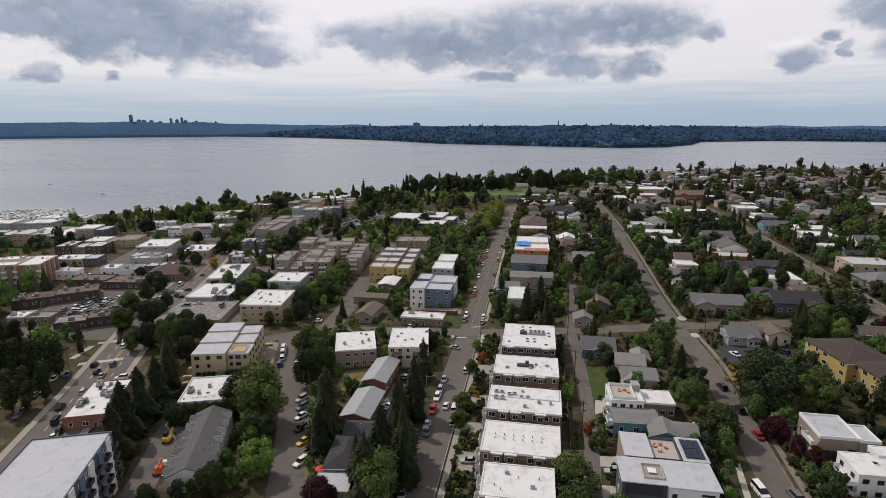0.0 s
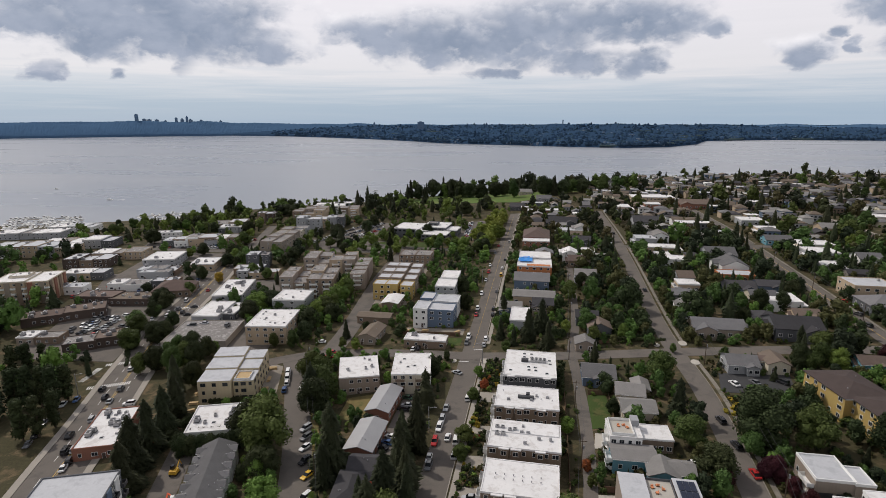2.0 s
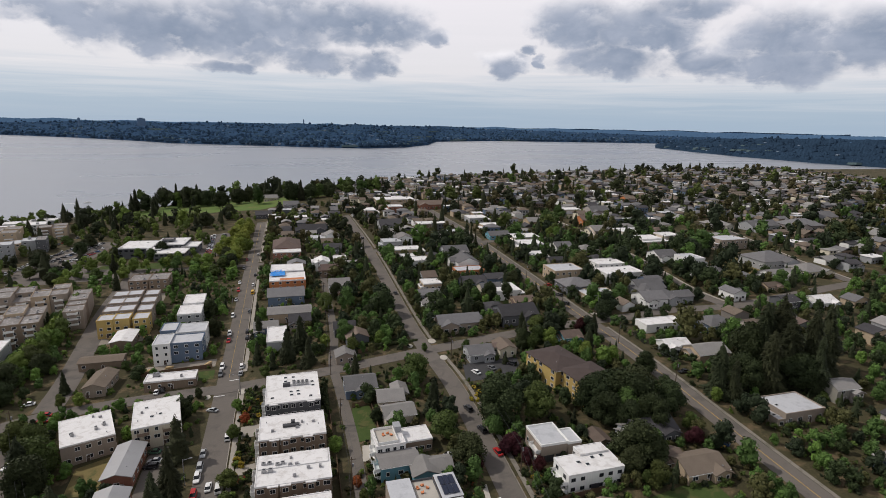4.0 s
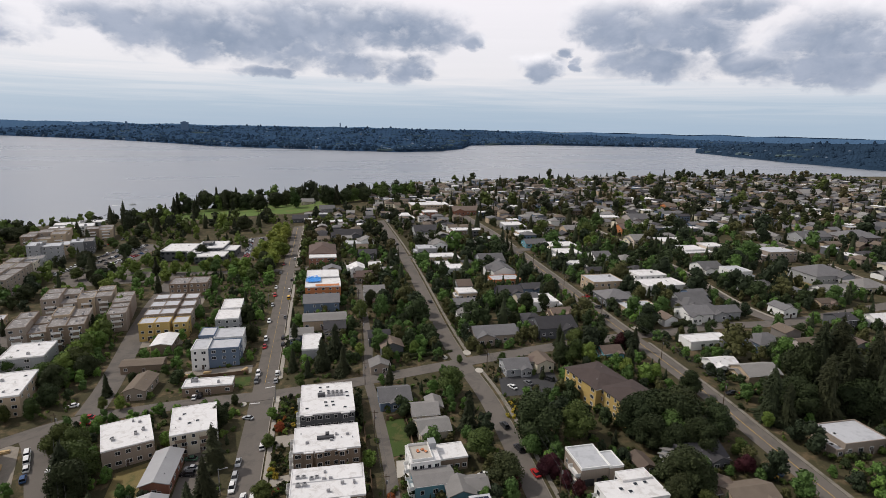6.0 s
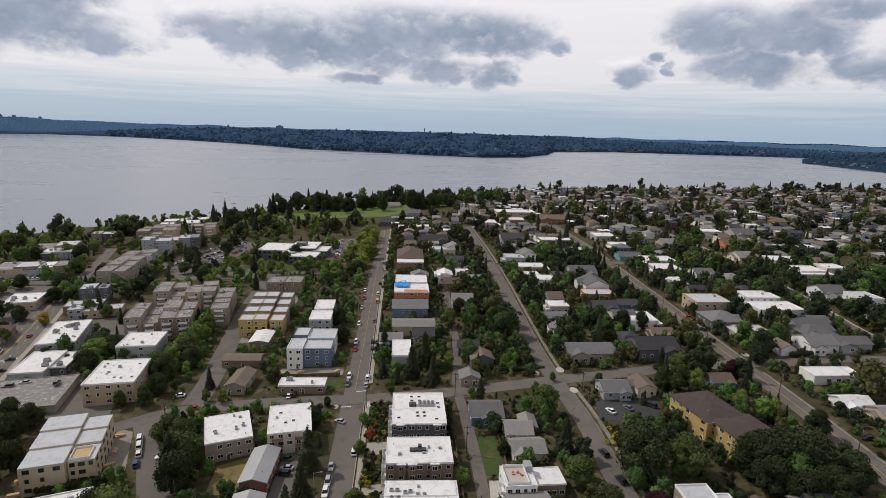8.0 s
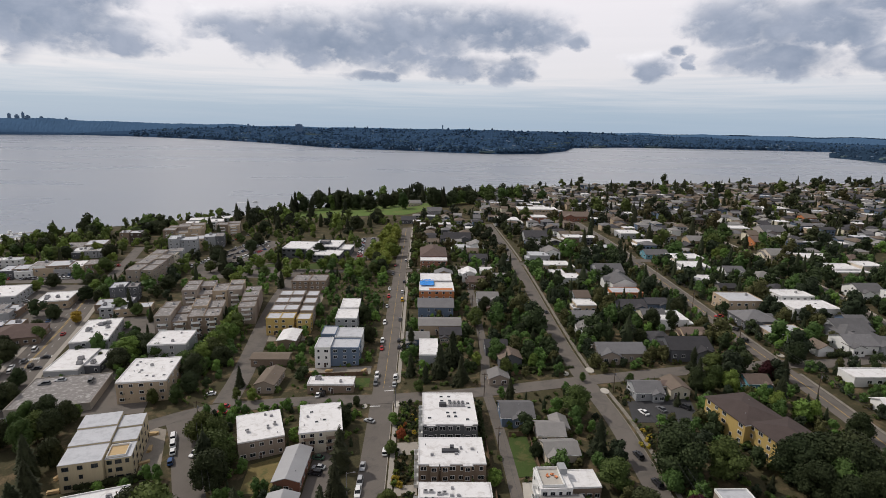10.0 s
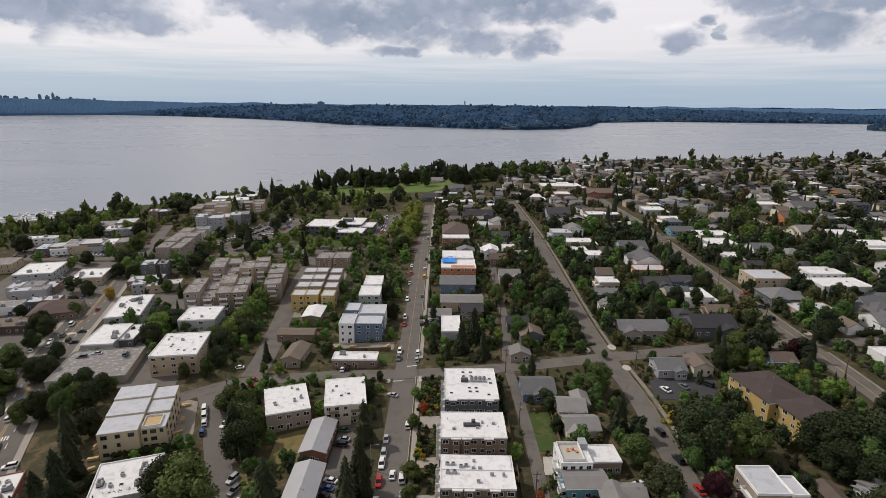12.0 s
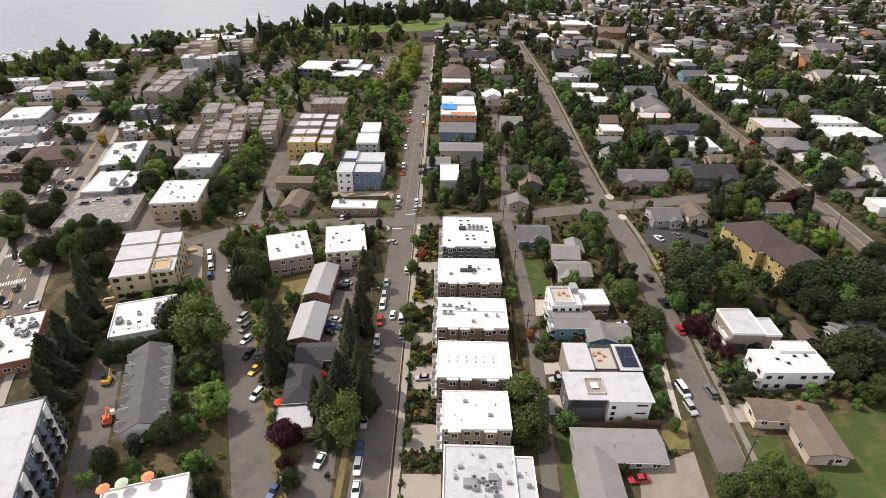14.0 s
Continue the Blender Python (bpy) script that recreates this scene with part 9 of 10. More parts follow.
PLANTED = SHORE_TREES + TOWN_TREES + HILL_TREES

# ---- cars ----
car("sedan", "white", -28.5, 93.3, 180.0)
car("suv", "white", -28.9, 99.2, 180.0)
car("sedan", "blue", -29.0, 104.5, 180.0)
car("sedan", "silver", -29.1, 112.8, 180.0)
car("sedan", "white", -29.3, 144.7, 180.0)
car("suv", "grey", -28.6, 140.8, 180.0)
car("suv", "red", -29.2, 153.4, 180.0)
car("suv", "white", -29.3, 161.8, 180.0)
car("suv", "silver", -29.2, 166.8, 180.0)
car("sedan", "silver", -29.2, 174.9, 180.0)
car("suv", "silver", -21.7, 146.8, 0.0)
car("van", "white", -22.3, 154.7, 0.0)
car("suv", "white", -22.3, 182.4, 0.0)
car("sedan", "white", -25.5, 156.5, 0.0)
car("suv", "silver", -74.1, 156.4, 157.0)
car("suv", "grey", -71.7, 151.2, 157.0)
car("sedan", "white", -69.6, 145.7, 157.0)
car("suv", "black", -66.6, 138.7, 157.0)
car("sedan", "yellow", -63.0, 132.2, 157.0)
car("suv", "white", -59.5, 122.6, 157.0)
car("sedan", "blue", -46.9, 93.3, 157.0)
car("sedan", "blue", -87.3, 188.0, 157.0)
car("suv", "blue", -94.2, 181.8, 20.0)
car("suv", "white", -95.9, 187.6, 20.0)
car("van", "white", -97.9, 192.4, 20.0)
car("van", "white", -99.8, 197.0, 20.0)
car("sedan", "silver", -43.6, 175.4, 80.0)
car("suv", "black", -44.1, 172.3, 80.0)
car("sedan", "green", -44.9, 180.8, 80.0)
car("sedan", "white", -44.0, 154.7, 70.0)
car("sedan", "blue", -44.2, 151.3, 70.0)
car("sedan", "black", -45.1, 148.5, 70.0)
car("sedan", "white", -38.2, 101.1, 165.0)
car("pickup", "silver", 21.8, 123.2, 90.0)
car("sedan", "silver", -14.6, 127.3, 90.0)
car("suv", "black", 59.3, 168.1, 10.0)
car("suv", "black", 59.5, 154.2, 10.0)
car("sedan", "red", 59.9, 141.0, 5.0)
car("van", "white", 52.1, 117.5, 188.0)
car("suv", "silver", 51.8, 111.5, 188.0)
car("suv", "grey", 58.7, 116.7, 8.0)
car("sedan", "white", 45.0, 144.8, 90.0)
car("sedan", "red", 33.5, 92.4, 95.0)
car("sedan", "white", 71.1, 193.7, 20.0)
car("sedan", "grey", 78.3, 195.3, 20.0)
car("suv", "black", 87.4, 196.0, 40.0)
car("suv", "silver", 92.9, 184.6, 40.0)
car("suv", "white", -29.7, 241.1, 180.0)
car("suv", "grey", -29.7, 234.0, 180.0)
car("sedan", "red", -29.7, 271.0, 180.0)
car("suv", "white", -30.0, 280.4, 180.0)
car("suv", "white", -30.5, 306.1, 180.0)
car("sedan", "silver", -30.8, 333.7, 180.0)
car("suv", "red", -30.8, 352.1, 180.0)
car("sedan", "white", -31.3, 369.0, 180.0)
car("suv", "white", -21.3, 238.8, 0.0)
car("sedan", "silver", -21.5, 231.9, 0.0)
car("suv", "black", -21.3, 279.7, 0.0)
car("suv", "black", -20.9, 271.0, 0.0)
car("sedan", "grey", -22.0, 310.1, 0.0)
car("van", "yellow", -21.8, 343.6, 0.0)
car("suv", "white", -22.3, 359.8, 0.0)
car("suv", "black", -21.8, 382.7, 0.0)
car("suv", "silver", -22.2, 442.5, 0.0)
car("sedan", "grey", -30.8, 405.2, 180.0)
car("sedan", "red", -30.2, 430.0, 180.0)
car("sedan", "silver", -29.6, 203.3, 60.0)
car("sedan", "white", -52.9, 225.4, 0.0)
car("suv", "black", -50.7, 226.2, 0.0)
car("sedan", "black", 59.0, 301.3, 8.0)
car("sedan", "white", 53.0, 353.0, 185.0)
car("sedan", "white", 54.7, 414.3, 185.0)
car("sedan", "silver", 57.7, 464.0, 185.0)
car("suv", "black", 59.8, 447.2, 5.0)
car("suv", "black", 145.7, 266.2, 30.0)
car("sedan", "white", 152.3, 279.4, 80.0)
car("sedan", "red", 147.4, 283.9, 80.0)
car("sedan", "white", -98.6, 229.4, 100.0)
car("sedan", "red", -88.9, 218.2, 85.0)
car("sedan", "red", -88.4, 213.7, 85.0)
car("suv", "white", -87.7, 186.0, 157.0)
car("suv", "black", -153.5, 142.7, 25.0)
car("van", "black", -146.9, 134.4, 25.0)
car("suv", "silver", -144.8, 135.6, 25.0)
car("sedan", "white", -140.0, 126.3, 25.0)
car("suv", "black", -141.2, 130.0, 25.0)
car("suv", "silver", -154.4, 153.4, 25.0)
car("sedan", "blue", -149.5, 148.5, 25.0)
car("suv", "white", -147.6, 146.4, 25.0)
car("suv", "black", -169.0, 174.6, 25.0)
car("suv", "black", -162.4, 168.6, 25.0)
car("sedan", "silver", -158.2, 166.1, 25.0)
car("suv", "grey", -161.6, 175.8, 25.0)
car("suv", "white", -170.9, 193.3, 20.0)
car("suv", "silver", -173.6, 200.7, 20.0)
car("sedan", "blue", -176.0, 205.9, 20.0)
car("suv", "white", -149.0, 165.1, 110.0)
car("sedan", "silver", -174.7, 161.7, 205.0)
car("sedan", "blue", -172.5, 165.7, 205.0)
car("sedan", "grey", -170.2, 148.9, 205.0)
car("suv", "black", -165.8, 141.4, 205.0)
car("suv", "black", -169.9, 153.1, 205.0)
car("sedan", "grey", -163.4, 136.1, 205.0)
car("suv", "white", -200.4, 257.2, 20.0)
car("suv", "silver", -195.8, 257.9, 20.0)
car("sedan", "blue", -225.5, 323.0, 15.0)
car("sedan", "white", -253.5, 351.4, 60.0)
car("sedan", "white", -262.5, 359.2, 60.0)
car("van", "white", -205.9, 282.3, 20.0)
car("suv", "black", -195.3, 263.3, 20.0)
car("suv", "grey", -201.5, 268.5, 20.0)
car("sedan", "white", -203.1, 262.2, 20.0)
car("sedan", "red", -197.4, 256.0, 20.0)
car("sedan", "black", -190.5, 260.2, 110.0)
car("sedan", "black", -194.8, 273.1, 110.0)
car("sedan", "red", -204.9, 303.1, 15.0)
car("sedan", "blue", -216.4, 309.0, 15.0)
car("sedan", "blue", -232.1, 356.2, 15.0)
car("suv", "black", -230.1, 361.9, 15.0)
car("sedan", "white", -199.5, 240.2, 30.0)
car("sedan", "white", -205.3, 251.4, 30.0)
car("suv", "black", 174.0, 224.9, 95.0)
car("suv", "black", 142.5, 252.7, 25.0)
car("sedan", "black", 148.7, 167.3, 80.0)
car("sedan", "red", 152.1, 165.5, 80.0)
car("suv", "blue", 127.6, 123.8, 30.0)
car("sedan", "yellow", 125.0, 123.1, 30.0)
car("sedan", "white", 154.1, 143.7, 95.0)
car("pickup", "white", 146.4, 115.4, 100.0)
car("suv", "grey", -237.3, 232.4, 20)
car("suv", "white", -235.0, 236.3, 200)
car("sedan", "grey", -233.8, 238.3, 20)
car("sedan", "blue", -232.6, 240.3, 200)
car("suv", "silver", -231.4, 242.3, 20)
car("suv", "white", -227.7, 248.6, 200)
car("sedan", "grey", -226.4, 250.7, 20)
car("suv", "red", -218.7, 224.8, 200)
car("suv", "silver", -217.5, 226.7, 200)
car("sedan", "blue", -215.0, 230.7, 20)
car("sedan", "black", -213.7, 232.7, 200)
car("sedan", "white", -209.8, 238.9, 20)
car("sedan", "grey", -210.9, 209.1, 110)
car("sedan", "white", -210.5, 211.7, 110)
car("suv", "black", -210.2, 214.3, 110)
car("suv", "silver", -209.8, 217.0, 110)
car("sedan", "silver", -209.4, 219.7, 110)
car("suv", "red", -281.2, 279.0, 20)
car("suv", "white", -280.0, 282.4, 20)
car("sedan", "silver", -277.5, 289.3, 20)
car("suv", "white", -276.2, 292.8, 20)
car("sedan", "red", -276.2, 302.2, 200)
car("suv", "silver", -270.7, 301.0, 20)
car("suv", "grey", -265.1, 299.9, 20)
car("sedan", "silver", -259.7, 298.7, 200)
car("suv", "blue", -249.0, 296.4, 200)
car("sedan", "black", -194.4, 547.9, 180)
car("suv", "red", -193.0, 554.5, 0)
car("sedan", "black", -191.4, 561.3, 0)
car("suv", "grey", -188.3, 575.1, 180)
car("suv", "white", -180.1, 512.0, 0)
car("sedan", "grey", -177.2, 515.4, 0)
car("suv", "silver", -174.3, 518.9, 0)
car("suv", "grey", -302.8, 430.9, 15)
car("suv", "grey", -298.9, 433.2, 15)
car("suv", "silver", -295.0, 435.6, 15)
car("suv", "blue", -291.0, 438.1, 15)
car("suv", "white", -283.1, 443.0, 195)
car("sedan", "blue", -279.1, 445.5, 195)
car("suv", "black", -275.0, 448.0, 195)
car("sedan", "red", -178.5, 245.9, 100)
car("sedan", "silver", -193.7, 440.5, 15)
car("suv", "white", -192.9, 445.0, 195)
car("suv", "grey", -191.3, 454.3, 15)
car("sedan", "white", -190.4, 459.1, 195)
car("suv", "white", -189.5, 464.0, 15)
car("suv", "white", -188.6, 468.9, 195)
car("sedan", "black", -165.0, 510.0, 0)
car("sedan", "grey", -160.5, 512.3, 0)
car("sedan", "grey", -155.9, 514.6, 180)
car("sedan", "white", -151.2, 516.9, 0)
car("suv", "black", -168.4, 472.9, 180)
car("sedan", "silver", -165.4, 474.6, 0)
car("sedan", "white", -162.3, 476.4, 0)
car("suv", "white", -156.1, 480.0, 180)
car("suv", "white", -262.5, 442.3, 195)
car("suv", "silver", -256.9, 445.1, 195)
car("sedan", "white", -254.1, 446.6, 195)
car("suv", "red", -251.2, 448.0, 15)
car("sedan", "grey", -276.8, 419.9, 10)
car("suv", "blue", -272.6, 420.9, 10)
car("suv", "white", -268.5, 421.9, 10)
car("suv", "silver", -260.0, 423.8, 10)

SMALL = {}


def small_car(colour, x, y, rot):
    """A car parked far off: body, glass and wheels in one mesh."""
    m = on_ground(x, y, rot, 0.1)
    if colour in SMALL:
        return copy_thing(SMALL[colour], m)
    g, gl, rf, wh, L, w = car_geo("suv" if colour in ("white", "grey") else "sedan")
    for q, k in ((gl, 1), (rf, 0)):
        at = len(g.v)
        g.v += q.v
        g.f += [tuple(i + at for i in f) for f in q.f]
        g.m += [k] * len(q.f)
    for sx in (-1, 1):
        for yy in (-L * 0.29, L * 0.31):
            g.tube((sx * (w - 0.22), yy, 0.33), (sx * (w - 0.02), yy, 0.33), 0.33, 0.33, 8, 2)
    ob = new("car", g.mesh("car", ["car_" + colour, "car_glass", "rubber"]))
    ob.matrix_basis = m
    SMALL[colour] = tagged(ob, "%s car in a crowded car park" % CAR_LABEL[colour], "car", "cars in the car parks")
    return ob


def parked_row(rng, x0, y0, x1, y1, turn, step=2.9, full=0.85):
    """Cars side by side from one end to the other."""
    n = int(math.hypot(x1 - x0, y1 - y0) / step)
    for k in range(n + 1):
        x, y = x0 + (x1 - x0) * k / max(n, 1), y0 + (y1 - y0) * k / max(n, 1)
        if rng.random() < full and clear(x, y, 0.8, roads=False, lawns=False) and all(math.hypot(x - a, y - b) > 3.0 for a, b in PARKED):
            small_car(rng.choice(("white", "white", "silver", "silver", "grey", "grey", "black", "black", "black", "red", "blue")), x, y, turn + rng.choice((0, 180)) + rng.uniform(-3, 3))


def car_parks():
    rng = random.Random(61)
    parked_row(rng, -234.6, 222, -236.6, 250, 70)
    parked_row(rng, -227.4, 226, -231.5, 250, 75)
    parked_row(rng, -216.5, 224, -213.5, 242, 70)
    parked_row(rng, -222.0, 228, -224.0, 254, 75)
    parked_row(rng, -267, 294, -247, 295, 0)
    parked_row(rng, -300, 297, -309, 314, 30)
    parked_row(rng, -262, 346, -245, 339, 20)
    parked_row(rng, -186, 484, -168, 548, 75)
    parked_row(rng, -176, 476, -158, 540, 75)
    parked_row(rng, -163, 470, -150, 510, 75)
    parked_row(rng, -172, 450, -152, 452, 0)
    parked_row(rng, -66, 540, -62, 466, 90)
    parked_row(rng, -57, 545, -53, 470, 90)
    parked_row(rng, -198, 432, -186, 462, 165, 5.8)
    for colour, x, y in (("grey", -170.5, 236), ("silver", -166.0, 239.5), ("grey", -152.0, 238), ("black", -162, 224)):
        small_car(colour, x, y, 12 + 90 * (x < -160)).matrix_basis.translation.z += 3.65
    parked_row(rng, -308, 446, -276, 456, 10)
    parked_row(rng, -330, 408, -262, 412, 5)
    parked_row(rng, -326, 424, -268, 428, 5)


car_parks()

# ---- small things ----
def parasol(x, y, z, col, label, r=1.35):
    ob = thing("parasol", pose(x, y, z), label, "parasol", "garden parasols")
    part("pole", Geo().tube((0, 0, 0), (0, 0, 2.5), 0.04), "metal_grey", ob)
    g = Geo()
    for k in range(8):
        a, b = math.pi * k / 4, math.pi * (k + 1) / 4
        g.face([(r * math.cos(a), r * math.sin(a), 2.05), (r * math.cos(b), r * math.sin(b), 2.05), (0, 0, 2.6)])
        g.face([(r * math.cos(a), r * math.sin(a), 1.9), (r * math.cos(b), r * math.sin(b), 1.9), (r * math.cos(b), r * math.sin(b), 2.05), (r * math.cos(a), r * math.sin(a), 2.05)])
    part("canopy", g, col, ob)


for _x, _y in ((-45.4, 128.2), (-43.0, 128.6), (-52.3, 118.4)):
    parasol(_x, _y, gz(_x, _y), "canvas_red", "bright red parasol in a garden")
for _x, _y, _c, _l in ((-79.5, 87.2, "canvas_orange", "faded orange parasol on a roof terrace"), (-76.3, 88.6, "canvas_green", "pale green parasol on a roof terrace"), (-71.6, 90.2, "canvas_orange", "faded orange parasol on a roof terrace")):
    parasol(_x, _y, gz(-70.7, 84.5) + 8.1, _c, _l)


def boom_lift(x, y, rot):
    ob = thing("boom_lift", on_ground(x, y, rot, 0.1), "orange boom lift folded on the lane", "machine")
    part("chassis", Geo().box(-1.1, -1.6, 0.5, 1.1, 1.6, 1.1, 0, 0.1), "machine_orange", ob)
    part("turret", Geo().box(-0.9, -1.2, 1.1, 0.9, 0.8, 2.0, 0, 0.15), "machine_orange", ob)
    part("boom", Geo().tube((0, -0.8, 2.0), (0.3, 2.6, 2.6), 0.28, 0.22, 6).tube((0.3, 2.6, 2.6), (1.6, 0.6, 2.9), 0.22, 0.18, 6), "machine_orange", ob)
    part("basket", Geo().box(1.2, -0.6, 2.2, 2.3, 0.6, 3.2, 0, 0.05), "wall_white", ob)
    me = Geo().tube((-0.2, 0, 0), (0.2, 0, 0), 0.48, 0.48, 10).mesh("wheel", ["rubber"])
    for u in (-1.1, 1.1):
        for v in (-1.2, 1.2):
            put_part("wheel", me, ob, pose(u, v, 0.48))


boom_lift(-96.0, 114.4, 30)


def excavator(x, y, rot):
    ob = thing("excavator", on_ground(x, y, rot, 0.05), "small yellow excavator beside a building site", "machine")
    for u in (-0.9, 0.9):
        part("track", Geo().box(u - 0.25, -1.4, 0, u + 0.25, 1.4, 0.7, 0, 0.1), "rubber", ob)
    part("body", Geo().box(-1.1, -1.5, 0.7, 1.1, 0.9, 1.7, 0, 0.1), "machine_yellow", ob)
    part("cab", Geo().box(-1.0, -0.4, 1.7, 0.1, 0.9, 2.8, 0, 0.1), "car_glass", ob)
    part("arm", Geo().tube((0.4, 0.8, 1.5), (0.5, 2.6, 3.0), 0.2, 0.16, 6).tube((0.5, 2.6, 3.0), (0.5, 3.6, 1.0), 0.16, 0.12, 6), "machine_yellow", ob)
    part("bucket", Geo().box(0.1, 3.3, 0.3, 0.9, 3.9, 1.0, 0, 0.1), "metal_dark", ob)


excavator(-103.6, 128.5, 10)
excavator(-88.5, 296, 60)
excavator(-92.0, 330, 120)


def tarpaulin(x, y, z, w, d):
    rng = np.random.RandomState(6)
    n = 12
    v = [(x + w * (i / n - 0.5), y + d * (j / n - 0.5), z + 0.25 + 1.3 * max(0, noise.noise((i * 0.35, j * 0.35, 3.3))) + rng.uniform(0, 0.12)) for j in range(n + 1) for i in range(n + 1)]
    f = [(j * (n + 1) + i, j * (n + 1) + i + 1, (j + 1) * (n + 1) + i + 1, (j + 1) * (n + 1) + i) for j in range(n) for i in range(n)]
    ob = thing("tarpaulin", pose(0, 0, 0), "crumpled bright blue tarpaulin spread on a roof", "tarpaulin")
    part("sheet", quick_mesh("sheet", v, f, ["tarp_blue"]), None, ob)


tarpaulin(-6.6, 344.5, gz(-0.9, 346.2) + 9.3, 8.6, 13)


def pole(x, y, h=10.5, arms=1, lamp=0, turn=0.0):
    ob = thing("utility_pole" if not lamp else "street_lamp", on_ground(x, y, turn), "weathered wooden utility pole with crossarm" if not lamp else "grey steel street lamp beside the road", "pole", "poles along the streets")
    part("post", Geo().tube((0, 0, -0.5), (0, 0, h), 0.17, 0.11, 8), "bark" if not lamp else "metal_grey", ob)
    for k in range(arms):
        part("crossarm", Geo().box(-1.2, -0.07, h - 0.9 - 1.2 * k, 1.2, 0.07, h - 0.75 - 1.2 * k), "bark", ob)
    if arms:
        part("transformer", Geo().tube((0.35, 0, h - 3.2), (0.35, 0, h - 2.2), 0.25, 0.25, 8), "metal_grey", ob)
    if lamp:
        part("arm", Geo().tube((0, 0, h - 0.4), (2.2, 0, h), 0.06, 0.05, 6), "metal_grey", ob)
        part("lamp_head", Geo().box(1.9, -0.15, h - 0.08, 2.7, 0.15, h + 0.1), "metal_grey", ob)
    return (x, y, gz(x, y) + h - 0.7)


def wire(name, ends):
    g = Geo()
    for p, q in zip(ends, ends[1:]):
        for o in (-0.9, 0.9):
            for k in range(8):
                s, e = k / 8, (k + 1) / 8
                a = [p[i] + (q[i] - p[i]) * s for i in range(3)]
                b = [p[i] + (q[i] - p[i]) * e for i in range(3)]
                a[2] -= 4 * 1.1 * s * (1 - s)
                b[2] -= 4 * 1.1 * e * (1 - e)
                g.tube((a[0] + o, a[1], a[2]), (b[0] + o, b[1], b[2]), 0.035, 0.035, 4, cap=False)
    tagged(new(name, g.mesh(name, ["metal_dark"])), "sagging dark power cables strung between poles", "cable", kind="structure")


_p = [pole(x, y) for x, y in ((-44.2, 91), (-60.2, 131), (-76.6, 166), (-94, 205))]
wire("cable", _p)
_p = [pole(x, y) for x, y in ((12.8, 110), (15.0, 140), (15.2, 175), (15.0, 214.5), (17.6, 262), (18.8, 310), (19.2, 360))]
wire("cable", _p)
_p = [pole(x, y) for x, y in ((57.2, 95), (62.6, 130), (65.8, 170), (65.5, 210))]
wire("cable", _p)
_p = [pole(x, y) for x, y in ((139, 160), (140.6, 200), (140.8, 253), (141, 300), (141, 350))]
wire("cable", _p)
for _x, _y, _t in ((-20.2, 212.5, 180), (-32.4, 160, 0), (-20.2, 290, 180), (66.5, 236, 180), (-32.6, 330, 0), (153, 238, 180), (-126, 108, 0), (-176, 170, 20), (-160, 200, 200)):
    pole(_x, _y, 9.0, 0, 1, _t)


def fence(a, b, h=1.8, mat_name="wood_fence", label="weathered wooden board fence", step=2.4):
    n = max(1, int(math.hypot(b[0] - a[0], b[1] - a[1]) / step))
    mid = ((a[0] + b[0]) / 2, (a[1] + b[1]) / 2)
    ob = thing("fence", pose(*mid, gz(*mid)), label, "fence", "garden fences")
    z0 = gz(*mid)
    ang = math.degrees(math.atan2(b[1] - a[1], b[0] - a[0]))
    L = math.hypot(b[0] - a[0], b[1] - a[1]) / n
    key = ("fence", round(L, 1), h, mat_name)
    if key not in CACHE:
        g = Geo().box(-L / 2, -0.03, -0.4, L / 2, 0.03, h).box(-L / 2, -0.06, h - 0.1, L / 2, 0.06, h)
        CACHE[key] = g.mesh("fence_panel", [mat_name])
        CACHE[key + (1,)] = Geo().box(-0.07, -0.07, -0.5, 0.07, 0.07, h + 0.15).mesh("fence_post", [mat_name])
    for k in range(n):
        x, y = a[0] + (b[0] - a[0]) * (k + 0.5) / n, a[1] + (b[1] - a[1]) * (k + 0.5) / n
        put_part("fence_panel", CACHE[key], ob, pose(x - mid[0], y - mid[1], gz(x, y) - z0, 0, 0, ang))
        x, y = a[0] + (b[0] - a[0]) * k / n, a[1] + (b[1] - a[1]) * k / n
        put_part("fence_post", CACHE[key + (1,)], ob, pose(x - mid[0], y - mid[1], gz(x, y) - z0, 0, 0, ang))


for _a, _b2 in (((20.3, 185), (27, 185)), ((20.3, 191), (20.3, 203)), ((27, 163), (27, 184)), ((18.6, 107.4), (44, 107.2)), ((20, 118.8), (26, 118.8)), ((20.4, 131.6), (26, 131.6)), ((12, 172), (12.2, 200)), ((11.6, 130), (12, 156)),
                ((67, 115.3), (92, 115.6)), ((86, 118), (94, 124)), ((27, 188.4), (38, 188.4)), ((-33.5, 110), (-33.5, 134)), ((-98.5, 143), (-118, 150)), ((20.5, 228), (34, 232)), ((-64, 243), (-34, 243))):
    fence(_a, _b2)


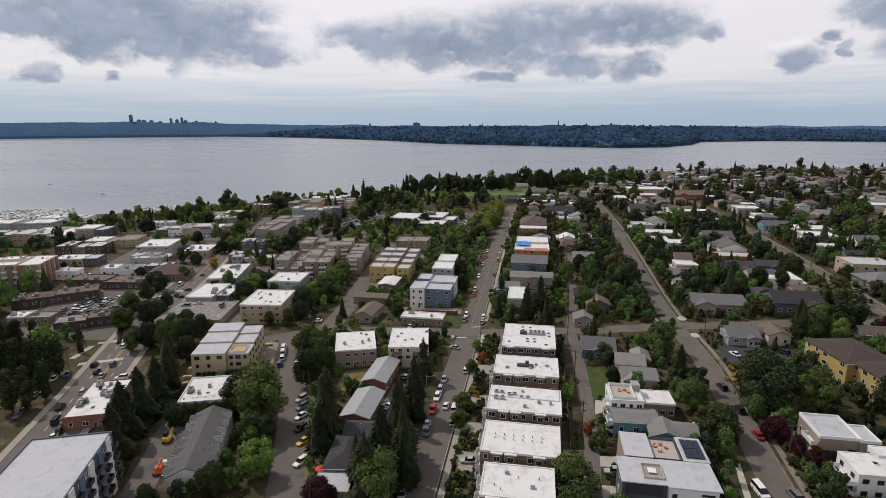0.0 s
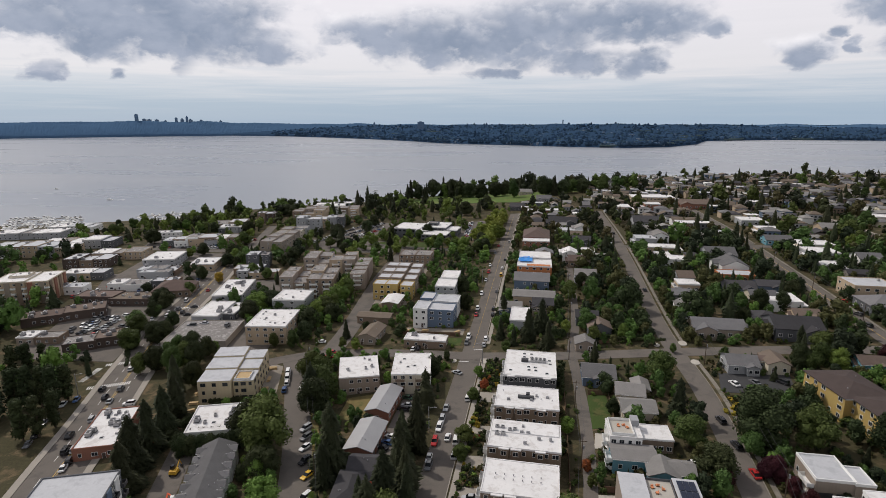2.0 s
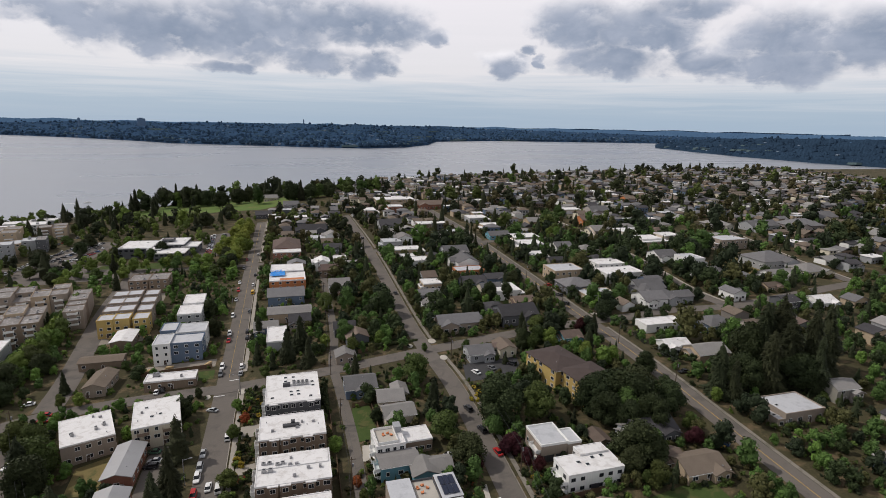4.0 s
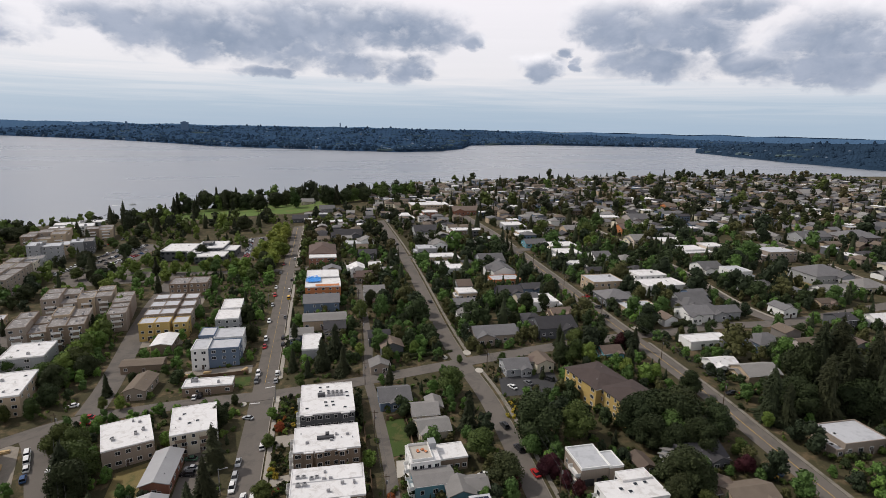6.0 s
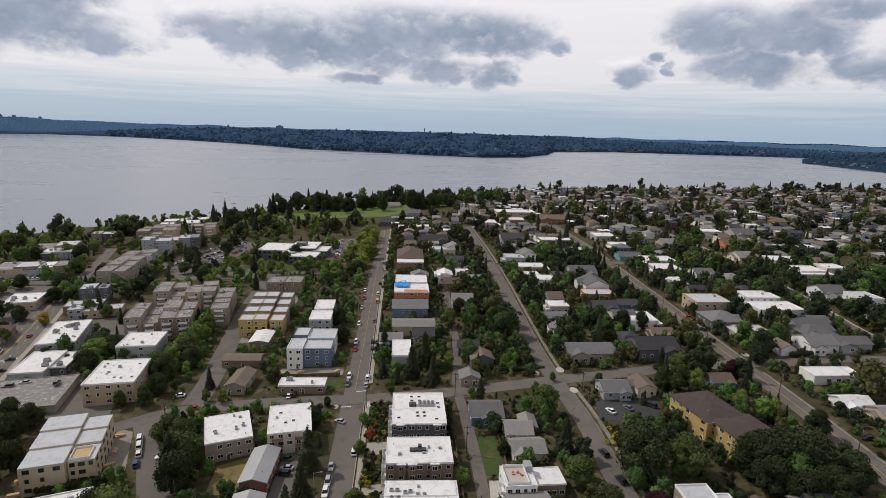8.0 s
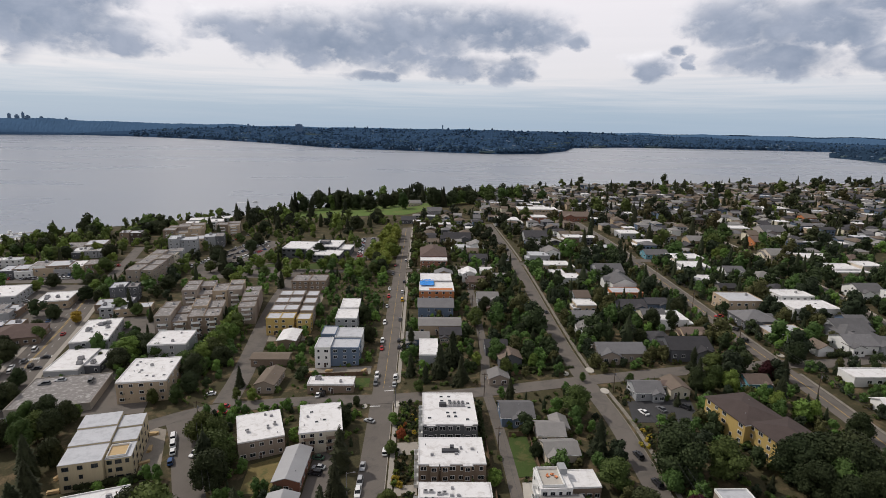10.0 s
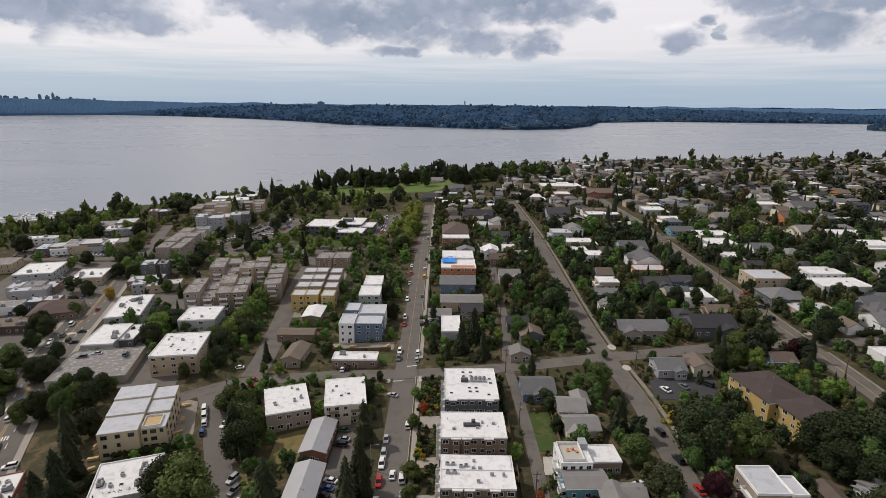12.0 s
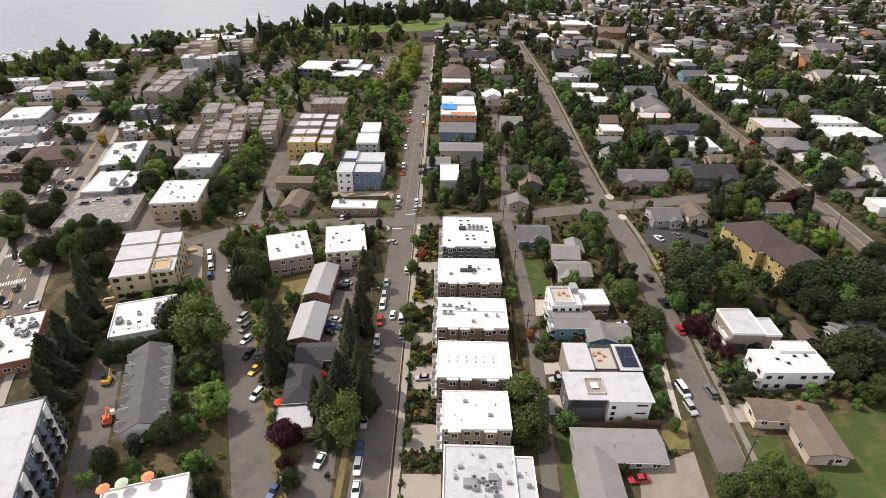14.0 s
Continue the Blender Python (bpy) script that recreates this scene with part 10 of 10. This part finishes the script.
def hedge(x0, y0, x1, y1, w, h, leaf="leaf_dark", label="dense clipped dark green hedge"):
    L = math.hypot(x1 - x0, y1 - y0)
    rng = np.random.RandomState(int(abs(x0) * 7 + abs(y0)))
    n = max(2, int(L / (w * 0.7)))
    cs = [(L * ((k + 0.5) / n - 0.5), rng.uniform(-0.1, 0.1) * w, h * 0.5) for k in range(n)]
    V, F = cards(rng, cs, [w * 0.62] * n, 60, 0.2, 0.3, h / w * 0.85)
    VV, FF, k = [V], [F], len(V)
    for c in cs:
        v, f = ball(c, w * 0.52, rng, 7, 4, h / w * 0.95)
        VV.append(np.asarray(v))
        FF.append(np.asarray(f) + k)
        k += len(v)
    mx, my = (x0 + x1) / 2, (y0 + y1) / 2
    ob = thing("hedge", on_ground(mx, my, math.degrees(math.atan2(y1 - y0, x1 - x0))), label, "hedge", "garden hedges")
    part("foliage", quick_mesh("foliage", np.concatenate(VV), np.concatenate(FF), [leaf]), None, ob)


for _h in ((-117, 143.5, -96, 150, 3.0, 4.2), (-120, 147, -112, 166, 2.4, 3.5), (-94, 146.5, -96, 162, 2.2, 3), (-118, 168.5, -98, 174, 2.2, 2.5), (35, 232.4, 56, 233.6, 1.6, 1.8), (30, 236, 52, 238.6, 1.8, 1.4), (-19.4, 199, -12, 199, 1.4, 1.2), (-18, 112.6, -10.4, 112.0, 1.4, 1.6), (-17, 99.4, -11, 99.2, 1.5, 1.8),
           (168, 232, 182, 233, 2.2, 2.6), (-184, 206, -206, 236, 1.8, 1.0), (-176, 196, -186, 210, 1.4, 0.8), (103, 118, 92, 131, 2.5, 3.0), (11.4, 184, 11.8, 202, 1.4, 3.4)):
    hedge(*_h)


def lumber(x, y, rot, n=4):
    ob = thing("lumber_stack", on_ground(x, y, rot, 0.06), "stack of new timber on a building site", "timber", "timber stacks")
    rng = random.Random(int(abs(x) * 3 + abs(y)))
    for k in range(n):
        me = Geo().box(-1.6, -0.55, 0, 1.6, 0.55, 0.22).mesh("board", ["wood_new"])
        put_part("board", me, ob, pose(rng.uniform(-0.3, 0.3), rng.uniform(-0.25, 0.25), 0.23 * k, 0, 0, rng.uniform(-9, 9)))


for _x, _y, _r in ((-124, 168, 20), (-127, 176, 70), (-129, 184, 10), (-122, 163, 40), (-130, 190, 80), (-103, 182, 30), (-105, 190, 100), (-108, 200, 15), (-86, 292, 0), (-90, 305, 40), (-93, 318, 80), (-94, 340, 10), (-70, 290, 30), (-60, 247, 0), (-52, 248, 10), (-36, 247, 60)):
    lumber(_x, _y, _r)


def patio_chair(x, y, z, rot, col="canvas_orange"):
    ob = thing("patio_chair", pose(x, y, z, 0, 0, rot) @ Matrix.Diagonal((0.8, 0.8, 0.8, 1)), "orange cushioned patio chair on a roof terrace", "chair", "terrace chairs")
    part("seat", Geo().box(-0.45, -0.45, 0.25, 0.45, 0.45, 0.5, 0, 0.04), col, ob)
    part("backrest", Geo().box(-0.45, 0.3, 0.5, 0.45, 0.5, 1.0, 0, 0.04), col, ob)
    part("frame", Geo().box(-0.5, -0.5, 0.0, 0.5, 0.5, 0.25, 0, 0.05), "wood_fence", ob)


for _x, _y, _r in ((31.0, 126.5, 20), (32.4, 127.6, 200), (33.6, 126.2, 90), (31.8, 124.6, 270)):
    patio_chair(_x, _y, gz(32.6, 125.0) + 5.42, _r)
for _x, _y, _r in ((26.2, 152.6, 20), (27.6, 153.4, 200), (28.6, 152.2, 120)):
    patio_chair(_x, _y, gz(32.1, 152.2) + 6.42, _r, "canvas_orange")


# shrubs of the front gardens
def front_gardens():
    rng = random.Random(31)
    kinds = ("bush", "bush", "bush_light", "bush_dark", "bush_dark", "bush_gold", "bush_rust")
    n = 0
    for _ in range(900):
        x, y = rng.uniform(-18.6, -11.4), rng.uniform(84, 216)
        if n < 75 and clear(x, y, 0.3):
            tree(rng.choice(kinds), x, y, rng.uniform(0.9, 2.2), rng.uniform(0.8, 1.3))
            n += 1
    n = 0
    for _ in range(700):
        x, y = rng.uniform(62, 71), rng.uniform(112, 131)
        if n < 22 and clear(x, y, 0.3):
            tree(rng.choice(kinds), x, y, rng.uniform(0.9, 2.0), rng.uniform(0.8, 1.4))
            n += 1
    n = 0
    for _ in range(700):
        x, y = rng.uniform(41.5, 53), rng.uniform(106, 131)
        if n < 26 and clear(x, y, 0.3):
            tree(rng.choice(kinds), x, y, rng.uniform(0.7, 1.6), rng.uniform(0.8, 1.4))
            n += 1
    for x, y in ((62.4, 174), (64.5, 172.6), (66.2, 182), (67.4, 178.5), (65.4, 176.4)):
        tree("bush_gold", x, y, 1.4, 1.6)


front_gardens()


# ---- the marina ----
def boat(x, y, rot, L, label="white motor boat moored at a jetty", group="moored boats"):
    ob = thing("boat", pose(x, y, LAKE, 0, 0, rot), label, "boat", group)
    w = L * 0.16
    g = Geo()
    deckp = [(-w, -L / 2, 0.9), (w, -L / 2, 0.9), (w, L * 0.15, 1.0), (0, L / 2, 1.3), (-w, L * 0.15, 1.0)]
    keel = [(-w * 0.8, -L / 2, -0.2), (w * 0.8, -L / 2, -0.2), (w * 0.7, L * 0.1, -0.2), (0, L * 0.42, -0.1), (-w * 0.7, L * 0.1, -0.2)]
    g.face(deckp)
    for k in range(5):
        g.face([keel[k], keel[(k + 1) % 5], deckp[(k + 1) % 5], deckp[k]])
    part("hull", g, "wall_white", ob)
    part("cabin", Geo().box(-w * 0.7, -L * 0.2, 0.9, w * 0.7, L * 0.16, 2.2, 0, 0.25), "wall_white", ob)
    part("windscreen", Geo().box(-w * 0.6, L * 0.12, 1.3, w * 0.6, L * 0.2, 1.9, 0, 0.1), "car_glass", ob)
    return ob


def marina():
    rng = random.Random(14)
    first = None
    for row, (ax, ay, bx, by) in enumerate(((-598, 520, -532, 556), (-578, 500, -512, 536), (-558, 482, -495, 517), (-470, 568, -424, 606), (-452, 550, -410, 586))):
        ang = math.degrees(math.atan2(by - ay, bx - ax))
        L = math.hypot(bx - ax, by - ay)
        dock = Geo().box(-L / 2, -1.1, -0.4, L / 2, 1.1, 0.55)
        for k in range(int(L / 8)):
            dock.tube((-L / 2 + 4 + 8 * k, 1.2, -1.5), (-L / 2 + 4 + 8 * k, 1.2, 2.2), 0.15, 0.15, 6)
        ob = setting("jetty", dock, "concrete", "grey wooden jetty on the lake")
        ob.matrix_basis = pose((ax + bx) / 2, (ay + by) / 2, LAKE, 0, 0, ang)
        for k in range(int(L / (4.6 if row < 3 else 7.5))):
            for side in (-1, 1):
                if rng.random() < (0.2 if row < 3 else 0.5):
                    continue
                s = -L / 2 + 3 + k * (4.6 if row < 3 else 7.5)
                ln = rng.uniform(7, 13)
                c, sn = math.cos(radians(ang)), math.sin(radians(ang))
                u, v = s, side * (1.6 + ln / 2)
                m = pose((ax + bx) / 2 + c * u - sn * v, (ay + by) / 2 + sn * u + c * v, LAKE, 0, 0, ang + (0 if side < 0 else 180)) @ Matrix.Diagonal((ln / 10, ln / 10, ln / 10, 1))
                if first is None:
                    first = boat(0, 0, 0, 10)
                    first.matrix_basis = m
                else:
                    copy_thing(first, m @ Matrix.Diagonal((1 / first.scale[0], 1 / first.scale[1], 1 / first.scale[2], 1)))
    for x, y, r, wk in ((-798, 790, 80, 0), (-612, 692, 100, 22), (-262, 853, -80, 26), (-199, 1028, 20, 0), (-986, 1294, 30, 0)):
        boat(x, y, r, 9, "small white motor boat out on the lake", "boats on the lake")
        if wk:
            c, s = -math.sin(radians(r)), math.cos(radians(r))
            g = Geo()
            g.face([(x - c * 4, y - s * 4, LAKE + 0.06), (x - c * wk - s * 2.6, y - s * wk + c * 2.6, LAKE + 0.06), (x - c * wk + s * 2.6, y - s * wk - c * 2.6, LAKE + 0.06)])
            setting("water_wake", g, "paint_white", "white wake behind a motor boat")


marina()

# ---- further houses, trees and shrubs ----
FAR_MATS = ["wall_white", "wall_cream", "wall_taupe", "wall_grey", "wall_tan", "wall_brown", "wall_blue", "wall_dark_grey", "roof_white", "roof_grey_membrane", "roof_shingle_grey", "roof_shingle_pale", "roof_shingle_brown", "roof_shingle_dark", "pane"]


def far_house(far, x, y, rot, wings, roof, pitch, rng):
    """One small far house: walls, roof and dark windows, added to the joined mesh."""
    g = Geo()
    wall = rng.randrange(8)
    top = FAR_MATS.index({"white": "roof_white", "membrane": "roof_grey_membrane", "grey": "roof_shingle_grey", "pale": "roof_shingle_pale", "brown": "roof_shingle_brown", "dark": "roof_shingle_dark"}[roof])
    for cx, cy, w, d, h, kind in wings:
        g.box(cx - w / 2, cy - d / 2, -1.5, cx + w / 2, cy + d / 2, h, wall)
        k = len(g.m)
        if kind == "flat":
            g.box(cx - w / 2 - 0.5, cy - d / 2 - 0.5, h, cx + w / 2 + 0.5, cy + d / 2 + 0.5, h + 0.35, top)
            g.box(cx - 0.6, cy + 0.5, h + 0.35, cx + 0.5, cy + 1.6, h + 1.0, 3)
        else:
            roof_box(g, cx, cy, w, d, h, kind, 0.5, pitch)
            g.m[k:] = [top] * (len(g.m) - k)
        for q in range(int(w // 3)):
            a = cx - w / 2 + 1.0 + q * 3.0
            for z in (0.9, 3.4) if h > 5 else (0.9,):
                g.box(a, cy - d / 2 - 0.03, z, a + 1.6, cy - d / 2 + 0.1, z + 1.3, 14)
    m = on_ground(x, y, rot)
    k = len(far.v)
    far.v += [tuple(m @ Vector(p)) for p in g.v]
    far.f += [tuple(i + k for i in f) for f in g.f]
    far.m += g.m


def more_houses():
    rng = random.Random(21)
    walls = ("wall_white", "wall_cream", "wall_mixed", "wall_mixed", "wall_mixed", "wall_grey", "wall_tan", "wall_brown", "wall_blue", "wall_dark_grey", "wall_taupe")
    words = {"wall_white": "white", "wall_cream": "cream", "wall_mixed": "painted", "wall_grey": "grey", "wall_tan": "tan", "wall_brown": "brown", "wall_blue": "blue", "wall_dark_grey": "dark grey", "wall_taupe": "taupe"}
    n = 0
    far = Geo()
    rows = [(y, x) for y in np.arange(96, 240, 19.0) for x in np.arange(168, 520, 20.0)] + [(y, x) for y in np.arange(240, 420, 16.0) for x in np.arange(-10, 700, 18.0)] + [(y, x) for y in np.arange(424, 920, 16.0) for x in np.arange(-16, 980, 16.5)]
    for y, x in rows:
        for _ in (0,):
            px, py = x + rng.uniform(-4, 4), y + rng.uniform(-4, 4)
            w, d, h = rng.uniform(8, 13), rng.uniform(7, 10), rng.choice((3.2, 3.6, 4.2, 5.2)) + (1.0 if y > 420 else 0)
            if py > np.interp(px, _SX, _SY) - 70 or px > 260 + py * 1.5 or rng.random() < (0.35 if py < 420 else 0.1) + max(0, (px - 500) / 1500):
                continue
            if not clear(px, py, max(w, d) * 0.5 + 2.0) or n >= 1400:
                continue
            kind = rng.choice(("gx", "gx", "gx", "gy", "gy", "hip", "hip", "hip", "flat"))
            wall = rng.choice(walls)
            roof = rng.choice(("white", "white", "membrane")) if kind == "flat" else rng.choice(("grey", "pale", "brown", "brown", "dark", "grey", "dark"))
            wings = [(0, 0, w, d, h, kind)]
            if rng.random() < 0.35 and kind != "flat":
                wings.append((rng.choice((-1, 1)) * w * 0.3, -d * 0.5, w * 0.4, d * 0.5, h * 0.8, "gy"))
            rot = rng.choice((0, 0, 0, 90)) + rng.uniform(-3, 3)
            pitch = rng.uniform(0.3, 0.5)
            if py > 420 or px > 330:
                far_house(far, px, py, rot, wings, roof, pitch, rng)
                rect_c, rect_s = math.cos(radians(rot)), math.sin(radians(rot))
                BUILT.append((px, py, rect_c, rect_s, w / 2, d / 2))
            else:
                building("house", "%s house with a %s %s roof on the hillside" % (words[wall], {"white": "white", "membrane": "pale grey", "grey": "grey", "pale": "pale", "brown": "brown", "dark": "dark"}[roof], {"gx": "gabled", "gy": "gabled", "hip": "hipped", "flat": "flat"}[kind]),
                         px, py, rot, wings, wall, roof, "house", "hillside houses", seed=500 + n, counts={"f": 2} if py < 340 else {}, storeys=1 if h < 5 else 2, pitch=pitch)
            n += 1
    names = FAR_MATS
    tagged(new("far_town_houses", far.mesh("far_town_houses", names)), "mixed small houses with pale and dark roofs on the far hillside", "houses", kind="stuff")


more_houses()


def yards():
    """Trees and shrubs of the gardens, too many to count."""
    rng = random.Random(8)
    spots, grid = [], {}

    def free(x, y, r):
        i, j = int(x // 8), int(y // 8)
        return all((x - a) ** 2 + (y - b) ** 2 > (r + c) ** 2 for di in (-1, 0, 1) for dj in (-1, 0, 1) for a, b, c in grid.get((i + di, j + dj), ()))
    for ob in scene.objects:
        if ob.parent is None and ob.get("category") == "tree":
            x, y, _ = ob.matrix_basis.translation
            grid.setdefault((int(x // 8), int(y // 8)), []).append((x, y, ob.scale[0] * 2.6))
    for x, y, _, h in PLANTED:
        grid.setdefault((int(x // 8), int(y // 8)), []).append((x, y, h * 0.26))
    tries = ((25, 300, 235, 430, 600, 10, 14, "bccdd"), (300, 700, 150, 500, 500, 10, 15, "bccdd"), (100, 900, 400, 930, 800, 10, 18, "bcccdd"), (-30, 100, 420, 900, 160, 9, 15, "bccd"), (-420, -125, 240, 700, 130, 9, 14, "bccd"), (-250, -60, 600, 800, 90, 10, 18, "bccd"),
             (25, 300, 235, 430, 5500, 4, 9, "bbbbddccl"), (25, 300, 430, 935, 2000, 3, 7, "bbbbbdccl"), (300, 1000, 80, 430, 2600, 4, 9, "bbbbddccl"), (170, 330, 80, 240, 700, 4, 9, "bbbbddccl"), (170, 420, 80, 300, 120, 10, 16, "bccd"), (300, 1000, 430, 960, 3500, 4, 8, "bbbbddccl"), (-20, 25, 236, 640, 900, 4, 7, "bbbbdcl"), (-125, -32, 236, 430, 450, 3, 7, "bbbbdcl"), (-250, -32, 430, 640, 150, 5, 9, "bbbbllcd"),
             (-420, -32, 640, 860, 420, 6, 12, "bbbbldccl"), (-420, -125, 400, 640, 300, 5, 10, "bbbbdcl"), (-420, -125, 240, 600, 450, 4, 8, "bbbbdcl"), (20, 170, 85, 235, 900, 3, 7, "bbbddcl"), (-430, -185, 60, 250, 260, 9, 15, "bcddl"), (-430, -185, 60, 260, 500, 4, 8, "bbbdcl"), (-110, -33, 85, 215, 500, 3, 6, "bbbdcl"))
    for x0, x1, y0, y1, n, lo, hi, sorts in tries:
        for _ in range(n):
            x, y = rng.uniform(x0, x1), rng.uniform(y0, y1)
            h = rng.uniform(lo, hi) * (1.25 if rng.random() < 0.15 else 1)
            r = h * 0.26
            if y > np.interp(x, _SX, _SY) - 8 or x > 330 + y * 1.6 or not free(x, y, r) or not clear(x, y, r * 0.95) or any(np.min((line[:, 0] - x) ** 2 + (line[:, 1] - y) ** 2) < (half + r * 0.75) ** 2 for line, half in ROADS):
                continue
            grid.setdefault((int(x // 8), int(y // 8)), []).append((x, y, r))
            spots.append((x, y, h * (1.25 if rng.random() < 0.2 else 1), rng.uniform(0.8, 1.15), rng.choice(sorts)))
    near = [s for s in spots if s[1] < 420]
    woods("garden_trees", near, "green garden trees and tall shrubs between the houses")
    woods("far_trees", [s for s in spots if s[1] >= 420], "green trees over the far part of the town")
    low = []
    # shrubs along the walls of the houses
    for bx, by, c, s, w, d in BUILT:
        if by < 95 or by > 620 or bx < -20 or w * d > 200:
            continue
        for _ in range(10 if by < 430 else 4):
            u, v = rng.choice(((rng.uniform(-w, w), -d - 1.1), (rng.uniform(-w, w), -d - 1.6), (-w - 1.1, rng.uniform(-d, d)), (w + 1.1, rng.uniform(-d, d))))
            x, y = bx + c * u - s * v, by + s * u + c * v
            if clear(x, y, 0.4):
                low.append((x, y, rng.uniform(1.2, 3.2), rng.uniform(0.9, 1.6), rng.choice("bbbdl")))
    for _ in range(5000):
        x, y = rng.uniform(-110, 180), rng.uniform(80, 420)
        if clear(x, y, 0.9):
            low.append((x, y, rng.uniform(0.9, 2.2), rng.uniform(0.9, 1.7), rng.choice("bbbl")))
    for x0, x1, y0, y1, n in ((-18.8, -11.2, 84, 216, 420), (61, 72, 108, 132, 90), (41, 53, 100, 132, 110), (16, 26, 84, 215, 160), (62, 70, 135, 215, 140), (46, 54, 132, 214, 120)):
        for _ in range(n):
            x, y = rng.uniform(x0, x1), rng.uniform(y0, y1)
            if clear(x, y, 0.5):
                low.append((x, y, rng.uniform(0.8, 2.3), rng.uniform(0.8, 1.4), rng.choice("bbdddl")))
    woods("garden_shrubs", low, "low mixed garden shrubs and hedging")


yards()
